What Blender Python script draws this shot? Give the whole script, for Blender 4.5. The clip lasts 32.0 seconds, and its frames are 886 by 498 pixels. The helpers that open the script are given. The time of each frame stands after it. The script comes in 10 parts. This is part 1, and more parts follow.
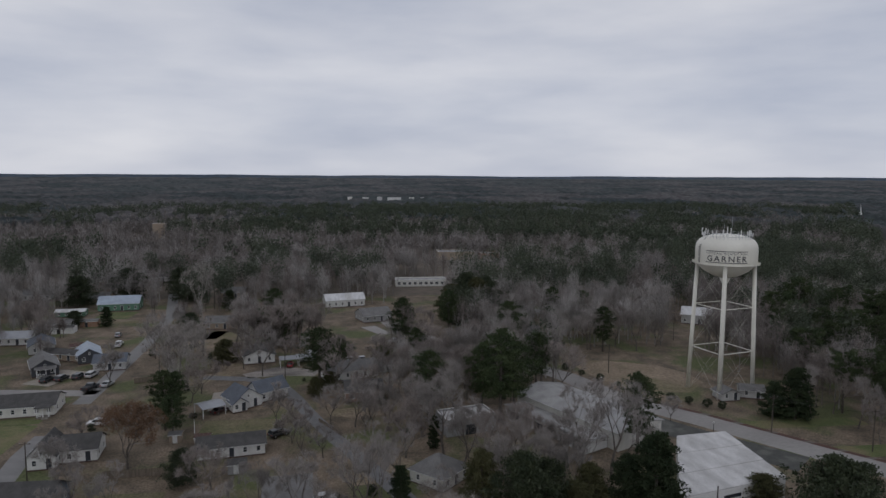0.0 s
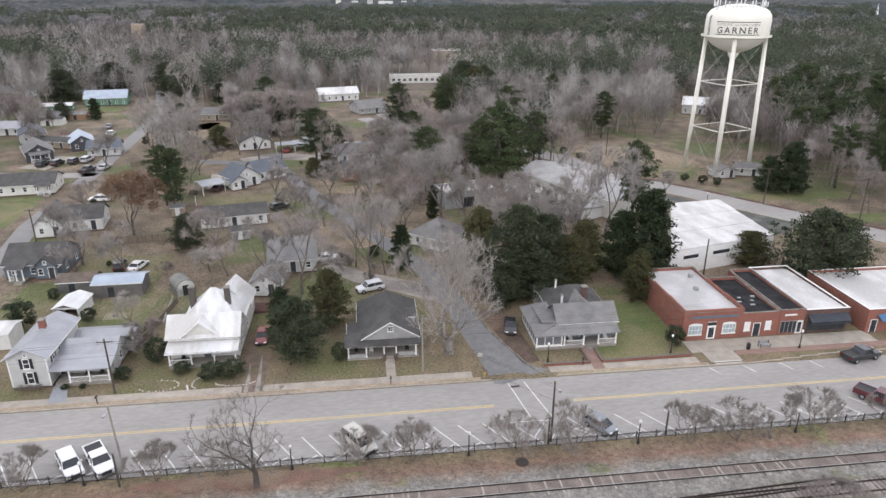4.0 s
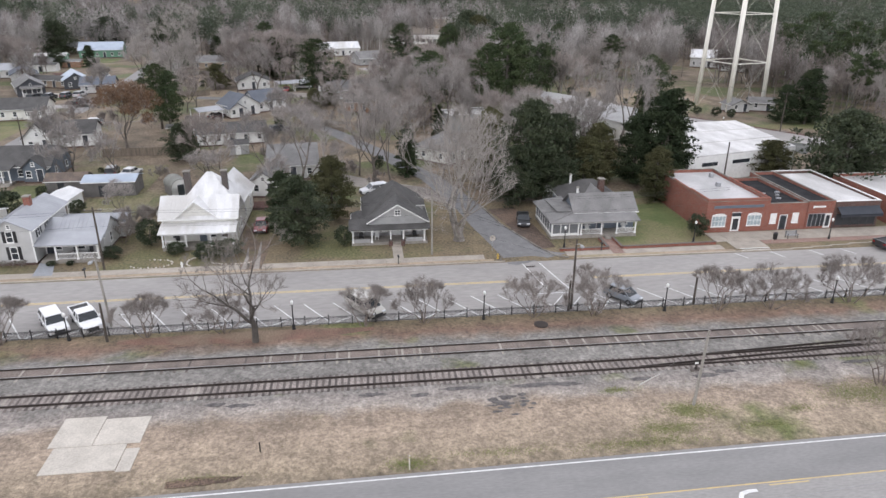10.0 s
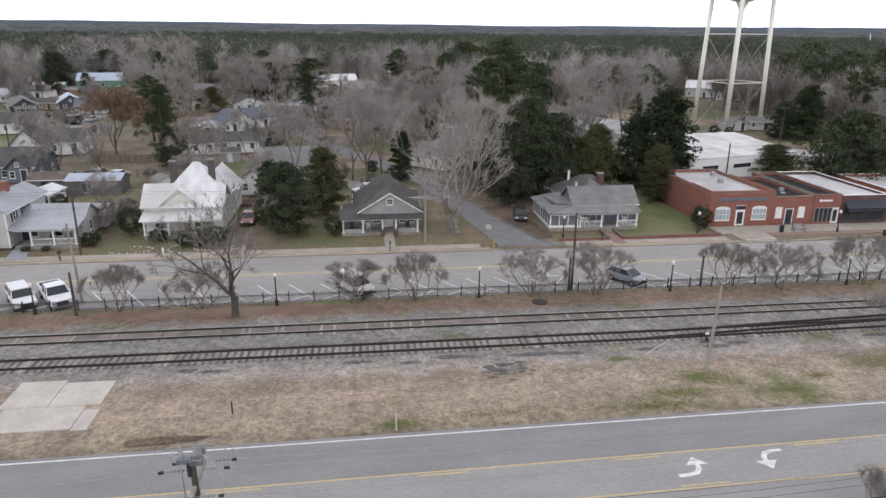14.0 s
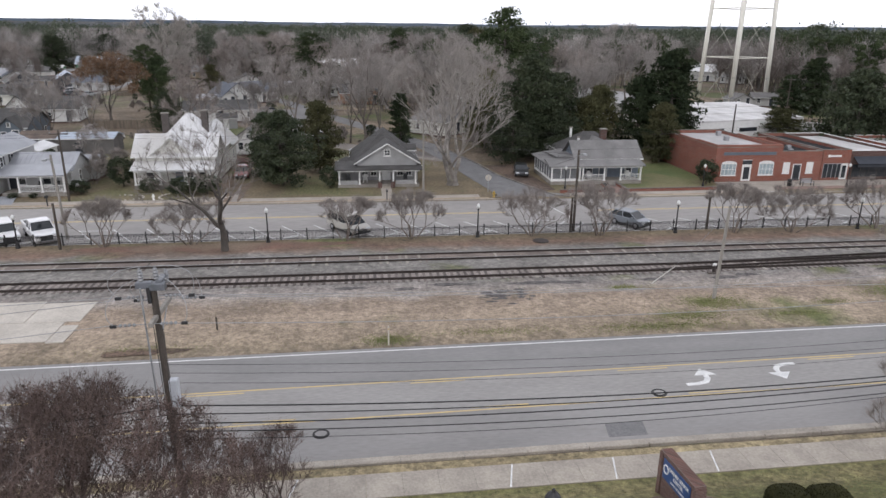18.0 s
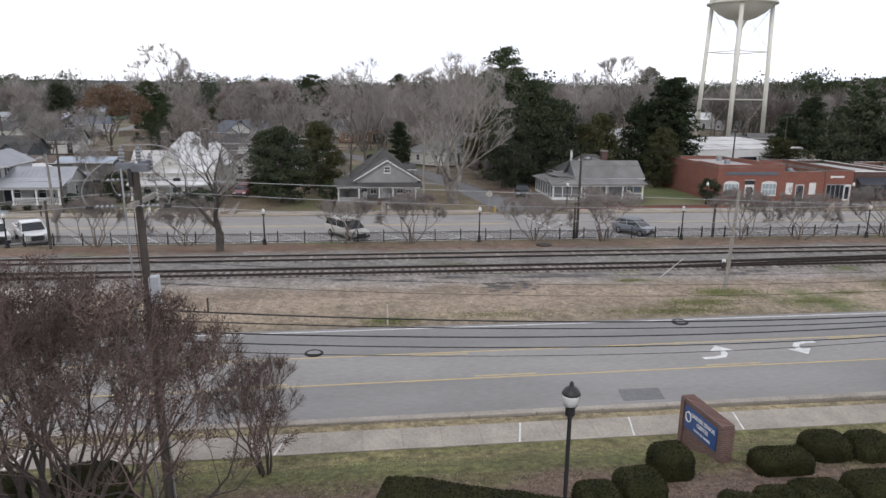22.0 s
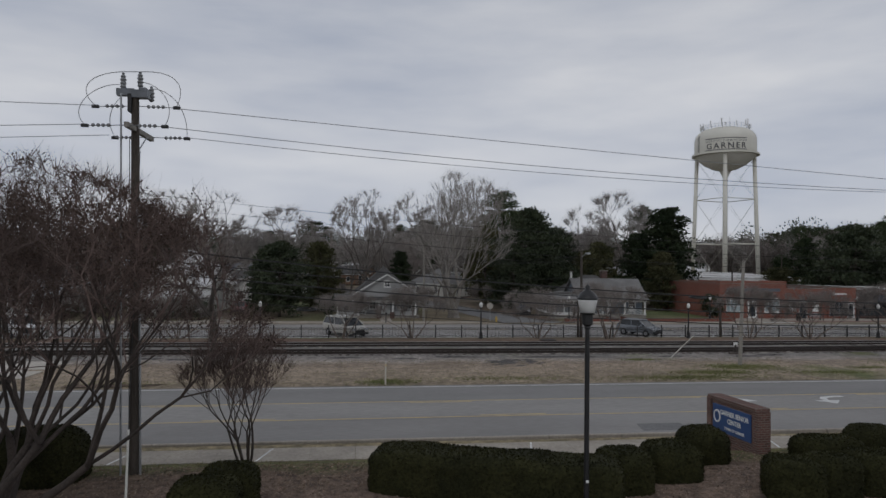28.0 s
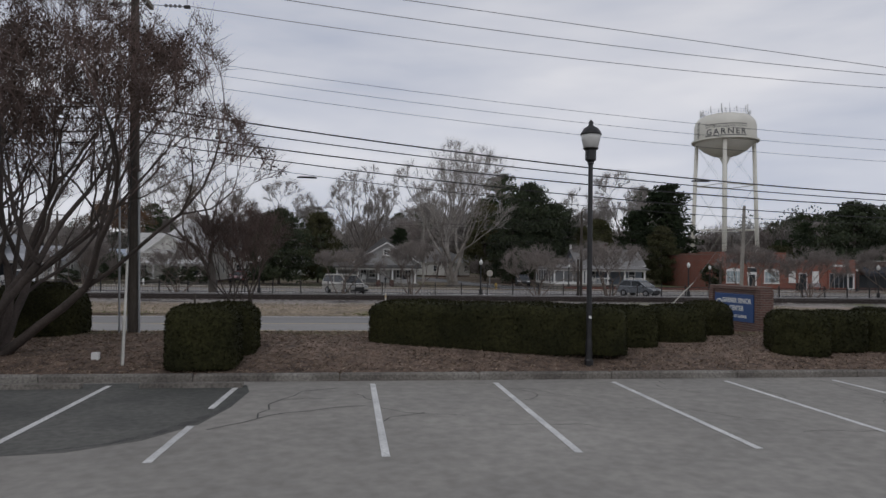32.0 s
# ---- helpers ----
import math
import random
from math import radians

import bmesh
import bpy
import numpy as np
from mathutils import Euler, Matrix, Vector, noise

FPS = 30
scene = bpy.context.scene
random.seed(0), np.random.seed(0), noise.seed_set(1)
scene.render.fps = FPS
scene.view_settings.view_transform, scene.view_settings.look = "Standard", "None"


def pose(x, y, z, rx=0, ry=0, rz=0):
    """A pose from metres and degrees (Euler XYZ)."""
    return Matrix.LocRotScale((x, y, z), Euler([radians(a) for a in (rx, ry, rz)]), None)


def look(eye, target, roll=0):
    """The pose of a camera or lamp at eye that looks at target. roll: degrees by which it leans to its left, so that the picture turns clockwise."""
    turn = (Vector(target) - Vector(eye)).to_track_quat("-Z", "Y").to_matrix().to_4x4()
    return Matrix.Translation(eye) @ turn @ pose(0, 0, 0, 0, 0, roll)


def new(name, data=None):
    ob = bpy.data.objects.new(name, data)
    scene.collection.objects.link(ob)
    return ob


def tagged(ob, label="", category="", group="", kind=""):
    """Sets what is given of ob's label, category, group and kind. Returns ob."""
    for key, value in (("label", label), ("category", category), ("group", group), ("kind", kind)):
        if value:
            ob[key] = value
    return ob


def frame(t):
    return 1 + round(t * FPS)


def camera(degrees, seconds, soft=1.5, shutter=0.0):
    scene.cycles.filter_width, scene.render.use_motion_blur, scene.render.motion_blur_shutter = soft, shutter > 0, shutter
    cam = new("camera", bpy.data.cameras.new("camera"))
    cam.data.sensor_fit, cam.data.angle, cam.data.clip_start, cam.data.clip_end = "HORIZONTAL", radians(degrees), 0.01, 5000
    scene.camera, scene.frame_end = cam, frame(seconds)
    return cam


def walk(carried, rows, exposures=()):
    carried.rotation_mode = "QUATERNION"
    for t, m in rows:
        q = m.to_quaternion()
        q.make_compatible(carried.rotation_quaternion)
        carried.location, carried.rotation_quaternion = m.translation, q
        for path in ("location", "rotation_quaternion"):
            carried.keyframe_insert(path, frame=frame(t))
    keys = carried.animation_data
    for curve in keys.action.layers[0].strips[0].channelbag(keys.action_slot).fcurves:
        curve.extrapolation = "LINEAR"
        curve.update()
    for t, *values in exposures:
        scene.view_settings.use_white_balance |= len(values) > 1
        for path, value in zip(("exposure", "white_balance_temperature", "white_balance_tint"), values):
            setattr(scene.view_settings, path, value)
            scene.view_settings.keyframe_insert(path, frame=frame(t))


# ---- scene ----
cam = camera(66.7, 32.0)
PATH = [
    (0, -0.198, 0.801, 59.840, 83.832, -0.255, -6.466),
    (0.5, -0.287, 0.761, 58.690, 86.227, -0.285, -6.591),
    (1, -0.384, 0.713, 57.501, 87.195, -0.322, -6.649),
    (1.5, -0.481, 0.646, 56.258, 84.956, -0.274, -6.717),
    (2, -0.574, 0.564, 54.975, 81.361, -0.181, -6.743),
    (2.5, -0.663, 0.468, 53.661, 77.791, -0.107, -6.814),
    (3, -0.756, 0.363, 52.319, 74.379, -0.041, -6.859),
    (3.5, -0.849, 0.262, 50.965, 71.060, -0.010, -6.909),
    (4, -0.964, 0.173, 49.624, 68.414, -0.046, -6.961),
    (4.5, -1.183, 0.061, 48.267, 68.289, -0.075, -7.020),
    (6.5, -2.547, -0.563, 42.665, 68.217, 0.088, -6.925),
    (7, -2.747, -0.636, 41.297, 68.214, 0.064, -6.909),
    (7.5, -2.783, -0.644, 39.946, 68.180, -0.021, -6.985),
    (8, -2.747, -0.616, 38.601, 68.140, -0.105, -7.032),
    (8.5, -2.717, -0.579, 37.259, 68.055, -0.152, -6.998),
    (9, -2.695, -0.535, 35.938, 67.984, -0.203, -6.969),
    (9.5, -2.670, -0.445, 34.654, 67.949, -0.287, -6.981),
    (10, -2.622, -0.335, 33.404, 67.918, -0.365, -7.009),
    (10.5, -2.560, -0.232, 32.186, 67.834, -0.420, -7.097),
    (11, -2.467, -0.129, 31.017, 67.768, -0.486, -7.197),
    (11.5, -2.368, -0.033, 29.907, 67.686, -0.511, -7.231),
    (12, -2.271, 0.053, 28.867, 67.621, -0.536, -7.237),
    (12.5, -2.169, 0.141, 27.895, 68.374, -0.550, -7.214),
    (13, -2.078, 0.213, 26.935, 70.486, -0.608, -7.195),
    (13.5, -2.044, 0.334, 26.003, 71.988, -0.557, -7.183),
    (14, -2.001, 0.441, 25.097, 72.033, -0.524, -7.171),
    (14.5, -1.933, 0.495, 24.241, 71.943, -0.552, -7.147),
    (16.5, -1.546, 0.531, 21.074, 71.839, -0.561, -6.997),
    (17, -1.484, 0.551, 20.305, 71.876, -0.551, -6.971),
    (17.5, -1.466, 0.582, 19.531, 71.937, -0.577, -6.948),
    (18, -1.475, 0.623, 18.761, 72.026, -0.608, -6.965),
    (18.5, -1.501, 0.670, 18.016, 72.080, -0.631, -6.987),
    (19, -1.530, 0.724, 17.302, 72.115, -0.659, -6.997),
    (19.5, -1.486, 0.759, 16.598, 72.123, -0.714, -6.975),
    (20, -1.476, 0.787, 15.929, 72.123, -0.719, -6.966),
    (20.5, -1.484, 0.795, 15.307, 72.520, -0.712, -6.956),
    (21, -1.510, 0.801, 14.699, 73.770, -0.752, -6.955),
    (21.5, -1.551, 0.790, 14.069, 75.182, -0.742, -6.988),
    (22, -1.580, 0.770, 13.463, 76.994, -0.748, -7.035),
    (22.5, -1.590, 0.774, 12.865, 78.949, -0.692, -7.042),
    (23, -1.576, 0.787, 12.284, 80.838, -0.685, -7.064),
    (23.5, -1.575, 0.798, 11.696, 82.799, -0.707, -7.073),
    (24, -1.583, 0.816, 11.085, 84.804, -0.695, -7.053),
    (24.5, -1.591, 0.844, 10.475, 86.933, -0.708, -7.035),
    (25, -1.613, 0.873, 9.866, 89.009, -0.831, -7.004),
    (25.5, -1.619, 0.889, 9.297, 90.874, -0.835, -7.022),
    (27.5, -1.571, 1.003, 7.225, 91.271, -0.690, -7.105),
    (28, -1.566, 1.017, 6.716, 91.256, -0.643, -7.094),
    (28.5, -1.563, 1.011, 6.244, 91.239, -0.640, -7.096),
    (29, -1.555, 1.019, 5.742, 91.174, -0.706, -7.093),
    (29.5, -1.555, 1.032, 5.306, 91.185, -0.725, -7.103),
    (30, -1.537, 1.042, 4.793, 91.173, -0.763, -7.126),
    (30.5, -1.533, 1.068, 4.303, 91.178, -0.832, -7.129),
    (31, -1.530, 1.104, 3.820, 91.198, -0.813, -7.119),
    (31.5, -1.546, 1.165, 3.342, 91.200, -0.832, -7.134),
    (32, -1.559, 1.232, 2.860, 91.220, -0.812, -7.171),
]
EXPOSURES = [(0.0, -1.15, 6250, 12), (1.5, -1.25, 6250, 12), (2.5, -0.8, 6400, 13), (3.2, -0.08, 6450, 13), (4.0, 0.55, 6500, 13), (9.0, 0.5, 6450, 13), (13.0, 0.4, 6450, 13), (14.0, 0.17, 6450, 13), (17.0, 0.08, 6450, 13), (19.0, 0.22, 6500, 13),
             (20.0, 0.35, 6500, 13), (21.0, 0.28, 6500, 13), (22.0, 0.0, 6450, 12), (23.0, -0.48, 6400, 11), (24.0, -0.82, 6380, 11), (25.0, -1.1, 6350, 11), (28.0, -1.2, 6350, 10), (32.0, -0.97, 6400, 12)]
walk(cam, [(t, pose(x, y, z, rx, ry, rz)) for t, x, y, z, rx, ry, rz in PATH], EXPOSURES)

# ---- world and sun: a closed, bright overcast ----
world = bpy.data.worlds.new("overcast")
scene.world = world
world.use_nodes = True
wn, wl = world.node_tree.nodes, world.node_tree.links
wn.clear()
w_out = wn.new("ShaderNodeOutputWorld")
w_bg = wn.new("ShaderNodeBackground")
w_sky = wn.new("ShaderNodeTexSky")
w_sky.sky_type, w_sky.sun_disc = "NISHITA", False
w_sky.sun_elevation, w_sky.sun_rotation = radians(38), radians(200)
w_co = wn.new("ShaderNodeTexCoord")
w_map = wn.new("ShaderNodeMapping")
w_map.inputs["Scale"].default_value = (1.6, 1.6, 7.0)
w_noise = wn.new("ShaderNodeTexNoise")
w_noise.inputs["Scale"].default_value, w_noise.inputs["Detail"].default_value = 1.6, 6.0
w_ramp = wn.new("ShaderNodeValToRGB")
w_ramp.color_ramp.elements[0].position, w_ramp.color_ramp.elements[0].color = 0.28, (0.6, 0.645, 0.75, 1)
w_ramp.color_ramp.elements[1].position, w_ramp.color_ramp.elements[1].color = 0.72, (0.98, 0.98, 1.0, 1)
w_sep = wn.new("ShaderNodeSeparateXYZ")
w_grad = wn.new("ShaderNodeMapRange")
w_grad.inputs["From Min"].default_value, w_grad.inputs["From Max"].default_value = 0.1, 1.0
w_grad.inputs["To Min"].default_value, w_grad.inputs["To Max"].default_value = 1.62, 1.1
w_mul = wn.new("ShaderNodeVectorMath")
w_mul.operation = "SCALE"
w_mix = wn.new("ShaderNodeMix")
w_mix.data_type = "RGBA"
w_mix.inputs["Factor"].default_value = 0.06
w_sc = wn.new("ShaderNodeVectorMath")
w_sc.operation = "SCALE"
w_sc.inputs["Scale"].default_value = 0.1
wl.new(w_co.outputs["Generated"], w_map.inputs["Vector"])
wl.new(w_map.outputs["Vector"], w_noise.inputs["Vector"])
wl.new(w_noise.outputs["Fac"], w_ramp.inputs["Fac"])
wl.new(w_co.outputs["Generated"], w_sep.inputs["Vector"])
wl.new(w_sep.outputs["Z"], w_grad.inputs["Value"])
wl.new(w_ramp.outputs["Color"], w_mul.inputs[0])
wl.new(w_grad.outputs["Result"], w_mul.inputs["Scale"])
wl.new(w_sky.outputs["Color"], w_sc.inputs[0])
wl.new(w_mul.outputs["Vector"], w_mix.inputs["A"])
wl.new(w_sc.outputs["Vector"], w_mix.inputs["B"])
wl.new(w_mix.outputs["Result"], w_bg.inputs["Color"])
wl.new(w_bg.outputs["Background"], w_out.inputs["Surface"])
w_bg.inputs["Strength"].default_value = 1.0
sun = new("sun", bpy.data.lights.new("sun", "SUN"))
sun.data.energy, sun.data.angle, sun.data.color = 0.5, radians(25), (1.0, 0.97, 0.93)
sun.matrix_world = look((-40, -110, 100), (0, 0, 0))

# ---- materials ----
MATS = {}


def mat(name, c1, c2=None, scale=1.0, rough=0.85, bump=0.0, bscale=None, metal=0.0, fine=0.25, c3=None, stretch=(1, 1, 1), vary=0.0, coat=0.0, edges=(0.35, 0.65)):
    """Two colours mixed by a coarse and a fine noise at real size, a third in patches, and a bump."""
    m = bpy.data.materials.new(name)
    m.use_nodes = True
    n, l = m.node_tree.nodes, m.node_tree.links
    b = n["Principled BSDF"]
    b.inputs["Roughness"].default_value, b.inputs["Metallic"].default_value = rough, metal
    b.inputs["Coat Weight"].default_value = coat
    c2 = c2 or tuple(v * 0.75 for v in c1)
    geo = n.new("ShaderNodeNewGeometry")
    mp = n.new("ShaderNodeMapping")
    mp.inputs["Scale"].default_value = stretch
    l.new(geo.outputs["Position"], mp.inputs["Vector"])

    def tex(s, d=4.0):
        t = n.new("ShaderNodeTexNoise")
        t.inputs["Scale"].default_value, t.inputs["Detail"].default_value = s, d
        l.new(mp.outputs["Vector"], t.inputs["Vector"])
        return t

    def ramp(t, a, z):
        r = n.new("ShaderNodeMapRange")
        r.inputs["From Min"].default_value, r.inputs["From Max"].default_value = a, z
        l.new(t.outputs["Fac"], r.inputs["Value"])
        return r.outputs["Result"]

    def mix(f, a, z, kind="MIX"):
        x = n.new("ShaderNodeMix")
        x.data_type, x.blend_type = "RGBA", kind
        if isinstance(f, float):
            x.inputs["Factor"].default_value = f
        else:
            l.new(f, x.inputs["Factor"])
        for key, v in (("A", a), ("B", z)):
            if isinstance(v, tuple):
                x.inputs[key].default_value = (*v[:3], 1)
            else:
                l.new(v, x.inputs[key])
        return x.outputs["Result"]

    t1 = tex(scale)
    col = mix(ramp(t1, *edges), tuple(c1), tuple(c2))
    if c3:
        col = mix(ramp(tex(scale * 0.37, 5.0), 0.5, 0.62), col, tuple(c3))
    if fine:
        t2 = tex(scale * 14, 3.0)
        g = n.new("ShaderNodeMapRange")
        g.inputs["From Min"].default_value, g.inputs["From Max"].default_value = 0.3, 0.7
        g.inputs["To Min"].default_value, g.inputs["To Max"].default_value = 1 - fine, 1 + fine
        l.new(t2.outputs["Fac"], g.inputs["Value"])
        s = n.new("ShaderNodeVectorMath")
        s.operation = "SCALE"
        l.new(col, s.inputs[0])
        l.new(g.outputs["Result"], s.inputs["Scale"])
        col = s.outputs["Vector"]
    if vary:
        oi = n.new("ShaderNodeObjectInfo")
        g = n.new("ShaderNodeMapRange")
        g.inputs["To Min"].default_value, g.inputs["To Max"].default_value = 1 - vary, 1 + vary
        l.new(oi.outputs["Random"], g.inputs["Value"])
        s = n.new("ShaderNodeVectorMath")
        s.operation = "SCALE"
        l.new(col, s.inputs[0])
        l.new(g.outputs["Result"], s.inputs["Scale"])
        col = s.outputs["Vector"]
    l.new(col, b.inputs["Base Color"])
    if bump:
        t3 = tex(bscale or scale * 8, 3.0)
        bp = n.new("ShaderNodeBump")
        bp.inputs["Strength"].default_value, bp.inputs["Distance"].default_value = bump, 0.05
        l.new(t3.outputs["Fac"], bp.inputs["Height"])
        l.new(bp.outputs["Normal"], b.inputs["Normal"])
    MATS[name] = m
    return m


def lap(m, pitch=0.12, depth=0.02):
    """Adds the shadow lines of lapped boards to a wall material, along z."""
    n, l = m.node_tree.nodes, m.node_tree.links
    geo = n.new("ShaderNodeNewGeometry")
    w = n.new("ShaderNodeTexWave")
    w.wave_profile, w.bands_direction = "SAW", "Z"
    w.inputs["Scale"].default_value = 0.314 / pitch
    bp = n.new("ShaderNodeBump")
    bp.inputs["Strength"].default_value, bp.inputs["Distance"].default_value = 0.8, depth
    l.new(geo.outputs["Position"], w.inputs["Vector"])
    l.new(w.outputs["Fac"], bp.inputs["Height"])
    l.new(bp.outputs["Normal"], n["Principled BSDF"].inputs["Normal"])
    return m


def brickwork(m, c1, c2, joint):
    """Brick courses of real size on a wall material; x+y runs along the wall."""
    n, l = m.node_tree.nodes, m.node_tree.links
    geo = n.new("ShaderNodeNewGeometry")
    sep = n.new("ShaderNodeSeparateXYZ")
    add = n.new("ShaderNodeMath")
    com = n.new("ShaderNodeCombineXYZ")
    bt = n.new("ShaderNodeTexBrick")
    bt.inputs["Scale"].default_value = 1.0
    bt.inputs["Brick Width"].default_value, bt.inputs["Row Height"].default_value = 0.215, 0.075
    bt.inputs["Mortar Size"].default_value = 0.009
    for key, c in (("Color1", c1), ("Color2", c2), ("Mortar", joint)):
        bt.inputs[key].default_value = (*c, 1)
    l.new(geo.outputs["Position"], sep.inputs["Vector"])
    l.new(sep.outputs["X"], add.inputs[0])
    l.new(sep.outputs["Y"], add.inputs[1])
    l.new(add.outputs["Value"], com.inputs["X"])
    l.new(sep.outputs["Z"], com.inputs["Y"])
    l.new(com.outputs["Vector"], bt.inputs["Vector"])
    x = n.new("ShaderNodeMix")
    x.data_type, x.blend_type = "RGBA", "MULTIPLY"
    x.inputs["Factor"].default_value = 0.45
    old = n["Principled BSDF"].inputs["Base Color"].links[0].from_socket
    l.new(bt.outputs["Color"], x.inputs["A"])
    l.new(old, x.inputs["B"])
    l.new(x.outputs["Result"], n["Principled BSDF"].inputs["Base Color"])
    return m


ASPH = mat("asphalt_aged", (0.305, 0.29, 0.275), (0.272, 0.258, 0.245), 0.18, 0.9, 0.25, 30, fine=0.1, c3=(0.318, 0.303, 0.287), stretch=(0.35, 1, 1))
ASPH2 = mat("asphalt_highway", (0.258, 0.248, 0.238), (0.222, 0.214, 0.206), 0.5, 0.88, 0.25, 30, fine=0.08, stretch=(0.3, 1, 1), c3=(0.28, 0.27, 0.26))
ASPH2C = mat("asphalt_turn_lane", (0.295, 0.284, 0.27), (0.262, 0.252, 0.24), 0.5, 0.88, 0.25, 30, fine=0.12, stretch=(0.3, 1, 1))
ASPH2F = mat("asphalt_far_lane", (0.238, 0.231, 0.224), (0.205, 0.2, 0.194), 0.5, 0.88, 0.25, 30, fine=0.08, stretch=(0.3, 1, 1))
ASPHM = mat("asphalt_patch", (0.19, 0.188, 0.187), (0.15, 0.148, 0.148), 0.8, 0.88, 0.3, 30, fine=0.2)
ASPH3 = mat("asphalt_lot", (0.292, 0.277, 0.25), (0.25, 0.238, 0.216), 0.35, 0.9, 0.12, 120, fine=0.14, c3=(0.315, 0.3, 0.272))
ASPHD = mat("asphalt_fresh", (0.08, 0.082, 0.074), (0.058, 0.06, 0.055), 0.6, 0.85, 0.15, 110, fine=0.22, c3=(0.125, 0.124, 0.112))
STAIN = mat("oily_asphalt_stain", (0.055, 0.055, 0.052), (0.1, 0.098, 0.09), 3.0, 0.8, 0.2, 60, fine=0.5)
KERBD = mat("stained_kerb", (0.2, 0.183, 0.16), (0.12, 0.108, 0.095), 1.4, 0.92, 0.4, 25, fine=0.35, c3=(0.24, 0.225, 0.2))
CONC = mat("concrete", (0.385, 0.345, 0.292), (0.3, 0.268, 0.228), 0.7, 0.9, 0.2, 25, fine=0.15, vary=0.05)
CONCD = mat("concrete_dirty", (0.27, 0.25, 0.22), (0.2, 0.185, 0.165), 0.9, 0.92, 0.3, 25, fine=0.25, vary=0.12)
SLAB = mat("slab_pale", (0.52, 0.48, 0.42), (0.43, 0.395, 0.345), 0.5, 0.9, 0.2, 20, fine=0.12, vary=0.05)
PAINTW = mat("road_paint_white", (0.72, 0.72, 0.7), (0.55, 0.55, 0.54), 2.0, 0.7, fine=0.2)
PAINTY = mat("road_paint_yellow", (0.58, 0.43, 0.18), (0.46, 0.36, 0.2), 1.5, 0.7, fine=0.2)
PAINTYW = mat("worn_yellow_paint", (0.56, 0.42, 0.2), (0.46, 0.37, 0.22), 0.7, 0.8, fine=0.25)
YARD = mat("yard_ground", (0.215, 0.165, 0.118), (0.105, 0.084, 0.058), 0.17, 0.95, 0.6, 10, fine=0.45, c3=(0.1, 0.112, 0.045))
FARG = mat("far_ground", (0.15, 0.12, 0.092), (0.1, 0.083, 0.064), 0.02, 0.95, fine=0.2)
DRY = mat("dry_grass_verge", (0.4, 0.315, 0.23), (0.25, 0.195, 0.145), 0.3, 0.95, 0.7, 14, fine=0.3, c3=(0.29, 0.245, 0.15), stretch=(0.6, 1, 1))
DIRT = mat("pale_gravel_dirt", (0.33, 0.3, 0.27), (0.24, 0.215, 0.19), 0.35, 0.95, 0.5, 20, fine=0.25, c3=(0.13, 0.115, 0.105), stretch=(0.4, 1, 1))
MULCH = mat("pine_straw_mulch", (0.132, 0.093, 0.07), (0.08, 0.057, 0.044), 0.5, 0.97, 1.0, 30, fine=0.6, c3=(0.16, 0.11, 0.08))
STEEL = mat("rail_steel", (0.055, 0.042, 0.036), (0.04, 0.032, 0.028), 3, 0.6, metal=0.4, fine=0.2)
RAILTOP = mat("rail_head_worn", (0.42, 0.41, 0.4), (0.32, 0.31, 0.3), 2, 0.35, metal=0.8)
TIE = mat("sleeper_wood", (0.16, 0.135, 0.12), (0.1, 0.085, 0.077), 2, 0.9, 0.4, 20, fine=0.3, vary=0.35)
TIEP = mat("sleeper_grey", (0.34, 0.31, 0.27), (0.26, 0.235, 0.2), 2, 0.9, 0.4, 20, fine=0.3, vary=0.2)
BLACK = mat("black_metal_paint", (0.012, 0.012, 0.013), (0.018, 0.018, 0.019), 4, 0.4, fine=0.1)
WOODP = mat("weathered_pole_wood", (0.09, 0.075, 0.062), (0.055, 0.046, 0.038), 1.5, 0.9, 0.4, 8, fine=0.3, stretch=(3, 3, 0.3))
WOODG = mat("grey_pole_wood", (0.3, 0.28, 0.25), (0.22, 0.205, 0.18), 1.5, 0.9, 0.3, 8, fine=0.25, stretch=(3, 3, 0.3))
WIRE = mat("cable_black", (0.012, 0.012, 0.013), (0.02, 0.02, 0.02), 2, 0.6, fine=0)
GALV = mat("galvanised_metal", (0.42, 0.43, 0.44), (0.33, 0.34, 0.35), 3, 0.5, metal=0.6, fine=0.1)
PORC = mat("insulator_grey", (0.28, 0.285, 0.29), (0.2, 0.205, 0.21), 3, 0.25, fine=0)
GLOBE = mat("lamp_globe_white", (0.75, 0.75, 0.73), (0.68, 0.68, 0.66), 3, 0.3, fine=0)
GLASSD = mat("window_glass_dark", (0.025, 0.03, 0.035), (0.045, 0.05, 0.056), 0.8, 0.08, fine=0.1)
CARGL = mat("car_glass", (0.02, 0.023, 0.026), (0.03, 0.034, 0.038), 2, 0.05, fine=0)
TRIM = mat("white_trim_paint", (0.76, 0.76, 0.74), (0.68, 0.68, 0.66), 2, 0.6, fine=0.06)
WHITES = lap(mat("white_siding", (0.7, 0.7, 0.68), (0.6, 0.6, 0.58), 0.8, 0.7, fine=0.06))
CREAM = lap(mat("cream_siding", (0.7, 0.69, 0.64), (0.6, 0.59, 0.55), 0.8, 0.7, fine=0.06))
BLUEG = lap(mat("blue_grey_siding", (0.2, 0.235, 0.275), (0.155, 0.185, 0.22), 0.8, 0.7, fine=0.08))
# pale teal that paints the reflection in the corner shop's windows
GLASSREFL = mat("pale_window_reflection", (0.36, 0.43, 0.45), (0.26, 0.32, 0.34), 1.5, 0.35, fine=0.15)
GREYS = lap(mat("grey_siding", (0.36, 0.36, 0.355), (0.3, 0.3, 0.295), 0.8, 0.7, fine=0.06))
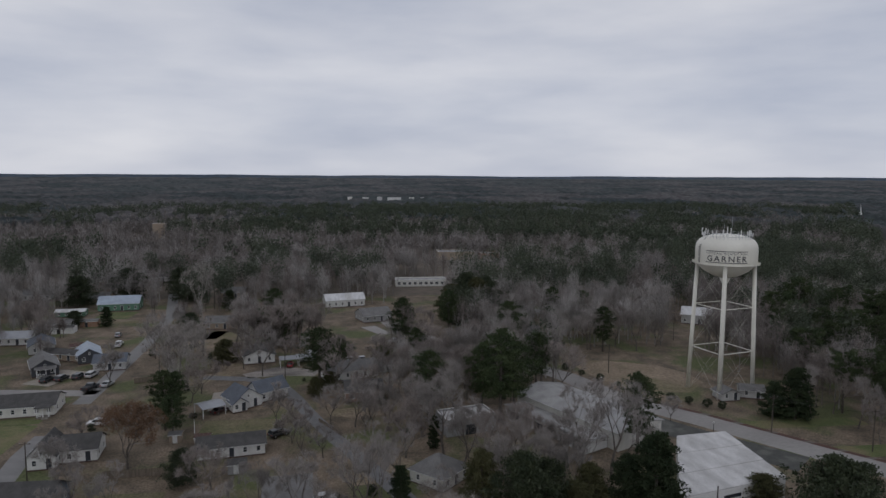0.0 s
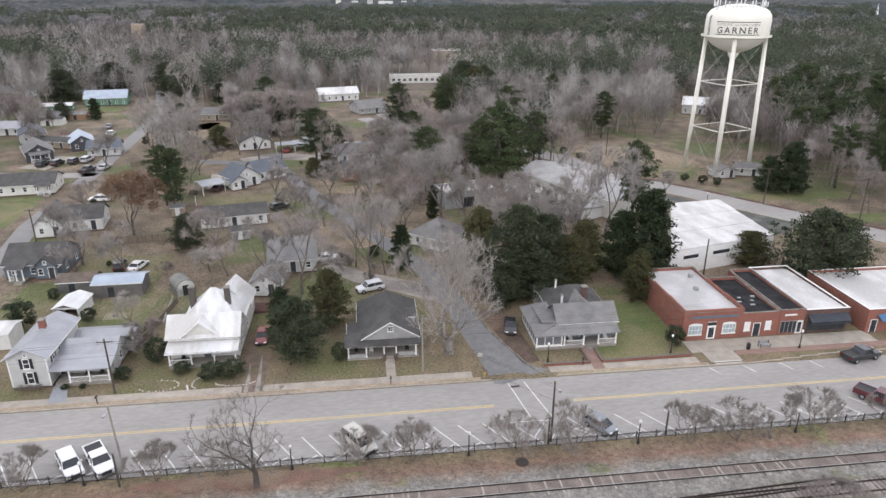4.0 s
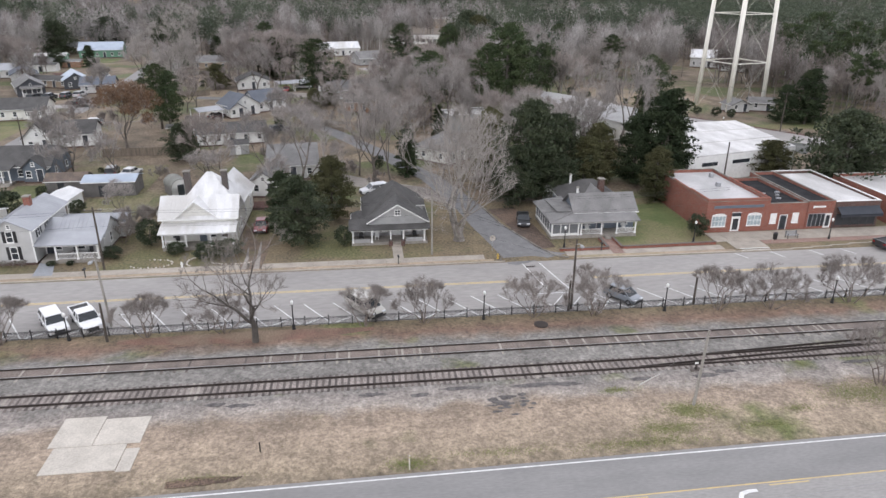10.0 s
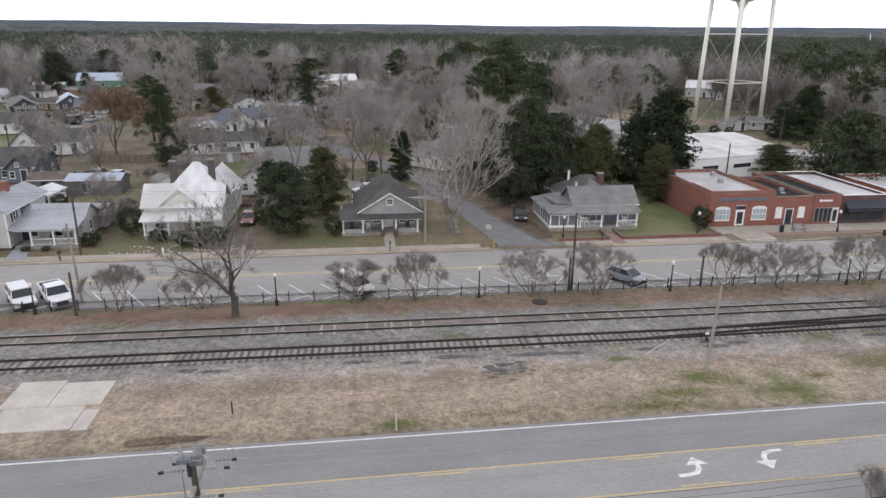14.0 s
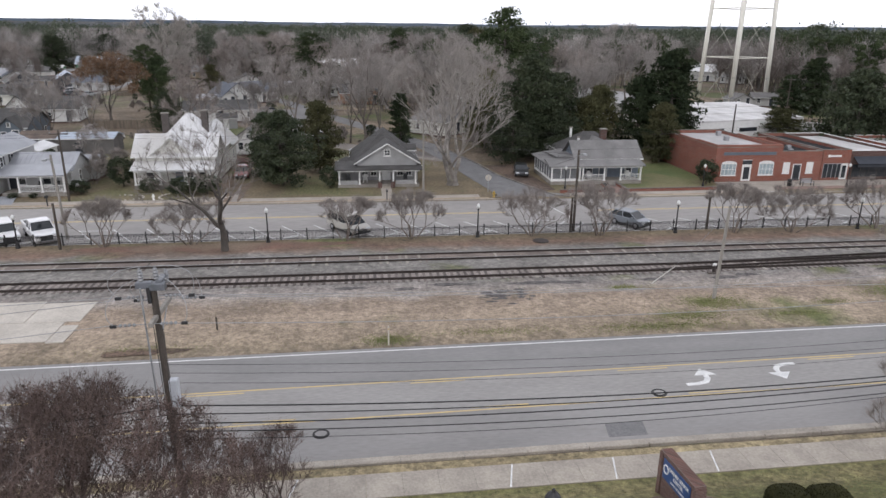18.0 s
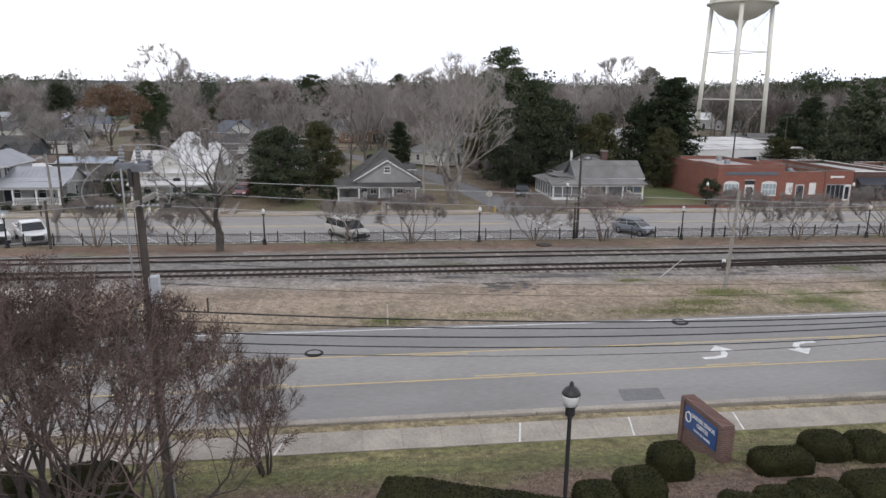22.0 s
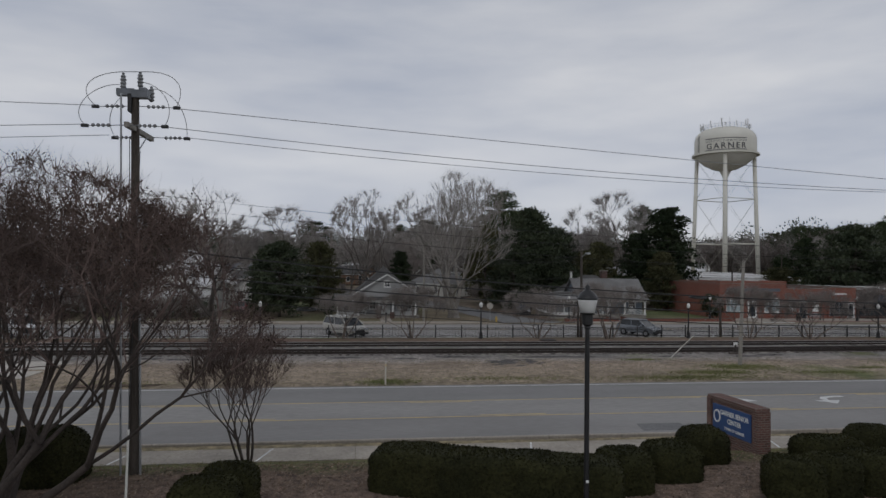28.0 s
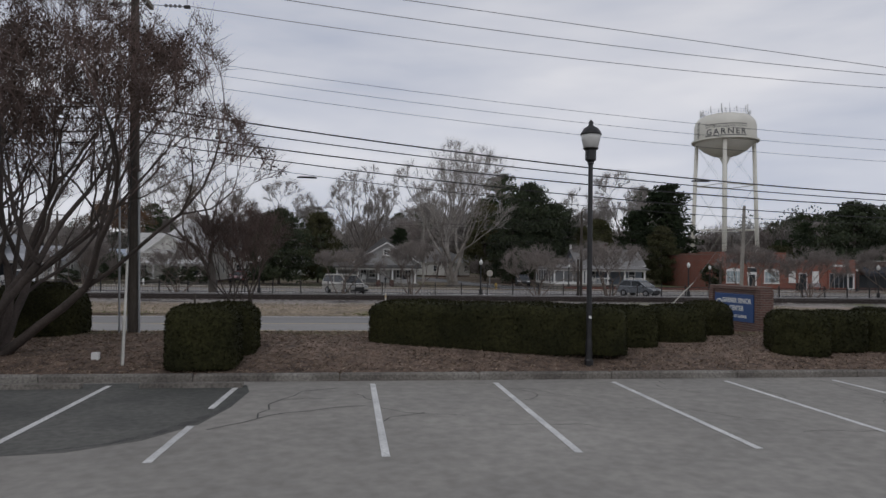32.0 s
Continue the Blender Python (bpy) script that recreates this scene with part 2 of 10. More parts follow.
LGREY = lap(mat("light_grey_siding", (0.5, 0.5, 0.49), (0.43, 0.43, 0.42), 0.8, 0.7, fine=0.06))
BLUES = lap(mat("slate_blue_siding", (0.125, 0.15, 0.18), (0.105, 0.127, 0.152), 0.8, 0.7, fine=0.06))
DARKS = lap(mat("dark_siding", (0.07, 0.075, 0.085), (0.055, 0.06, 0.07), 0.8, 0.7, fine=0.06))
GREENS = lap(mat("green_siding", (0.13, 0.26, 0.18), (0.11, 0.22, 0.15), 0.8, 0.7, fine=0.06))
TANS = lap(mat("tan_siding", (0.36, 0.29, 0.22), (0.3, 0.24, 0.18), 0.8, 0.7, fine=0.06))
BRICK = brickwork(mat("red_brick", (1, 1, 1), (0.72, 0.7, 0.7), 0.5, 0.9, 0.15, 40, fine=0.1), (0.29, 0.09, 0.057), (0.205, 0.063, 0.043), (0.25, 0.17, 0.14))
BRICKP = brickwork(mat("paving_brick", (1, 1, 1), (0.75, 0.74, 0.73), 0.4, 0.92, 0.2, 30, fine=0.2), (0.3, 0.19, 0.155), (0.22, 0.14, 0.115), (0.3, 0.26, 0.23))
BRICKD = brickwork(mat("dark_red_brick", (1, 1, 1), (0.7, 0.7, 0.7), 0.7, 0.9, 0.2, 40, fine=0.15), (0.115, 0.05, 0.038), (0.07, 0.034, 0.028), (0.15, 0.13, 0.115))
BRICKS = brickwork(mat("brown_brick", (1, 1, 1), (0.72, 0.7, 0.7), 0.7, 0.9, 0.2, 40, fine=0.15), (0.165, 0.082, 0.063), (0.105, 0.055, 0.045), (0.2, 0.17, 0.15))
MULCHW = mat("worn_mulch", (0.21, 0.155, 0.124), (0.145, 0.105, 0.084), 0.6, 0.97, 1.0, 30, fine=0.6)
BRICKT = brickwork(mat("tan_brick", (1, 1, 1), (0.8, 0.8, 0.8), 0.5, 0.9, fine=0.1), (0.32, 0.17, 0.1), (0.25, 0.13, 0.08), (0.3, 0.25, 0.2))
SHEDW = lap(mat("dark_grey_shed_siding", (0.15, 0.142, 0.136), (0.11, 0.105, 0.1), 0.8, 0.8, fine=0.12))
RUSTR = mat("brown_weathered_roof", (0.15, 0.115, 0.092), (0.1, 0.08, 0.068), 0.8, 0.85, 0.2, 12, fine=0.3)
ARCHG = mat("weathered_grey_green_roof", (0.2, 0.2, 0.18), (0.145, 0.148, 0.13), 0.8, 0.85, fine=0.25)
SHGD = mat("dark_shingles", (0.085, 0.082, 0.079), (0.06, 0.058, 0.056), 0.7, 0.92, 0.4, 12, fine=0.25)
SHGG = mat("grey_shingles", (0.19, 0.185, 0.18), (0.14, 0.137, 0.133), 0.6, 0.92, 0.4, 12, fine=0.22, vary=0.12)
SHGB = mat("blue_grey_shingles", (0.12, 0.135, 0.16), (0.1, 0.11, 0.13), 0.6, 0.92, 0.4, 12, fine=0.2)
MROOF = mat("white_metal_roof", (0.7, 0.7, 0.7), (0.55, 0.55, 0.55), 0.6, 0.5, metal=0.1, fine=0.08, c3=(0.5, 0.49, 0.47), stretch=(1.5, 0.4, 0.4))
GROOF = mat("grey_metal_roof", (0.36, 0.37, 0.39), (0.3, 0.31, 0.33), 0.5, 0.45, metal=0.2, fine=0.05)
BMROOF = mat("pale_blue_metal_roof", (0.4, 0.46, 0.53), (0.33, 0.38, 0.45), 0.5, 0.45, metal=0.2, fine=0.05)
WROOF = mat("white_membrane_roof", (0.66, 0.65, 0.64), (0.5, 0.49, 0.48), 0.35, 0.7, fine=0.12, c3=(0.45, 0.44, 0.43), stretch=(1.4, 0.5, 1))
GMROOF = mat("grey_membrane_roof", (0.38, 0.375, 0.365), (0.27, 0.265, 0.26), 0.3, 0.75, fine=0.12)
BMEM = mat("black_membrane_roof", (0.016, 0.016, 0.018), (0.035, 0.035, 0.037), 0.5, 0.95, fine=0.3)
BMEM.node_tree.nodes["Principled BSDF"].inputs["Specular IOR Level"].default_value = 0.15
PGROOF = mat("pale_grey_membrane_roof", (0.5, 0.49, 0.49), (0.43, 0.42, 0.42), 0.35, 0.75, fine=0.1, c3=(0.38, 0.375, 0.37))
TOWER = mat("tower_cream_paint", (0.78, 0.76, 0.68), (0.7, 0.68, 0.6), 0.12, 0.5, fine=0.03)
RUSTB = mat("tower_bracing", (0.55, 0.53, 0.46), (0.46, 0.44, 0.38), 0.5, 0.6, fine=0.1)
INK = mat("sign_ink", (0.05, 0.05, 0.055), (0.06, 0.06, 0.065), 3, 0.6, fine=0)
BLUEP = mat("blue_sign_panel", (0.02, 0.065, 0.2), (0.025, 0.075, 0.22), 2, 0.35, fine=0)
AWN = mat("dark_awning", (0.025, 0.03, 0.04), (0.035, 0.04, 0.05), 1, 0.7, fine=0.1)
AWNB = mat("blue_awning", (0.05, 0.14, 0.26), (0.06, 0.16, 0.28), 1, 0.7, fine=0.1)
FENCEW = mat("fence_wood", (0.2, 0.165, 0.13), (0.14, 0.115, 0.09), 1, 0.9, fine=0.25, stretch=(4, 4, 0.4), vary=0.15)
TYRE = mat("tyre_rubber", (0.015, 0.015, 0.015), (0.022, 0.022, 0.022), 5, 0.9, fine=0)
RIM = mat("wheel_rim", (0.45, 0.45, 0.46), (0.35, 0.35, 0.36), 5, 0.35, metal=0.8, fine=0)
LIGHTC = mat("headlight_lens", (0.7, 0.72, 0.74), (0.6, 0.62, 0.64), 5, 0.1, fine=0)
LIGHTR = mat("tail_light_lens", (0.3, 0.01, 0.01), (0.25, 0.01, 0.01), 5, 0.15, fine=0)
PLATE = mat("bumper_black", (0.02, 0.02, 0.021), (0.03, 0.03, 0.031), 5, 0.6, fine=0)
BARK = mat("bark_grey", (0.16, 0.138, 0.121), (0.1, 0.086, 0.074), 1.2, 0.95, 0.5, 12, fine=0.25, vary=0.15)
TWIG = mat("bare_twigs", (0.34, 0.31, 0.29), (0.25, 0.228, 0.212), 0.3, 0.95, fine=0.15, vary=0.2)
TWIGB = mat("brown_twigs", (0.31, 0.27, 0.247), (0.22, 0.19, 0.174), 0.3, 0.95, fine=0.15, vary=0.2)
BARKO = mat("dark_oak_bark", (0.1, 0.088, 0.076), (0.065, 0.057, 0.05), 1.2, 0.95, 0.5, 12, fine=0.25)
BARKD = mat("dark_crape_bark", (0.075, 0.058, 0.049), (0.045, 0.036, 0.031), 1.5, 0.85, fine=0.25)
TWIGO = mat("grey_oak_twigs", (0.2, 0.178, 0.16), (0.13, 0.115, 0.103), 0.4, 0.95, fine=0.2, vary=0.1)
TWIGP = mat("pale_twigs", (0.34, 0.312, 0.285), (0.25, 0.228, 0.208), 0.4, 0.95, fine=0.15, vary=0.08)
BARKP = mat("pale_bark", (0.31, 0.285, 0.255), (0.14, 0.125, 0.11), 0.9, 0.9, 0.3, 10, fine=0.25)
BARKC = mat("crape_bark", (0.2, 0.165, 0.14), (0.13, 0.105, 0.09), 1.5, 0.85, fine=0.2)
TWIGC = mat("crape_twigs", (0.28, 0.248, 0.226), (0.2, 0.177, 0.162), 0.6, 0.95, fine=0.15, vary=0.1)
TWIGCD = mat("crape_twigs_dark", (0.175, 0.123, 0.106), (0.1, 0.072, 0.063), 0.6, 0.95, fine=0.15)
SEED = mat("crape_seed_heads", (0.075, 0.05, 0.038), (0.05, 0.035, 0.028), 2, 0.95, fine=0.3)
NEEDLE = mat("pine_needles", (0.035, 0.052, 0.024), (0.062, 0.08, 0.036), 0.25, 0.9, fine=0.35, vary=0.2)
CEDAR = mat("cedar_foliage", (0.028, 0.043, 0.022), (0.046, 0.06, 0.029), 0.3, 0.9, fine=0.3, vary=0.15)
MAGN = mat("magnolia_leaves", (0.033, 0.045, 0.025), (0.056, 0.067, 0.036), 0.6, 0.55, fine=0.3, vary=0.1)
OLIVE = mat("olive_foliage", (0.06, 0.063, 0.03), (0.09, 0.087, 0.042), 0.3, 0.9, fine=0.3, vary=0.15)
HEDGE = mat("boxwood_leaves", (0.019, 0.02, 0.007), (0.034, 0.034, 0.012), 1.2, 0.85, fine=0.45, vary=0.1)
for lf in (HEDGE, MAGN, CEDAR, NEEDLE, OLIVE):
    lf.node_tree.nodes["Principled BSDF"].inputs["Specular IOR Level"].default_value = 0.18
RUSTL = mat("rust_oak_leaves", (0.185, 0.108, 0.06), (0.125, 0.078, 0.048), 0.5, 0.9, fine=0.3)
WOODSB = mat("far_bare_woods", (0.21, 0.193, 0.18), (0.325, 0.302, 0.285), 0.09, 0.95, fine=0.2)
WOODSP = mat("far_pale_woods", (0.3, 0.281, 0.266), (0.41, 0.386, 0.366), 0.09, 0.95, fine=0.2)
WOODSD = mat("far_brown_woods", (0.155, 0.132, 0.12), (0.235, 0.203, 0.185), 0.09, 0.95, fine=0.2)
CHIM = brickwork(mat("sooty_brick", (1, 1, 1), (0.7, 0.7, 0.7), 0.7, 0.9, 0.2, 40, fine=0.15), (0.095, 0.075, 0.068), (0.065, 0.055, 0.05), (0.13, 0.12, 0.11))
ENCL = mat("pale_grey_enclosure", (0.52, 0.54, 0.57), (0.45, 0.47, 0.5), 3, 0.6, fine=0.1)
BRKT = mat("grey_bracket_steel", (0.17, 0.18, 0.2), (0.12, 0.13, 0.14), 4, 0.45, metal=0.2, fine=0.15)
ALU = mat("bare_conductor", (0.36, 0.36, 0.36), (0.28, 0.28, 0.28), 3, 0.5, metal=0.3, fine=0)
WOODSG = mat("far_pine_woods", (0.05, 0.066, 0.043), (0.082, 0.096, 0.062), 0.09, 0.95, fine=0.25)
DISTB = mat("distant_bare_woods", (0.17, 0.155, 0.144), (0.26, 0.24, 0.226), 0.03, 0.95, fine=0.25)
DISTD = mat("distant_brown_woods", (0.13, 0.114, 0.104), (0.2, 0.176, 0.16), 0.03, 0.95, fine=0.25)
# dark treetop colours with a little blue mixed in for distance haze
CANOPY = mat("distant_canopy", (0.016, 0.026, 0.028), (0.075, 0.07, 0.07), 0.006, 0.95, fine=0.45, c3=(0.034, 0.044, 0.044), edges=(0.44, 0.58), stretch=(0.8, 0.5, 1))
# distance haze is painted into this pale blue-grey
HAZE_HILLS = mat("haze_tinted_hills", (0.11, 0.145, 0.19), (0.14, 0.175, 0.22), 0.001, 1.0, fine=0.05)
REDP = mat("red_plastic_paint", (0.3, 0.02, 0.02), (0.25, 0.02, 0.02), 3, 0.4, fine=0)
YELP = mat("hydrant_paint", (0.5, 0.35, 0.08), (0.45, 0.3, 0.07), 3, 0.5, fine=0.1)
SCREEN = mat("insect_screen", (0.16, 0.165, 0.17), (0.11, 0.115, 0.12), 1.5, 0.6, fine=0.1)
STONEW = mat("pale_leaf", (0.4, 0.32, 0.25), (0.28, 0.21, 0.16), 3, 0.9, fine=0.3)


# ---- mesh building ----
class Mesh:
    """Collects points and faces of one mesh."""

    def __init__(self):
        self.v, self.f = [], []

    def face(self, *pts):
        n = len(self.v)
        self.v.extend(pts)
        self.f.append(tuple(range(n, n + len(pts))))
        return self

    def box(self, x0, y0, z0, x1, y1, z1):
        n = len(self.v)
        self.v.extend([(x0, y0, z0), (x1, y0, z0), (x1, y1, z0), (x0, y1, z0), (x0, y0, z1), (x1, y0, z1), (x1, y1, z1), (x0, y1, z1)])
        self.f.extend([(n, n + 3, n + 2, n + 1), (n + 4, n + 5, n + 6, n + 7), (n, n + 1, n + 5, n + 4), (n + 1, n + 2, n + 6, n + 5), (n + 2, n + 3, n + 7, n + 6), (n + 3, n, n + 4, n + 7)])
        return self

    def bevbox(self, x0, y0, z0, x1, y1, z1, b=0.02):
        """A box whose top edges are chamfered."""
        lo = [(x0, y0), (x1, y0), (x1, y1), (x0, y1)]
        hi = [(x0 + b, y0 + b), (x1 - b, y0 + b), (x1 - b, y1 - b), (x0 + b, y1 - b)]
        n = len(self.v)
        self.v.extend([(x, y, z0) for x, y in lo] + [(x, y, z1 - b) for x, y in lo] + [(x, y, z1) for x, y in hi])
        self.f.append((n + 3, n + 2, n + 1, n))
        self.f.append((n + 8, n + 9, n + 10, n + 11))
        for k in (0, 4):
            for i in range(4):
                j = (i + 1) % 4
                self.f.append((n + k + i, n + k + j, n + k + 4 + j, n + k + 4 + i))
        return self

    def prism(self, poly, h0, h1):
        """A flat outline drawn up from h0 to h1."""
        n, k = len(self.v), len(poly)
        self.v.extend([(x, y, h0) for x, y in poly] + [(x, y, h1) for x, y in poly])
        self.f.append(tuple(range(n + k - 1, n - 1, -1)))
        self.f.append(tuple(range(n + k, n + 2 * k)))
        for i in range(k):
            j = (i + 1) % k
            self.f.append((n + i, n + j, n + k + j, n + k + i))
        return self

    def slab(self, corners, t):
        """A sloped plate through the corners, t thick downwards."""
        n, k = len(self.v), len(corners)
        self.v.extend([tuple(c) for c in corners] + [(x, y, z - t) for x, y, z in corners])
        self.f.append(tuple(range(n, n + k)))
        self.f.append(tuple(range(n + 2 * k - 1, n + k - 1, -1)))
        for i in range(k):
            j = (i + 1) % k
            self.f.append((n + j, n + i, n + k + i, n + k + j))
        return self

    def tube(self, pts, rad, sides=6, cap=True):
        """A tapered pipe along points; a radius of 0 closes it to a tip."""
        prev = None
        for i, p in enumerate(pts):
            p = Vector(p)
            d = (Vector(pts[min(i + 1, len(pts) - 1)]) - Vector(pts[max(i - 1, 0)])).normalized()
            a = d.orthogonal().normalized() if prev is None else (ax - d * ax.dot(d)).normalized()
            ax = a
            b = d.cross(a)
            n = len(self.v)
            if rad[i] <= 0 and prev is not None:
                self.v.append(tuple(p))
                for s in range(sides):
                    self.f.append((prev + s, prev + (s + 1) % sides, n))
                return self
            for s in range(sides):
                w = 2 * math.pi * s / sides
                self.v.append(tuple(p + (a * math.cos(w) + b * math.sin(w)) * rad[i]))
            if prev is not None:
                for s in range(sides):
                    t = (s + 1) % sides
                    self.f.append((prev + s, prev + t, n + t, n + s))
            elif cap:
                self.f.append(tuple(range(n + sides - 1, n - 1, -1)))
            prev = n
        if cap:
            self.f.append(tuple(range(prev, prev + sides)))
        return self

    def lathe(self, prof, sides=16, x=0.0, y=0.0):
        """A turned body from (radius, height) pairs."""
        prev = None
        for r, z in prof:
            n = len(self.v)
            if r <= 1e-6:
                self.v.append((x, y, z))
                cur = (n, 1)
            else:
                self.v.extend([(x + r * math.cos(2 * math.pi * s / sides), y + r * math.sin(2 * math.pi * s / sides), z) for s in range(sides)])
                cur = (n, sides)
            if prev:
                for s in range(sides):
                    t = (s + 1) % sides
                    if prev[1] == 1 and cur[1] > 1:
                        self.f.append((prev[0], cur[0] + t, cur[0] + s))
                    elif cur[1] == 1 and prev[1] > 1:
                        self.f.append((prev[0] + s, prev[0] + t, cur[0]))
                    elif cur[1] > 1:
                        self.f.append((prev[0] + s, prev[0] + t, cur[0] + t, cur[0] + s))
            elif cur[1] > 1:
                self.f.append(tuple(range(n + sides - 1, n - 1, -1)))
            prev = cur
        if prev[1] > 1:
            self.f.append(tuple(range(prev[0], prev[0] + sides)))
        return self

    def data(self, name, *mats, smooth=False):
        me = bpy.data.meshes.new(name)
        me.from_pydata(self.v, [], self.f)
        for m in mats:
            me.materials.append(m)
        if smooth:
            me.shade_smooth()
        return me


def part(name, mesh, material, parent, label="", smooth=False):
    ob = new(name, mesh if isinstance(mesh, bpy.types.Mesh) else mesh.data(name, material, smooth=smooth))
    ob.parent = parent
    return tagged(ob, label)


def thing(name, m, label, category, group="", kind=""):
    ob = new(name)
    ob.empty_display_size = 0.2
    ob.matrix_world = m
    return tagged(ob, label, category, group, kind)


def solid(name, mesh, material, label, category, kind="", group="", smooth=False):
    return tagged(new(name, mesh.data(name, material, smooth=smooth)), label, category, group, kind)


def cloud_mesh(name, tris, *mats):
    """A mesh of many loose triangles from an array of n x 3 x 3."""
    n = len(tris)
    me = bpy.data.meshes.new(name)
    me.vertices.add(3 * n)
    me.vertices.foreach_set("co", np.asarray(tris, dtype=np.float32).ravel())
    me.loops.add(3 * n)
    me.loops.foreach_set("vertex_index", np.arange(3 * n, dtype=np.int32))
    me.polygons.add(n)
    me.polygons.foreach_set("loop_start", np.arange(0, 3 * n, 3, dtype=np.int32))
    me.update(calc_edges=True)
    for m in mats:
        me.materials.append(m)
    return me




# ---- ground ----
PROFILE = [(-6000, 0.3), (9, 0.3), (15.7, 0.31), (15.95, 0.46), (17, 0.66), (18.5, 0.82), (20.8, 0.85), (21.7, 0.74), (22.7, 0.36), (23.7, 0.0), (24.4, -0.1), (26.9, -0.12), (27.2, -0.24),
           (38.6, -0.24), (39.2, -0.16), (41, 0.0), (48.6, 0.02), (49.5, 0.1), (57.4, 0.11), (58.8, 0.0), (62.2, -0.03), (62.5, -0.17), (76.0, -0.17), (76.6, -0.02), (100, 0.0), (140, 0.7), (170, 1.0), (6000, 1.0)]


def gz(y):
    for (a, p), (b, q) in zip(PROFILE, PROFILE[1:]):
        if a <= y <= b:
            return p + (q - p) * (y - a) / (b - a)
    return 1.0


def banded(name, y0, y1, stops, wobble=1.2, wscale=0.16, green=None, fine=0.3):
    """Ground cover whose kinds follow one another along y with ragged borders."""
    m = mat(name, (1, 1, 1), (0.86, 0.86, 0.86), 0.25, 0.96, 0.8, 14, fine=fine)
    n, l = m.node_tree.nodes, m.node_tree.links
    b = n["Principled BSDF"]
    old = b.inputs["Base Color"].links[0].from_socket
    geo, sep = n.new("ShaderNodeNewGeometry"), n.new("ShaderNodeSeparateXYZ")
    l.new(geo.outputs["Position"], sep.inputs["Vector"])
    ns = n.new("ShaderNodeTexNoise")
    ns.inputs["Scale"].default_value, ns.inputs["Detail"].default_value = wscale, 7.0
    l.new(geo.outputs["Position"], ns.inputs["Vector"])
    ma = n.new("ShaderNodeMath")
    ma.operation = "MULTIPLY_ADD"
    ma.inputs[1].default_value = wobble * 5
    l.new(ns.outputs["Fac"], ma.inputs[0])
    l.new(sep.outputs["Y"], ma.inputs[2])
    mr = n.new("ShaderNodeMapRange")
    mr.inputs["From Min"].default_value, mr.inputs["From Max"].default_value = y0 + wobble * 2.5, y1 + wobble * 2.5
    l.new(ma.outputs["Value"], mr.inputs["Value"])
    cr = n.new("ShaderNodeValToRGB")
    el = cr.color_ramp.elements
    while len(el) < len(stops):
        el.new(0.5)
    for e, (y, c) in zip(el, stops):
        e.position, e.color = (y - y0) / (y1 - y0), (*c, 1)
    l.new(mr.outputs["Result"], cr.inputs["Fac"])
    top = cr.outputs["Color"]
    if green:
        g = n.new("ShaderNodeTexNoise")
        g.inputs["Scale"].default_value, g.inputs["Detail"].default_value = 0.11, 6.0
        l.new(geo.outputs["Position"], g.inputs["Vector"])
        gr = n.new("ShaderNodeMapRange")
        gr.inputs["From Min"].default_value, gr.inputs["From Max"].default_value = 0.58, 0.68
        l.new(g.outputs["Fac"], gr.inputs["Value"])
        gm = n.new("ShaderNodeMix")
        gm.data_type = "RGBA"
        gm.inputs["B"].default_value = (*green, 1)
        l.new(gr.outputs["Result"], gm.inputs["Factor"])
        l.new(top, gm.inputs["A"])
        top = gm.outputs["Result"]
    x = n.new("ShaderNodeMix")
    x.data_type, x.blend_type = "RGBA", "MULTIPLY"
    x.inputs["Factor"].default_value = 1.0
    l.new(top, x.inputs["A"])
    l.new(old, x.inputs["B"])
    # coarse blotches and grit
    top = x.outputs["Result"]
    for sc_, amp in ((0.28, 0.2), (1.3, 0.26), (9.0, 0.24)):
        g = n.new("ShaderNodeTexNoise")
        g.inputs["Scale"].default_value, g.inputs["Detail"].default_value = sc_, 5.0
        l.new(geo.outputs["Position"], g.inputs["Vector"])
        gr = n.new("ShaderNodeMapRange")
        gr.inputs["From Min"].default_value, gr.inputs["From Max"].default_value = 0.3, 0.7
        gr.inputs["To Min"].default_value, gr.inputs["To Max"].default_value = 1 - amp, 1 + amp
        l.new(g.outputs["Fac"], gr.inputs["Value"])
        sc2 = n.new("ShaderNodeVectorMath")
        sc2.operation = "SCALE"
        l.new(top, sc2.inputs[0])
        l.new(gr.outputs["Result"], sc2.inputs["Scale"])
        top = sc2.outputs["Vector"]
    l.new(top, b.inputs["Base Color"])
    return m


TRACKSIDE = banded("trackside_ground", 38, 63, [(38.2, (0.16, 0.13, 0.09)), (39.8, (0.285, 0.228, 0.165)), (43.5, (0.345, 0.272, 0.205)), (46.2, (0.27, 0.212, 0.163)), (47.4, (0.32, 0.283, 0.25)), (48.6, (0.25, 0.222, 0.2)), (49.8, (0.205, 0.192, 0.175)),
                                                (57.0, (0.22, 0.208, 0.19)), (58.0, (0.205, 0.172, 0.14)), (59.2, (0.2, 0.13, 0.095)), (61.6, (0.17, 0.135, 0.085))], 0.75, 0.3, (0.14, 0.15, 0.06))
BED = banded("bed_and_lawn", 15, 27, [(16.0, (0.15, 0.106, 0.08)), (18.5, (0.19, 0.138, 0.108)), (20.3, (0.17, 0.122, 0.092)), (20.9, (0.12, 0.118, 0.05)), (22.5, (0.135, 0.14, 0.05)), (23.8, (0.2, 0.175, 0.085)), (24.6, (0.16, 0.155, 0.065)), (26.5, (0.27, 0.22, 0.13))], 0.6, 0.35, None, 0.45)
LAWN = mat("front_lawn", (0.2, 0.155, 0.095), (0.13, 0.105, 0.066), 0.22, 0.95, 0.7, 16, fine=0.4, c3=(0.125, 0.122, 0.055))
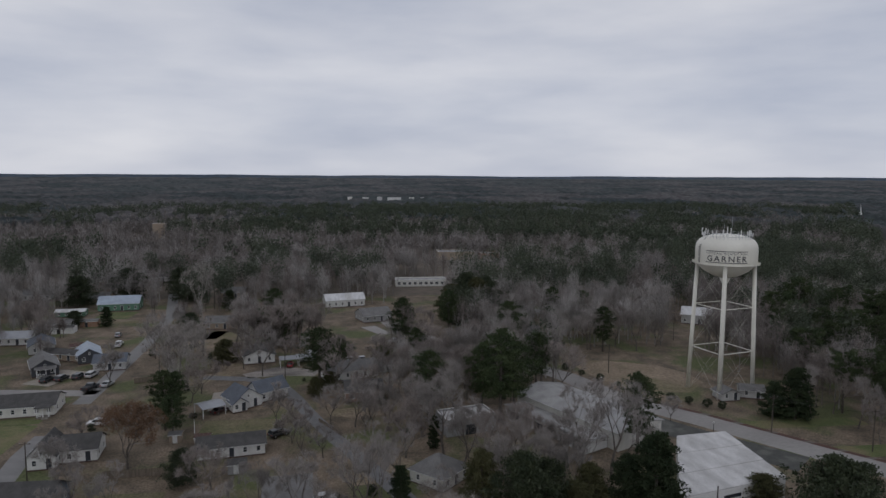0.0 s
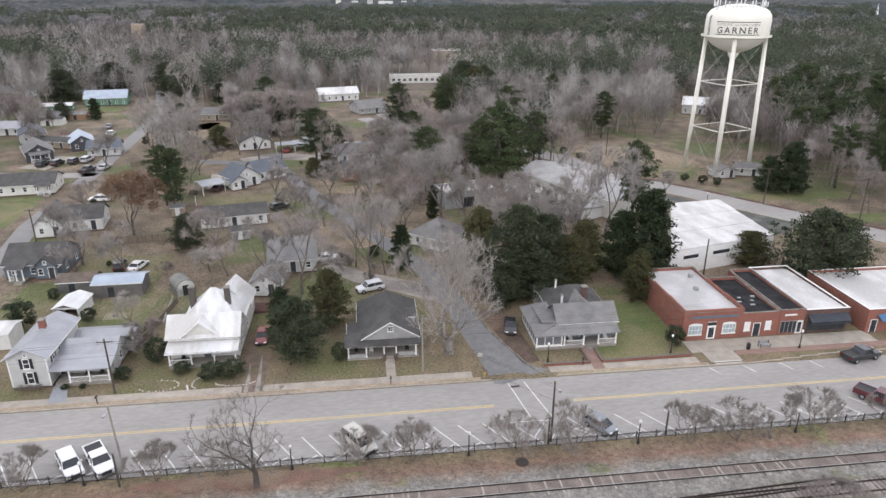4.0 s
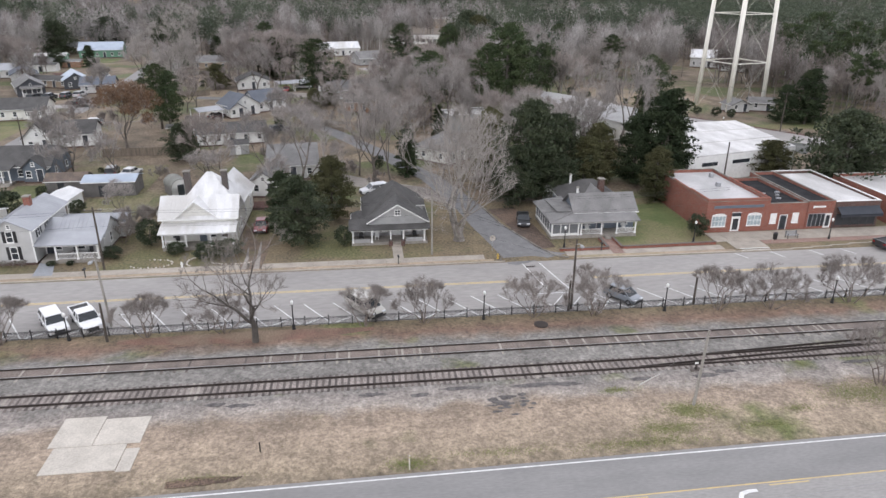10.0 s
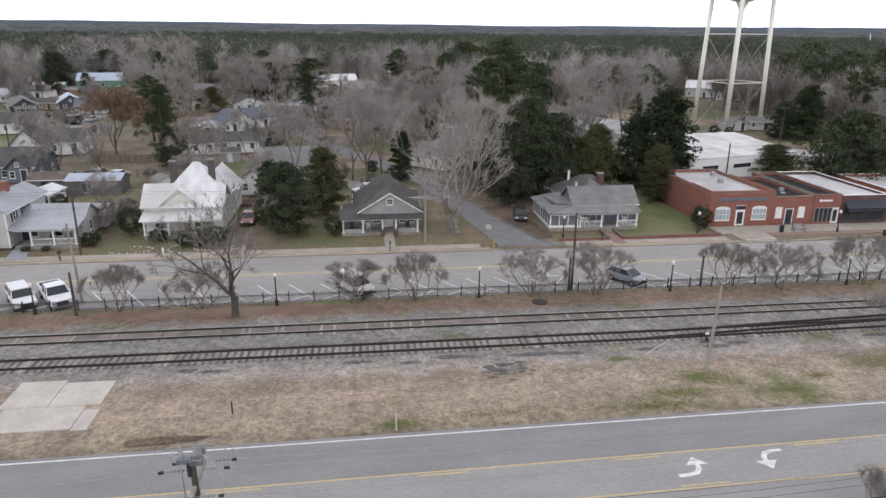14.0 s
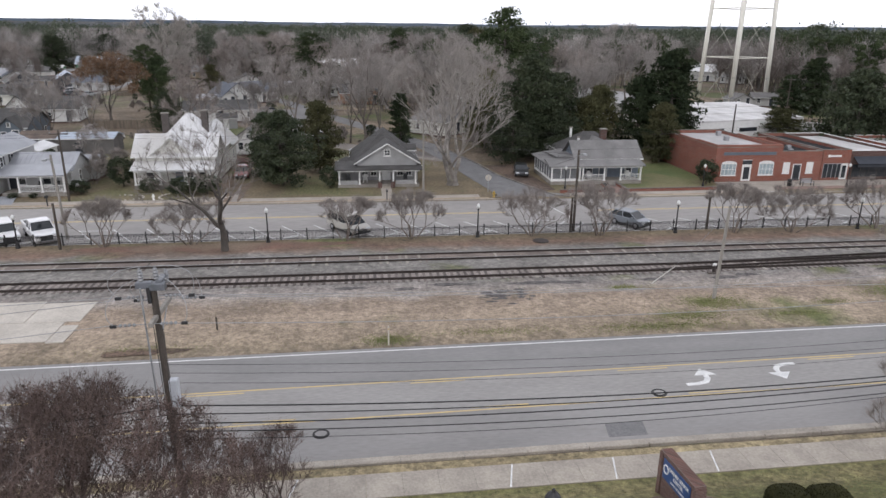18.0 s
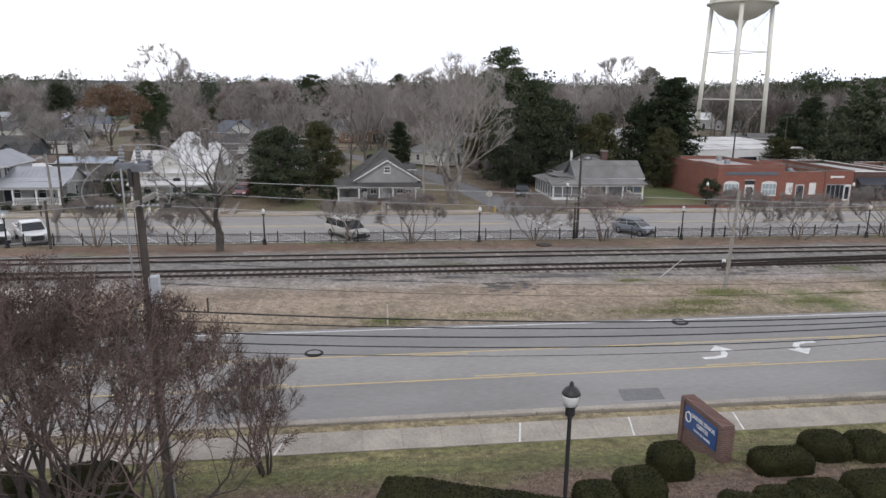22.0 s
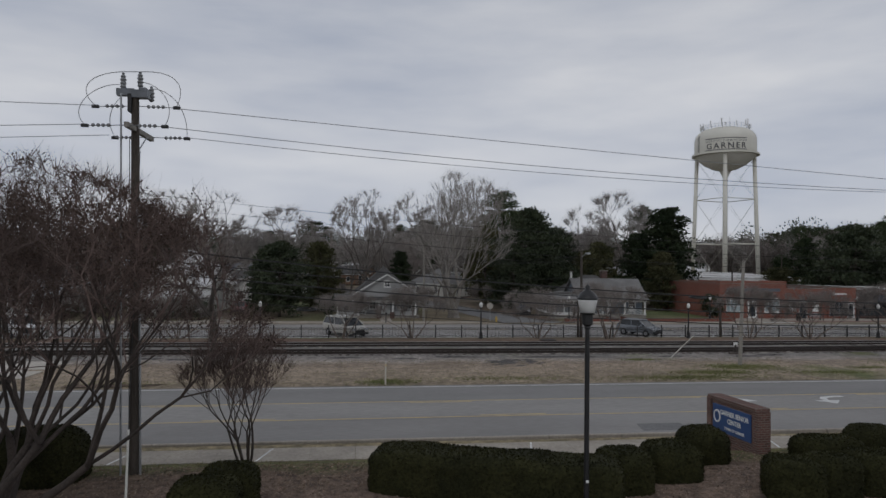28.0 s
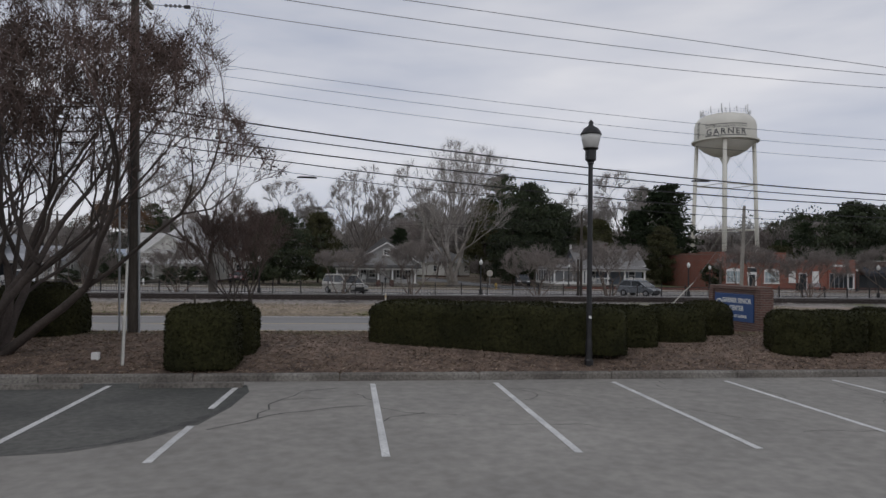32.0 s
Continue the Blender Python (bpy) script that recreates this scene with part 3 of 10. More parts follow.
TURF = mat("green_turf", (0.085, 0.115, 0.038), (0.13, 0.14, 0.055), 0.25, 0.95, 0.7, 16, fine=0.35, c3=(0.175, 0.155, 0.08))
TANG = mat("tan_winter_grass", (0.27, 0.21, 0.15), (0.19, 0.15, 0.1), 0.12, 0.95, 0.7, 14, fine=0.4, c3=(0.15, 0.135, 0.07))
OLAWN = mat("worn_olive_lawn", (0.13, 0.125, 0.062), (0.18, 0.152, 0.09), 0.2, 0.95, 0.7, 16, fine=0.4, c3=(0.105, 0.115, 0.046))
SOIL = mat("bare_brown_soil", (0.19, 0.14, 0.105), (0.125, 0.095, 0.072), 0.5, 0.95, 0.6, 18, fine=0.4, c3=(0.15, 0.13, 0.07))
PAINTG = mat("blue_grey_painted_path", (0.3, 0.315, 0.335), (0.24, 0.25, 0.268), 0.6, 0.8, 0.1, 25, fine=0.15)
g_mesh = Mesh()
gxs = [-6000, -900, -200, -60, -20, 0, 20, 60, 200, 900, 6000]
gys = sorted({p[0] for p in PROFILE} | {330.0, 900.0, -60.0})
for y in gys:
    g_mesh.v.extend([(x, y, gz(y)) for x in gxs])
g_data_mats = []
for j in range(len(gys) - 1):
    ym = (gys[j] + gys[j + 1]) / 2
    k = 0 if ym < 15.9 else 1 if ym < 27 else 2 if ym < 62.3 else 3 if ym < 100 else 4 if ym < 330 else 5
    for i in range(len(gxs) - 1):
        a = j * len(gxs) + i
        g_mesh.f.append((a, a + 1, a + 1 + len(gxs), a + len(gxs)))
        g_data_mats.append(k)
gd = g_mesh.data("ground", YARD, BED, TRACKSIDE, LAWN, YARD, FARG)
gd.polygons.foreach_set("material_index", g_data_mats)
ground = tagged(new("ground", gd), "flat winter ground of dry grass, gravel, mulch and lawn", "ground", kind="structure")


def ribbon(pts, w, z, thick=0.0):
    """A strip w wide along (x, y) points at height z; z may be a function of y."""
    ms = Mesh()
    zf = z if callable(z) else (lambda y: z)
    L, Rr = [], []
    for i, p in enumerate(pts):
        a, b = pts[max(i - 1, 0)], pts[min(i + 1, len(pts) - 1)]
        d = Vector((b[0] - a[0], b[1] - a[1])).normalized()
        ww = w[i] if isinstance(w, (list, tuple)) else w
        L.append((p[0] - d.y * ww / 2, p[1] + d.x * ww / 2))
        Rr.append((p[0] + d.y * ww / 2, p[1] - d.x * ww / 2))
    for i in range(len(pts) - 1):
        q = [Rr[i], Rr[i + 1], L[i + 1], L[i]]
        if thick:
            ms.slab([(x, y, zf(y)) for x, y in q], thick)
        else:
            ms.face(*[(x, y, zf(y)) for x, y in q])
    return ms


def dash(name, ms, m, parent):
    return part(name, ms, m, parent)


# highway with its centre turn lane
KN = lambda x: 27.15 + 0.009 * x
WL = lambda x: 38.5 + 0.012 * x
Y1 = lambda x: 34.55 + 0.018 * x
Y2 = lambda x: 31.05 + 0.02 * x
XS = [-400, -60, -20, 20, 60, 400]
def lane(name, lo, hi, m, label):
    ms, prev = Mesh(), len(XS)
    ms.v = [(x, lo(x), -0.15) for x in XS] + [(x, hi(x), -0.15) for x in XS] + [(x, lo(x), -0.45) for x in XS] + [(x, hi(x), -0.45) for x in XS]
    for i in range(prev - 1):
        ms.f.append((i, i + 1, prev + i + 1, prev + i))
        ms.f.append((2 * prev + i + 1, 2 * prev + i, 3 * prev + i, 3 * prev + i + 1))
        ms.f.append((i + 1, i, 2 * prev + i, 2 * prev + i + 1))
        ms.f.append((prev + i, prev + i + 1, 3 * prev + i + 1, 3 * prev + i))
    return solid(name, ms, m, label, "road", "structure")


highway = lane("road_near_lane", KN, Y2, ASPH2, "grey asphalt lane of the highway beside the kerb")
lane("road_turn_lane", Y2, Y1, ASPH2C, "pale grey asphalt centre turn lane of the highway")
lane("road_far_lane", Y1, lambda x: WL(x) + 0.4, ASPH2F, "darker grey asphalt far lane of the highway")


def along(fn, x0, x1, w, z):
    return ribbon([(x0 + (x1 - x0) * k / 6, fn(x0 + (x1 - x0) * k / 6)) for k in range(7)], w, z)


dash("edge_line", along(WL, -120, 120, 0.13, -0.145), PAINTW, highway)
for fn in (Y1, Y2):
    s = 1 if fn is Y2 else -1
    dash("lane_line", along(fn, -120, 120, 0.12, -0.145), PAINTY, highway)
    for k in range(-8, 9):
        x0 = k * 12.2 + (4.0 if s > 0 else 1.0)
        dash("lane_dash", along(lambda x: fn(x) + s * 0.26, x0, x0 + 3.1, 0.11, -0.145), PAINTY, highway)


def turn_arrow(x, y, a):
    """A bent turn arrow painted in the centre lane."""
    ms = Mesh()
    pts = [(1.35, -0.75), (0.7, -0.72), (0.1, -0.55), (-0.2, -0.15), (-0.25, 0.25)]
    q = ribbon(pts, [0.3, 0.3, 0.34, 0.34, 0.3], 0.0)
    tri = [(-0.95, 0.2), (0.45, 0.2), (-0.25, 1.0)]
    ca, sa = math.cos(a), math.sin(a)
    ms.v = [(x + ca * p[0] - sa * p[1], y + sa * p[0] + ca * p[1], -0.146) for p in q.v]
    ms.f = list(q.f)
    ms.face(*[(x + ca * p[0] - sa * p[1], y + sa * p[0] + ca * p[1], -0.1445) for p in tri])
    return ms


def arrow_flip(ms, x):
    ms.v = [(2 * x - p[0], p[1], p[2]) for p in ms.v]
    ms.f = [tuple(reversed(f)) for f in ms.f]
    return ms


dash("turn_arrow", arrow_flip(turn_arrow(17.9, 33.3, 0.0), 17.9), PAINTW, highway)
dash("turn_arrow", arrow_flip(turn_arrow(22.9, 33.6, math.pi), 22.9), PAINTW, highway)
ms = Mesh()
ms.prism([(10.3, 28.0), (12.3, 28.02), (12.5, 29.2), (10.5, 29.2)], -0.2, -0.143)
dash("road_patch", ms, ASPHM, highway)
ms = Mesh().lathe([(0.33, -0.2), (0.33, -0.138), (0.0, -0.137)], 20, 11.35, 28.55)
dash("manhole_cover", ms, ASPHM, highway)

# concrete gutter, kerb, sidewalk of the near side, in bays
kerb_n = thing("kerb", pose(0, 0, 0), "pale concrete kerb and gutter beside the highway", "kerb", kind="structure")
bay = Mesh().bevbox(0, -0.17, -0.3, 2.96, 0.0, -0.03, 0.03).data("kerb_stone", CONC)
gut = Mesh().box(0, 0.0, -0.3, 2.98, 0.42, -0.143).data("gutter_stone", CONC)
for k in range(-24, 20):
    for me in (bay, gut):
        ob = part("kerb_stone", me, CONC, kerb_n)
        ob.matrix_local = pose(k * 3.0, KN(k * 3.0) + 0.02, 0, 0, 0, 0.5)
walk_n = thing("sidewalk", pose(0, 0, 0), "pale concrete sidewalk slabs beside the lawn", "sidewalk", kind="structure")
bay = Mesh().bevbox(0, -0.82, -0.25, 1.594, 0.82, -0.055, 0.006).data("walk_slab", CONC)
stripe = Mesh().box(0, -0.8, -0.06, 0.07, 0.8, -0.05).data("joint_stripe", PAINTW)
for k in range(-38, 36):
    ob = part("walk_slab", bay, CONC, walk_n)
    ob.matrix_local = pose(k * 1.6, 25.42 + 0.008 * k * 1.6, 0, 0, 0, 0.5)
    if k % 3 == 0 and k % 4:
        part("joint_stripe", stripe, PAINTW, walk_n).matrix_local = pose(k * 1.6, 25.42 + 0.008 * k * 1.6, 0, 0, 0, -14)

# lot in front of the camera
lot = solid("parking_lot", Mesh().slab([(-70, -30, 0.335), (60, -30, 0.335), (60, 15.72, 0.335), (-70, 15.72, 0.335)], 0.2), ASPH3, "worn grey asphalt parking lot with white bay lines", "parking lot", "structure")
for x in range(-6, 8):
    xx = -1.22 + 2.6 * x
    n0 = 15.35 if x != -1 else 15.3
    if x == -1:
        dash("bay_line", ribbon([(xx - 0.1, 15.2), (xx - 0.18, 13.1)], 0.11, 0.34), PAINTW, lot)
        dash("bay_line", ribbon([(xx - 0.22, 11.9), (xx - 0.3, 10.0)], 0.11, 0.34), PAINTW, lot)
    else:
        dash("bay_line", ribbon([(xx, n0), (xx + 0.06, 10.05)], 0.11, 0.34), PAINTW, lot)
ms = Mesh()
pts = [(-20, 15.6), (-20, 10.2), (-6.6, 10.35), (-5.3, 10.55), (-4.5, 11.1), (-3.95, 12.0), (-3.7, 13.2), (-3.6, 14.6), (-3.75, 15.3), (-5.0, 15.6)]
ms.prism(pts, 0.2, 0.3385)
dash("fresh_asphalt_patch", ms, ASPHD, lot)
# dark ragged rim of the patch and the long cracks that run out from it
dash("stain", ribbon([(-3.72, 13.6), (-3.86, 12.8), (-4.1, 12.15), (-4.4, 11.5), (-4.9, 10.95), (-5.6, 10.62)], (0.03, 0.1, 0.22, 0.16, 0.1, 0.03), 0.3395), STAIN, lot)
for pts, w in (([(-3.75, 11.65), (-3.5, 11.9), (-3.28, 12.1), (-3.0, 12.5), (-2.75, 12.7), (-2.3, 12.86), (-1.9, 13.1), (-1.4, 13.2)], 0.03), ([(-3.12, 12.35), (-3.16, 12.7), (-3.02, 13.0), (-3.08, 13.4), (-2.95, 13.75), (-2.7, 14.2), (-2.6, 14.6), (-1.9, 14.9)], 0.028), ([(-1.12, 12.0), (-1.0, 12.3), (-0.7, 12.42), (-0.4, 12.6)], 0.022), ([(-2.95, 13.75), (-2.5, 13.9), (-2.1, 13.86)], 0.018)):
    dash("crack", ribbon(pts, w, 0.3385), STAIN, lot)
random.seed(5)
for k in range(14):
    x, y, a = random.uniform(-4, 11), random.uniform(10, 15.4), random.uniform(-0.5, 0.5) + (math.pi / 2 if k % 4 == 0 else 0)
    pts = [(x, y)]
    for s in range(random.randint(5, 12)):
        a += random.uniform(-0.6, 0.6)
        pts.append((pts[-1][0] + 0.25 * math.cos(a), pts[-1][1] + 0.25 * math.sin(a)))
    pts = [p for p in pts if p[1] < 15.5]
    if len(pts) > 2:
        dash("crack", ribbon(pts, 0.018, 0.3375), ASPHD, lot)
kerb_l = thing("kerb", pose(0, 0, 0), "stained concrete kerb between lot and mulch bed", "kerb", kind="structure")
bay = Mesh().bevbox(0, 0, 0.2, 2.98, 0.2, 0.49, 0.035).data("kerb_stone", KERBD)
for k in range(-14, 14):
    ob = part("kerb_stone", bay, KERBD, kerb_l)
    ob.matrix_local = pose(k * 3.0 + 1.1, 15.72, 0)
for x in (-8.8, -5.75):
    solid("wheel_stop", Mesh().prism([(x, 15.02), (x + 1.95, 15.02), (x + 1.95, 15.2), (x, 15.2)], 0.335, 0.43), KERBD, "low stained concrete wheel stop on the asphalt", "wheel stop", group="wheel stops")
# slab and litter by the rails
slab_t = thing("concrete_slab", pose(0, 0, 0), "pale cracked concrete slab in dry grass", "concrete slab", kind="structure")
for x0, x1, y0, y1 in ((-27.1, -23.9, 44.5, 48.25), (-23.86, -20.35, 44.5, 47.85), (-26.6, -21.25, 41.45, 44.45), (-21.2, -20.15, 41.25, 43.85)):
    part("slab_bay", Mesh().bevbox(x0, y0, -0.15, x1, y1, 0.07, 0.01), SLAB, slab_t)

# ---- railway ----
rail_t = thing("railway_track", pose(0, 0, 0), "rusty main line track on grey ballast", "railway track", kind="structure")
side_t = thing("railway_track", pose(0, 0, 0), "disused siding with dark sleepers in cinders", "railway track", kind="structure")
random.seed(8)
tie = Mesh().bevbox(-0.12, -1.3, -0.05, 0.12, 1.3, 0.145, 0.02)
strip_m = mat('rusty_track_bed', (0.225, 0.185, 0.16), (0.15, 0.125, 0.11), 0.6, 0.95, 0.8, 16, fine=0.4)
part('track_bed', ribbon([(-400, 55.44), (400, 55.44)], 1.55, 0.13), strip_m, rail_t)
side_m = mat('siding_bed', (0.32, 0.28, 0.255), (0.2, 0.175, 0.16), 0.5, 0.95, 0.8, 16, fine=0.4)
part('track_bed', ribbon([(-400, 50.95), (25, 50.95), (400, 55.4)], 2.3, 0.118), side_m, side_t)
td, tp = tie.data("sleeper", TIE), tie.data("sleeper_pale", TIEP)
for k in range(-115, 165):
    x = k * 0.56
    pale = random.random() < 0.2
    ob = part("sleeper", tp if pale else td, TIE, rail_t)
    ob.matrix_local = pose(x, 55.44, random.choice((-0.01, 0.0) if pale else (-0.06, -0.05, -0.045, -0.04, -0.012)), 0, 0, random.uniform(-1, 1))
    ob = part("sleeper", tp if random.random() < 0.08 else td, TIE, side_t)
    ob.matrix_local = pose(x, 50.95 + (0.012 * (x - 25) if x > 25 else 0), random.uniform(-0.012, 0.02), 0, 0, random.uniform(-2.5, 2.5))


def rail(y, x0, x1, parent, slope=0.0, name="rail"):
    pts = [(x0, y), (x1, y + slope * (x1 - x0))]
    ob = part(name, ribbon(pts, 0.13, 0.18, 0.05), STEEL, parent)
    part("rail_web", ribbon(pts, 0.03, 0.27, 0.1), STEEL, ob)
    part("rail_head", ribbon(pts, 0.075, 0.305, 0.04), RAILTOP if parent is rail_t else STEEL, ob)


for y in (54.69, 56.2):
    rail(y, -400, 400, rail_t)
for y in (50.22, 51.68):
    rail(y, -400, 25, side_t)
    rail(y, 25, 400, side_t, 0.012)
rail(50.35, 22, 48, side_t, 0.06, "switch_rail")
rail(51.55, 24, 48, side_t, 0.055, "switch_rail")
sw = thing("switch_stand", pose(27.0, 49.35, 0.08), "small dark switch stand beside the siding", "switch stand")
part("headblock", Mesh().bevbox(-0.5, -0.15, 0, 0.5, 0.15, 0.16), TIE, sw)
part("stand_body", Mesh().lathe([(0.16, 0.16), (0.12, 0.4), (0.07, 0.42), (0.05, 0.7), (0, 0.72)], 10), STEEL, sw)
part("target", Mesh().box(-0.16, -0.01, 0.66, 0.16, 0.01, 0.9), TRIM, sw)
part("lever", Mesh().tube([(0, 0, 0.35), (0.5, -0.2, 0.15)], [0.025, 0.02], 6), STEEL, sw)
random.seed(3)
ASH = mat("cinder_ash", (0.15, 0.138, 0.132), (0.08, 0.073, 0.072), 2.5, 0.95, 0.8, 20, fine=0.4)


def heap(name, x, y, rx, ry, h, label, group):
    """One low uneven mound with a ragged rim."""
    ms, n = Mesh(), 16
    ms.v.append((x, y, gz(y) + h))
    for q, zz in ((0.45, 0.8), (0.8, 0.4), (1.0, -0.02)):
        for k in range(n):
            a = 2 * math.pi * k / n
            w = q * random.uniform(0.6, 1.25)
            ms.v.append((x + rx * w * math.cos(a), y + ry * w * math.sin(a), gz(y) + max(h * zz * random.uniform(0.3, 1.3), -0.02)))
    for k in range(n):
        j = (k + 1) % n
        ms.f.append((0, 1 + k, 1 + j))
        for r in (0, n):
            ms.f.append((1 + r + k, 1 + r + n + k, 1 + r + n + j, 1 + r + j))
    return solid(name, ms, ASH, label, "debris", group=group)


for x, y, rx in ((-15.5, 48.9, 0.9), (-13.6, 48.6, 1.2), (-2.5, 48.9, 1.3), (1.6, 48.4, 1.0), (5.2, 49.0, 1.7), (12.2, 48.8, 2.2), (14.5, 48.7, 1.6), (21.5, 48.7, 1.2), (27.5, 48.6, 1.5), (29.5, 49.0, 1.2), (43, 49.2, 1.6)):
    heap("ash_mound", x, y, rx, 0.35, 0.07, "dark mound of cinders beside the siding", "ash mounds")
solid_patch = heap("soil_patch", -15.0, 39.9, 2.6, 0.75, 0.02, "dark damp soil patch in dry grass", "soil patches")
solid_patch.data.materials[0] = MULCH
for k in range(26):
    x, y = 9.3 + random.gauss(0, 1.3), 46.3 + random.gauss(0, 0.6)
    heap("burnt_debris", x, y, random.uniform(0.2, 0.6), random.uniform(0.1, 0.3), random.uniform(0.03, 0.09), "dark burnt debris on dry grass", "burnt debris")
solid("manhole_lid", Mesh().lathe([(0.75, -0.02), (0.75, 0.06), (0.6, 0.09), (0, 0.09)], 16, 15.2, 59.6), STEEL, "dark iron lid in grass beside the track", "lid")

# ---- street with angled bays ----
street = solid("road_street", Mesh().slab([(-400, 62.35, -0.1), (400, 62.35, -0.1), (400, 76.4, -0.1), (-400, 76.4, -0.1)], 0.3), ASPH, "pale grey asphalt street with angled parking bays", "road", "structure")
for a, b in ((-120, 14.2), (24.5, 120)):
    for y in (70.45, 70.75):
        dash("centre_line", ribbon([(a, y + 0.004 * a), (b, y + 0.004 * b)], 0.17, -0.095), PAINTYW, street)
bx = [-64.6 + 3.1 * k for k in range(12)] + [-25.66, -22.4, -19.3, -16.1, -12.9, -9.5, -6.33, -3.14, -0.1, 3.1, 6.13, 9.24, 12.22, 15.27, 25.77, 28.54, 31.78, 35.2] + [38.3 + 3.1 * k for k in range(14)]
for x in bx:
    dash("bay_line", ribbon([(x, 62.5), (x - 3.15, 67.2)], 0.13, -0.095), PAINTW, street)
for a, b in (((18.6, 62.6), (15.3, 67.0)), ((15.3, 67.0), (20.6, 67.0)), ((18.3, 67.3), (17.0, 75.6)), ((20.9, 67.3), (19.2, 75.6)), ((17.8, 64.0), (19.8, 66.8)), ((19.4, 63.0), (21.4, 65.8)), ((21.3, 62.7), (23.0, 65.2)), ((23.0, 62.7), (24.2, 64.4)), ((22.6, 65.3), (26.0, 62.4))):
    dash("hatch_line", ribbon([a, b], 0.13, -0.094), PAINTW, street)
stop = Mesh().bevbox(-0.95, -0.08, -0.02, 0.95, 0.08, 0.12, 0.03).data("wheel_stop", PAINTW)
for x, nx in zip(bx, bx[1:]):
    if nx - x < 4 and not 12 < x < 25:
        st = tagged(new("wheel_stop", stop), "white concrete wheel stop at the head of a parking bay", "wheel stop", "wheel stops along the fence")
        st.matrix_world = pose((x + nx) / 2 - 0.35, 63.05, -0.1, 0, 0, 33.8)
dash("bay_line", ribbon([(-28.6, 66.9), (-25.4, 66.9)], 0.1, -0.094), PAINTW, street)
for x in (46.5, 51.5, 57, 61.5):
    dash("bay_line", ribbon([(x, 74.2), (x - 0.9, 76.1)], 0.11, -0.095), PAINTW, street)
dash("storm_grate", ribbon([(17.2, 74.6), (18.4, 74.7)], 0.45, -0.09), STEEL, street)
kerb_s = thing("kerb", pose(0, 0, 0), "concrete kerb along the north side of the street", "kerb", kind="structure")
bay = Mesh().bevbox(0, 0, -0.25, 2.97, 0.22, 0.04, 0.03).data("kerb_stone", CONC)
for k in range(-24, 30):
    x = k * 3.0
    if not 13.5 < x + 1.5 < 23.5:
        ob = part("kerb_stone", bay, CONC, kerb_s)
        ob.matrix_local = pose(x, 76.4 + (0.1 * max(0, min(x, 64) - 52) if x > 52 else 0), 0)
walk_s = thing("sidewalk", pose(0, 0, 0), "concrete sidewalk along the north side of the street", "sidewalk", kind="structure")
bay = Mesh().bevbox(0, 0, -0.2, 1.78, 1.5, 0.02, 0.012).data("walk_slab", CONC)
for k in range(-40, 42):
    x = k * 1.8
    if not 13.0 < x + 0.9 < 24.0 and x < 44.5:
        ob = part("walk_slab", bay, CONC, walk_s)
        ob.matrix_local = pose(x, 77.35, 0)
# paved forecourt of the shops
fore = thing("forecourt", pose(0, 0, 0), "grey concrete forecourt with a brick paved band", "pavement", kind="structure")
for k in range(15):
    part("walk_slab", Mesh().bevbox(45.0 + 1.95 * k, 79.9, -0.2, 46.92 + 1.95 * k, 83.2, 0.06, 0.012), CONC, fore)
for k in range(12):
    part("brick_band", Mesh().bevbox(51.3 + 2.0 * k, 78.6, -0.2, 53.28 + 2.0 * k, 79.85, 0.05, 0.01), BRICKP, fore)
part("ramp", Mesh().bevbox(46.5, 77.2, -0.2, 51.2, 79.88, 0.045, 0.01), CONC, fore)
for k in range(2):
    part("step", Mesh().bevbox(47.0, 76.75 + 0.35 * k, -0.2, 51.0, 77.15 + 0.35 * k, -0.02 + 0.09 * k, 0.01), CONC, fore)
    part("nosing", Mesh().box(46.95, 76.735 + 0.35 * k, -0.06 + 0.09 * k, 51.05, 76.84 + 0.35 * k, -0.014 + 0.09 * k), PAINTW, fore, "white painted step edge")
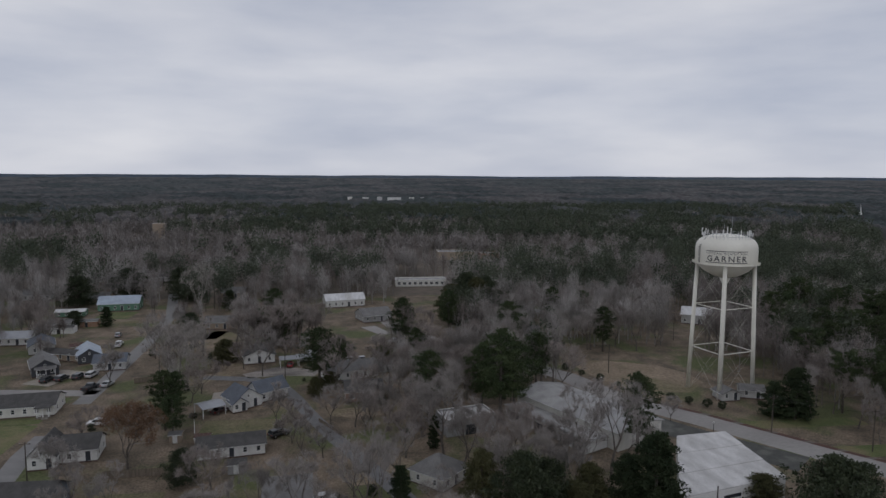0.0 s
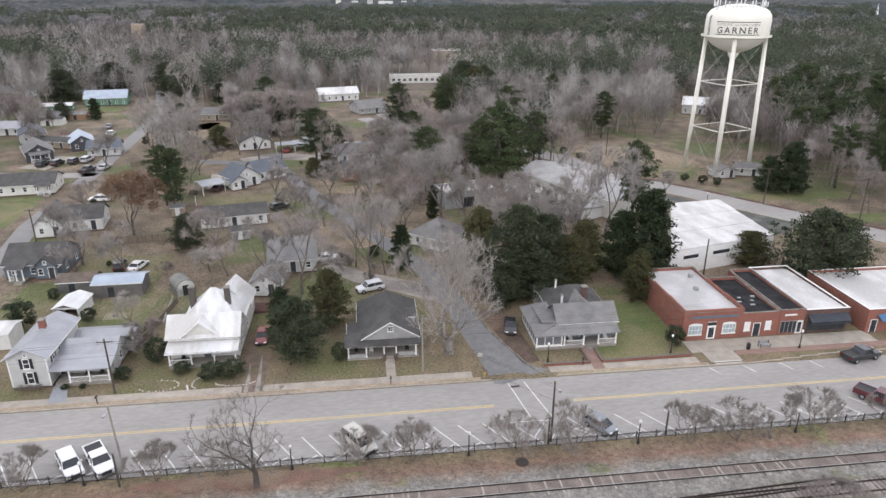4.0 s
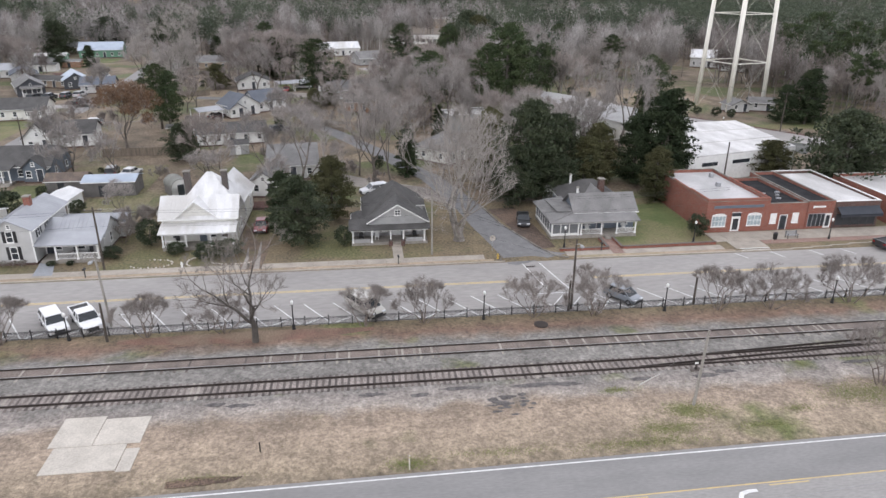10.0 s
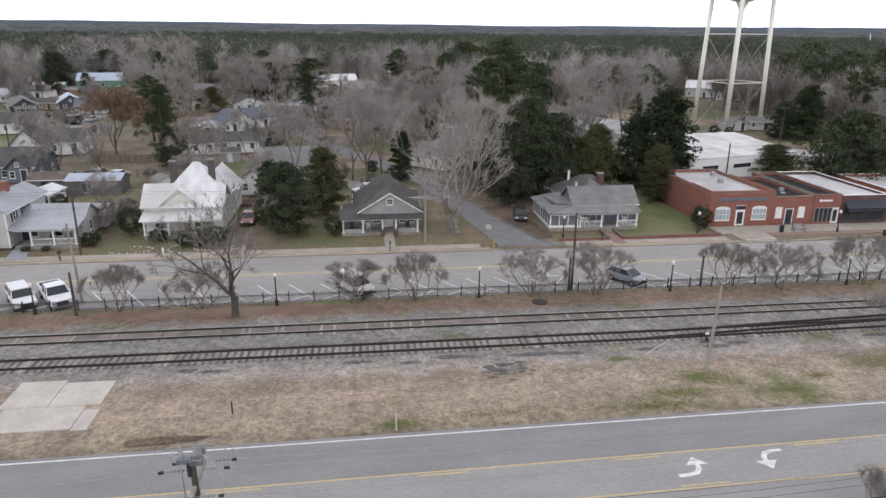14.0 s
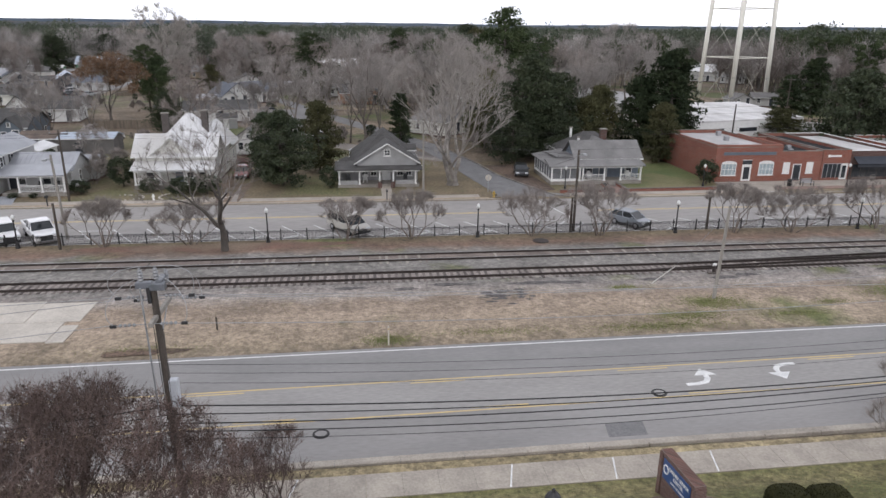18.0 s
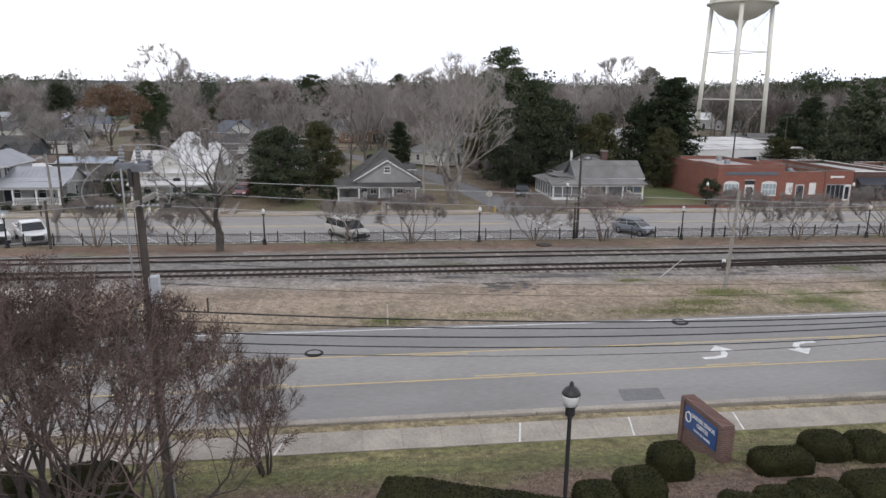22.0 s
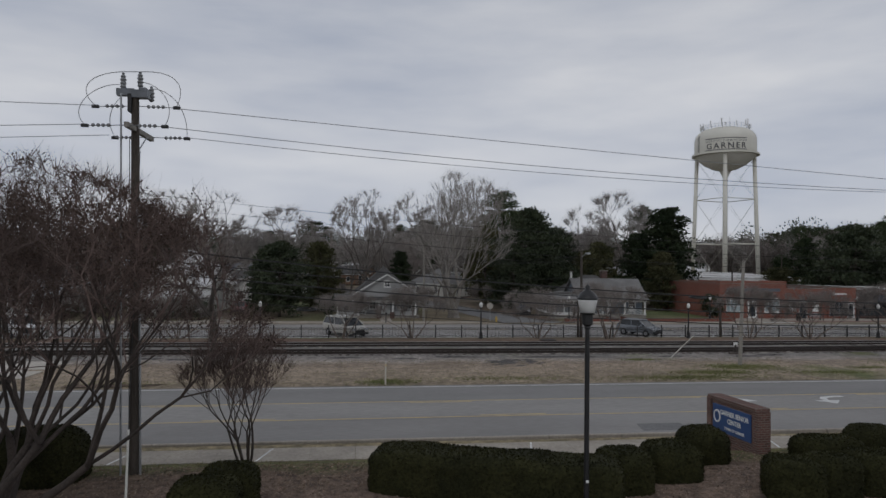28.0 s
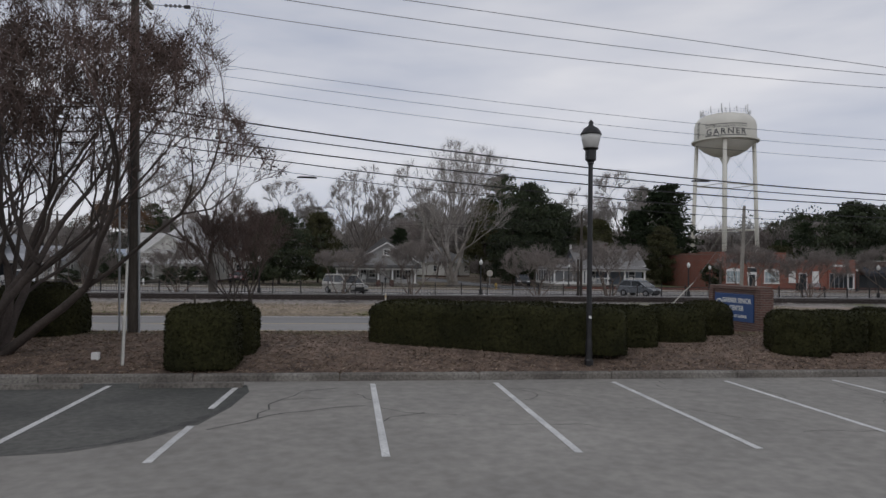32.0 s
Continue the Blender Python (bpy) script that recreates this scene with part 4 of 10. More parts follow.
# side street going back and other lanes
for nm, pts, w, m, lb in (
        ("road_side_street", [(19.0, 76.36), (18.9, 76.62), (18.4, 77.6), (17.6, 79.5), (16.6, 83.2), (14.8, 90), (13.6, 98), (9.5, 114), (1.0, 132), (-8, 150), (-15, 166), (-19.5, 178), (-24, 188), (-34, 196), (-48, 199)], [9.6, 8.4, 7.0, 6.0, 5.2, 4.2, 4.0, 3.8, 3.8, 3.8, 3.8, 3.8, 4.0, 4.0, 4.0], ASPHM, "narrow grey side street between the houses"),
        ("road_back_street", [(-66, 100), (-70, 130), (-72.6, 146), (-74, 186), (-77, 240), (-82, 290), (-96, 345)], 4.6, ASPH2F, "narrow grey residential street"),
        ("road_cross_street", [(-240, 196), (-98, 190), (-73, 187)], 5.0, ASPH, "narrow grey cross street between lawns"),
        ("road_tower_street", [(170, 60), (128, 95), (97, 131), (80.5, 152), (67, 167.5), (58, 190), (48, 205), (30, 226), (10, 262), (0, 300)], [8, 8, 8, 8, 8, 8, 7, 6, 6, 6], ASPH, "pale asphalt road passing the water tower"),
        ("path_tower_street", [(176, 62), (131, 99), (100.5, 134.2), (84, 155), (70.6, 170)], 1.5, BRICKD, "red paved path beside the tower road"),
        ("driveway_red_car", [(-16.6, 77.3), (-16.9, 84), (-17.2, 92)], [2.6, 3.6, 4.0], SOIL, "bare brown dirt driveway between house and magnolia"),
        ("wheel_track_west", [(-17.4, 77.3), (-17.5, 81), (-17.8, 84.5)], [0.6, 0.4, 0.15], DIRT, "pale worn wheel track in the dirt driveway"), ("wheel_track_east", [(-15.9, 77.3), (-16.1, 81.5), (-16.4, 86.5)], [0.7, 0.45, 0.15], DIRT, "pale worn wheel track in the dirt driveway"),
        ("driveway_gravel", [(-8.5, 118), (-2, 112), (6, 107), (13, 101)], [3.0, 4.5, 5.0, 4.0], DIRT, "pale gravel driveway behind the bungalow"),
        ("driveway_car_port", [(-24, 190), (-40, 183), (-38, 170)], 4.5, CONC, "pale concrete driveway to a carport"),
        ("driveway_white", [(-36, 199), (-27, 204), (-15, 200)], [5.0, 10.0, 6.0], DIRT, "pale sandy forecourt"),
        ("driveway_back", [(0, 262), (6, 250), (14, 254)], 6.0, ASPH, "grey drive behind the woods edge"),
        ("driveway_dark_cars", [(-93, 196), (-88, 210)], 9.0, CONC, "pale concrete driveway with parked cars")):
    lift = 0.052 if nm.startswith("wheel") else 0.045
    solid(nm, ribbon(pts, w, lambda y: gz(y) + lift), m, lb, "road", "structure")
for nm, pts in (("kerb_side_street", [(23.3, 76.7), (21.9, 77.6), (20.7, 79.6), (19.4, 83.4), (17.1, 90.0), (15.8, 98), (11.8, 113)]), ("kerb_corner", [(14.4, 76.7), (14.8, 77.8), (14.5, 79.4)])):
    solid(nm, ribbon(pts, 0.2, lambda y: gz(y) + 0.15, 0.3), KERBD, "stained concrete kerb along the side street", "kerb", "structure")
for a, b in ((-72, 13.6), (24.2, 46.0)):
    solid("verge_strip", ribbon([(a, 76.98), (b, 76.98)], 0.66, lambda y: 0.012), DRY, "narrow strip of dry grass between kerb and sidewalk", "dry grass", "structure")
solid("parking_tower", ribbon([(60, 164), (72, 146), (90, 126)], 9, lambda y: gz(y) + 0.04), ASPHD, "dark asphalt parking area beside the white building", "parking lot", "structure")
for x0, y0, x1, y1 in ((31.6, 79.6, 44.6, 97.0), (-97, 146, -77.5, 164), (-94, 165, -78, 184), (-46, 96, -36, 108), (-54, 111, -38, 127), (-39, 151, -22, 163), (-98, 286, -112, 300), (84, 128, 120, 150), (-60, 99, -50, 116)):
    solid("lawn", Mesh().slab([(x0, y0, gz(y0) + 0.02), (x1, y0, gz(y0) + 0.02), (x1, y1, gz(y1) + 0.02), (x0, y1, gz(y1) + 0.02)], 0.05), OLAWN if -62 < x0 < -20 else TURF, "patch of greener winter lawn between the houses", "lawn", "structure")
for nm, pts, w in (("clearing_tower", [(68, 203), (74, 196), (80, 189), (86, 182), (92, 176)], (10, 21, 27, 25, 12)), ("clearing_houses", [(-65, 229), (-61, 236), (-57, 243), (-55, 251), (-53, 259)], (7, 15, 19, 16, 8)), ("clearing_garden", [(-4, 128), (2, 131), (8, 137)], (5, 9, 5)), ("clearing_west", [(-56, 193), (-49, 199), (-43, 205), (-41, 213)], (6, 12, 12, 5)), ("clearing_far", [(-68, 246), (-61, 252), (-56, 262)], (8, 16, 9)), ("clearing_brick", [(-10, 166), (-2, 165), (8, 167)], (4, 8, 4)), ("clearing_green_house", [(-118, 285), (-104, 281), (-92, 279)], (5, 9, 5))):
    solid(nm, ribbon(pts, w, lambda y: gz(y) + 0.03), TANG, "patch of tan dry grass among the houses", "dry grass", "structure")
solid("mulch_round_sign", ribbon([(10.1, 18.6), (10.3, 19.6), (10.8, 20.6), (11.3, 21.6), (11.7, 22.5), (11.9, 23.1)], (2.2, 3.4, 4.2, 4.0, 2.8, 1.0), lambda y: gz(y) + 0.012), MULCHW, "worn brown mulch round the brick sign", "mulch", "structure")
solid("soil_bed", ribbon([(21.4, 80.2), (20.1, 88), (18.6, 97)], (2.6, 3.6, 4.2), lambda y: gz(y) + 0.045), MULCH, "dark brown leaf-strewn soil beside the side street", "soil", "structure")
solid("path_bungalow", Mesh().bevbox(1.0, 78.9, -0.1, 2.3, 83.4, 0.03, 0.02), CONC, "short concrete path to the bungalow porch", "path", "structure")
solid("path_grey_house", Mesh().slab([(-42.0, 77.9, 0.03), (-39.7, 77.9, 0.03), (-41.0, 82.0, 0.06), (-42.7, 82.0, 0.06)], 0.1), PAINTG, "blue-grey painted path to the house door", "path", "structure")
solid("path_brick", Mesh().bevbox(29.6, 77.4, -0.1, 31.2, 83.3, 0.035, 0.01), BRICKP, "brick path to the white house steps", "path", "structure")
wallb = thing("garden_wall", pose(0, 0, 0), "low brick retaining wall round a lawn", "garden wall", kind="structure")
for a, b in (((22.8, 79.0), (29.4, 79.0)), ((31.3, 79.0), (44.6, 79.3)), ((31.3, 79.0), (31.3, 82.6)), ((29.4, 79.0), (29.4, 82.6))):
    part("wall_run", ribbon([a, b], 0.28, 0.32, 0.4), BRICK, wallb)
    part("coping", ribbon([a, b], 0.36, 0.38, 0.06), BRICKD, wallb)
RUSTG = mat("red_pine_straw", (0.2, 0.115, 0.085), (0.15, 0.098, 0.072), 0.5, 0.97, 0.8, 20, fine=0.45, c3=(0.21, 0.155, 0.11))
solid("straw_strip", ribbon([(-27, 60.6), (-21, 60.4), (-14, 60.3), (-7, 60.4), (-2, 60.7)], (0.8, 1.9, 2.5, 1.8, 0.6), lambda y: gz(y) + 0.014), RUSTG, "reddish pine straw under the oak beside the fence", "straw", "structure")
ring = thing("stone_edging", pose(0, 0, 0), "pale stones edging beds in a front garden", "edging")
rs = random.Random(5)
pebble = [Mesh().lathe([(0.11, -0.04), (0.13, 0.03), (0.08, 0.09), (0, 0.11)], 7).data("stone", SLAB), Mesh().lathe([(0.08, -0.04), (0.1, 0.03), (0.06, 0.07), (0, 0.08)], 6).data("stone", CONC)]
for cx, cy, ax_, ay, a0, a1 in ((-29.0, 80.2, 2.6, 1.3, -150, 100), (-19.0, 80.0, 2.6, 0.9, -170, -10), (-23.8, 80.3, 0.9, 1.3, 100, 250)):
    for k in range(26):
        a = radians(a0 + (a1 - a0) * k / 25)
        part("stone", pebble[k % 2], None, ring).matrix_local = pose(cx + ax_ * math.cos(a) + rs.uniform(-0.07, 0.07), cy + ay * math.sin(a) + rs.uniform(-0.06, 0.06), 0.03, 0, 0, rs.uniform(0, 360))
# garden beds of the white house
for k in range(9):
    solid("garden_plank", Mesh().bevbox(-42.8 + 0.42 * k, 100.6, 0, -42.65 + 0.42 * k, 104.0, 0.1), CONC, "pale plank edging in a garden plot", "plank", group="garden planks")


# ---- buildings ----
WCACHE = {}


def sided(side, u, z, W, D):
    return {"F": pose(u, 0, z), "R": pose(W, u, z, 0, 0, 90), "L": pose(0, u, z, 0, 0, -90), "B": pose(u, D, z, 0, 0, 180)}[side]


def grid_frame(xs, zs, filled, y0, y1):
    """One joined lattice: the cells of an xs by zs grid that are filled, from y0 to y1 deep."""
    ms = Mesh()
    nx, nz = len(xs), len(zs)
    ms.v = [(x, y, z) for y in (y0, y1) for z in zs for x in xs]
    at = lambda i, j, k: k * nx * nz + j * nx + i
    on = lambda i, j: 0 <= i < nx - 1 and 0 <= j < nz - 1 and filled(i, j)
    for i in range(nx - 1):
        for j in range(nz - 1):
            if not on(i, j):
                continue
            ms.f.append((at(i, j, 0), at(i + 1, j, 0), at(i + 1, j + 1, 0), at(i, j + 1, 0)))
            ms.f.append((at(i, j + 1, 1), at(i + 1, j + 1, 1), at(i + 1, j, 1), at(i, j, 1)))
            for di, dj, a, b in ((0, -1, (i, j), (i + 1, j)), (1, 0, (i + 1, j), (i + 1, j + 1)), (0, 1, (i + 1, j + 1), (i, j + 1)), (-1, 0, (i, j + 1), (i, j))):
                if not on(i + di, j + dj):
                    ms.f.append((at(*a, 0), at(*a, 1), at(*b, 1), at(*b, 0)))
    return ms


def window(parent, side, u, z, w, h, W, D, off=(0, 0, 0), shutters=None, bars=1, arched=False):
    """A sash window with its frame, sill and panes, set on one side of a block."""
    key = (round(w, 2), round(h, 2), bars, arched)
    if key not in WCACHE:
        si, pa, ar, t = Mesh(), Mesh(), None, 0.09
        xs = [-w / 2, -w / 2 + t]
        for k in range(1, bars):
            xs += [-w / 2 + w * k / bars - 0.025, -w / 2 + w * k / bars + 0.025]
        xs += [w / 2 - t, w / 2]
        fr = grid_frame(xs, [0, t, h / 2 - 0.03, h / 2 + 0.03, h - t, h], lambda i, j: i % 2 == 0 or j % 2 == 0, -0.06, 0.02)
        if arched:
            pts = [(w / 2 * math.cos(a), h + 0.32 * math.sin(a)) for a in [math.pi * k / 10 for k in range(11)]]
            ar = Mesh()
            ar.v = [(x, -0.06, zz) for x, zz in pts] + [(x, 0.02, zz) for x, zz in pts]
            ar.f = [tuple(range(11))] + [(k, k + 11, k + 12, k + 1) for k in range(10)]
            ar = ar.data("arch_head", TRIM)
        si.box(-w / 2 - 0.08, -0.12, -0.07, w / 2 + 0.08, 0.02, -0.002)
        pa.box(-w / 2 + t, -0.02, t, w / 2 - t, 0.01, h - t)
        sh = Mesh().box(-0.19, -0.05, 0, 0.19, 0.0, h)
        WCACHE[key] = (fr.data("window_frame", TRIM), si.data("sill", TRIM), pa.data("pane", GLASSD), sh, ar)
    f, s, p, sh, ar = WCACHE[key]
    fo = part("window", f, TRIM, parent)
    fo.matrix_local = pose(*off) @ sided(side, u, z, W, D)
    part("sill", s, TRIM, fo)
    part("pane", p, GLASSD, fo)
    if ar:
        part("arch_head", ar, TRIM, fo)
    if shutters:
        me = sh.data("shutter", shutters)
        for k in (-1, 1):
            part("shutter", me, shutters, fo).matrix_local = pose(k * (w / 2 + 0.21), 0, 0)
    return fo


def door(parent, side, u, W, D, off=(0, 0, 0), m=None, w=0.95, h=2.05, z=0.35, glass=False):
    fr = grid_frame([-w / 2 - 0.1, -w / 2, w / 2, w / 2 + 0.1], [0, h, h + 0.1], lambda i, j: i != 1 or j == 1, -0.05, 0.02)
    fo = part("door_frame", fr, TRIM, parent)
    fo.matrix_local = pose(*off) @ sided(side, u, z, W, D)
    lf = Mesh().bevbox(-w / 2, -0.03, 0, w / 2, 0.01, h, 0.004)
    d = part("door", lf, m or TRIM, fo)
    if glass:
        part("door_pane", Mesh().box(-w / 2 + 0.14, -0.04, 0.25, w / 2 - 0.14, -0.032, h - 0.2), GLASSD, fo)
    part("handle", Mesh().box(w / 2 - 0.14, -0.07, 0.95, w / 2 - 0.08, -0.03, 1.05), GALV, fo)


def block(parent, x0, y0, W, D, H, rise, ridge, wm, rm, roof="gable", over=0.4, seams=0.0, base=True, z0=0.0, fascia=True):
    """One closed volume: foundation, wall with its gables, and a roof of thick plates."""
    w, a, b = Mesh(), (x0, y0), (x0 + W, y0 + D)
    if base:
        part("foundation", Mesh().box(x0 + 0.04, y0 + 0.04, -0.3, x0 + W - 0.04, y0 + D - 0.04, z0 + 0.32), BRICKD, parent)
    zb = z0 + (0.3 if base else -0.2)
    if roof == "gable" and ridge == "y":
        xm = x0 + W / 2
        prof = [(x0, zb), (x0 + W, zb), (x0 + W, z0 + H), (xm, z0 + H + rise - 0.06), (x0, z0 + H)]
        n = len(w.v)
        w.v.extend([(x, y0, z) for x, z in prof] + [(x, y0 + D, z) for x, z in prof])
    elif roof == "gable":
        ym = y0 + D / 2
        prof = [(y0 + D, zb), (y0, zb), (y0, z0 + H), (ym, z0 + H + rise - 0.06), (y0 + D, z0 + H)]
        n = len(w.v)
        w.v.extend([(x0 + W, y, z) for y, z in prof] + [(x0, y, z) for y, z in prof])
    if roof == "gable":
        if ridge == "x":
            w.v = w.v[5:] + w.v[:5]
        w.f.append((0, 1, 2, 3, 4) if ridge == "y" else (4, 3, 2, 1, 0))
        w.f.append((9, 8, 7, 6, 5) if ridge == "y" else (5, 6, 7, 8, 9))
        for i in range(5):
            j = (i + 1) % 5
            w.f.append((j, i, i + 5, j + 5))
    else:
        w.box(x0, y0, zb, x0 + W, y0 + D, z0 + H)
    me = w.data("wall", wm)
    bm = bmesh.new()
    bm.from_mesh(me)
    bmesh.ops.recalc_face_normals(bm, faces=bm.faces)
    bm.to_mesh(me)
    bm.free()
    part("wall", me, wm, parent)
    o, t = over, 0.14
    e0, e1, f0, f1 = x0 - o, x0 + W + o, y0 - o, y0 + D + o
    ze = z0 + H - (rise / (W / 2) * o if ridge == "y" else rise / (D / 2) * o)
    zr, xm, ym = z0 + H + rise, x0 + W / 2, y0 + D / 2
    plates = []
    if roof == "gable" and ridge == "y":
        plates = [[(e0, f0, ze), (xm, f0, zr), (xm, f1, zr), (e0, f1, ze)], [(xm, f0, zr), (e1, f0, ze), (e1, f1, ze), (xm, f1, zr)]]
    elif roof == "gable":
        plates = [[(e0, f0, ze), (e1, f0, ze), (e1, ym, zr), (e0, ym, zr)], [(e0, ym, zr), (e1, ym, zr), (e1, f1, ze), (e0, f1, ze)]]
    elif roof == "hip":
        ze = z0 + H - 0.15
        if W >= D:
            p, q = (x0 + D / 2, ym, zr), (x0 + W - D / 2, ym, zr)
            plates = [[(e0, f0, ze), (e1, f0, ze), q, p], [(e1, f1, ze), (e0, f1, ze), p, q], [(e0, f1, ze), (e0, f0, ze), p], [(e1, f0, ze), (e1, f1, ze), q]]
        else:
            p, q = (xm, y0 + W / 2, zr), (xm, y0 + D - W / 2, zr)
            plates = [[(e0, f1, ze), (e0, f0, ze), p, q], [(e1, f0, ze), (e1, f1, ze), q, p], [(e0, f0, ze), (e1, f0, ze), p], [(e1, f1, ze), (e0, f1, ze), q]]
    else:
        plates = [[(e0, f0, z0 + H + rise), (e1, f0, z0 + H + rise), (e1, f1, z0 + H), (e0, f1, z0 + H)]]
    for pl in plates:
        pl2 = [(x, y, z + 0.1) for x, y, z in pl]
        ro = part("roof", Mesh().slab(pl2, t), rm, parent)
        if fascia:
            lo = sorted(range(len(pl2)), key=lambda k: pl2[k][2])[:2]
            A, B = Vector(pl2[lo[0]]), Vector(pl2[lo[1]])
            part("fascia", Mesh().tube([A - Vector((0, 0, 0.1)), B - Vector((0, 0, 0.1))], [0.085, 0.085], 4), TRIM, ro)
        if seams and len(pl) == 4:
            A, B, C, Dv = [Vector(v) for v in pl2]
            n = max(2, int((B - A).length / seams)) if ridge == "x" or roof == "hip" else 0
            sm = Mesh()
            if n:
                for k in range(1, n):
                    f = k / n
                    sm.tube([A.lerp(B, f) + Vector((0, 0, 0.015)), Dv.lerp(C, f) + Vector((0, 0, 0.015))], [0.022, 0.022], 4)
            else:
                n = max(2, int((Dv - A).length / seams))
                for k in range(1, n):
                    f = k / n
                    sm.tube([A.lerp(Dv, f) + Vector((0, 0, 0.015)), B.lerp(C, f) + Vector((0, 0, 0.015))], [0.022, 0.022], 4)
            part("standing_seam", sm, rm, ro)


def chimney(parent, x, y, z0, z1, m, w=0.75):
    c = part("chimney", Mesh().box(x - w / 2, y - w / 2, z0, x + w / 2, y + w / 2, z1), m, parent)
    part("chimney_cap", Mesh().bevbox(x - w / 2 - 0.07, y - w / 2 - 0.07, z1, x + w / 2 + 0.07, y + w / 2 + 0.07, z1 + 0.14), CONCD, c)


def railing(parent, a, b, z, m=None, h=0.8):
    ms, A, B = Mesh(), Vector((*a, z)), Vector((*b, z))
    ms.tube([A + Vector((0, 0, h)), B + Vector((0, 0, h))], [0.06, 0.06], 4)
    ms.tube([A + Vector((0, 0, 0.12)), B + Vector((0, 0, 0.12))], [0.035, 0.035], 4)
    n = max(3, int((B - A).length / 0.16))
    for k in range(n + 1):
        p = A.lerp(B, k / n)
        ms.tube([p + Vector((0, 0, 0.12)), p + Vector((0, 0, h))], [0.028, 0.028], 4, cap=False)
    part("railing", ms, m or TRIM, parent)


def porch(parent, x0, x1, y0, y1, zf, zl, zh, posts, rm, floor=None, rails=(), steps=None, wood=None):
    part("porch_floor", Mesh().bevbox(x0, y0, -0.2, x1, y1, zf), floor or CONCD, parent)
    ro = part("porch_roof", Mesh().slab([(x0 - 0.35, y0 - 0.35, zl), (x1 + 0.35, y0 - 0.35, zl), (x1 + 0.35, y1, zh), (x0 - 0.35, y1, zh)], 0.12), rm, parent)
    part("porch_beam", Mesh().box(x0 - 0.05, y0 - 0.02, zl - 0.34, x1 + 0.05, y0 + 0.16, zl - 0.1), TRIM, parent)
    for px in posts:
        po = part("porch_post", Mesh().box(px - 0.09, y0, zf, px + 0.09, y0 + 0.18, zl - 0.33), TRIM, parent)
        part("post_base", Mesh().bevbox(px - 0.14, y0 - 0.05, zf, px + 0.14, y0 + 0.23, zf + 0.18), TRIM, po)
    for a, b in rails:
        railing(parent, (a, y0 + 0.09), (b, y0 + 0.09), zf)
    if steps:
        for k in range(3):
            part("step", Mesh().bevbox(steps - 0.7, y0 - 0.3 * (3 - k), -0.2, steps + 0.7, y0 - 0.3 * (2 - k), zf * (k + 0.6) / 3.2), floor or CONCD, parent)
    return ro


def gable_front(parent, xc, y, w, z0, rise, depth, wm, rm, over=0.35):
    """A cross gable whose face is at y and whose ridge runs back into the main roof."""
    h = w / 2
    gw_ = Mesh()
    gw_.v = [(xc - h, y, z0), (xc + h, y, z0), (xc, y, z0 + rise), (xc - h, y + 0.2, z0), (xc + h, y + 0.2, z0), (xc, y + 0.2, z0 + rise)]
    gw_.f = [(0, 1, 2), (5, 4, 3), (1, 0, 3, 4), (2, 1, 4, 5), (0, 2, 5, 3)]
    part("gable_wall", gw_, wm, parent)
    k = rise / h
    for s in (-1, 1):
        e = (h + over)
        pl = [(xc + s * e, y - over, z0 - over * k + 0.1), (xc, y - over, z0 + rise + 0.1), (xc, y + depth, z0 + rise + 0.1), (xc + s * e, y + depth * 0.55, z0 - over * k + 0.1)]
        ro = part("gable_roof", Mesh().slab(pl if s < 0 else pl[::-1], 0.13), rm, parent)
        part("bargeboard", Mesh().tube([Vector(pl[0]) - Vector((0, 0, 0.09)), Vector(pl[1]) - Vector((0, 0, 0.09))], [0.1, 0.1], 4), TRIM, ro)


# grey two-storey house with a porch wing
h1 = thing("house", pose(-47.6, 81.6, 0), "light grey two-storey house with grey metal roof", "house")
block(h1, 0, 0, 4.8, 10.6, 4.7, 1.2, "y", LGREY, GROOF, seams=0.5)
block(h1, 4.8, 2.6, 7.2, 5.6, 2.6, 1.6, "x", LGREY, GROOF, seams=0.5, over=0.35)
block(h1, 4.8, 8.2, 8.0, 3.6, 2.5, 0.55, "x", LGREY, GROOF, seams=0.5, over=0.3)
porch(h1, 5.2, 12.2, 0.1, 2.6, 0.45, 2.55, 3.3, (7.1, 9.6, 12.05), GROOF, rails=((7.2, 9.5), (9.7, 11.95)), steps=None)
part("corner_board", Mesh().box(-0.03, -0.03, 0.3, 0.12, 0.1, 4.6), TRIM, h1)
part("corner_board", Mesh().box(4.68, -0.03, 0.3, 4.83, 0.1, 4.6), TRIM, h1)
window(h1, "F", 2.45, 0.75, 0.9, 1.7, 4.8, 10.6, shutters=BLACK)
window(h1, "F", 2.3, 3.0, 0.85, 1.45, 4.8, 10.6, shutters=BLACK)
window(h1, "F", 2.4, 4.75, 0.5, 0.55, 4.8, 10.6)
for u in (2.0, 4.6):
    window(h1, "R", u, 3.1, 0.75, 1.2, 4.8, 10.6, shutters=BLACK)
for u in (1.6, 4.4):
    window(h1, "F", u, 0.85, 1.0, 1.5, 7.2, 5.6, (4.8, 2.6, 0))
door(h1, "F", 0.7, 7.2, 5.6, (4.8, 2.6, 0), AWN)
window(h1, "R", 2.6, 0.9, 0.8, 1.3, 7.2, 5.6, (4.8, 2.6, 0))
window(h1, "R", 1.8, 0.9, 0.8, 1.2, 8.0, 3.6, (4.8, 8.2, 0))
chimney(h1, 2.4, 6.0, 5.0, 7.0, BRICK)

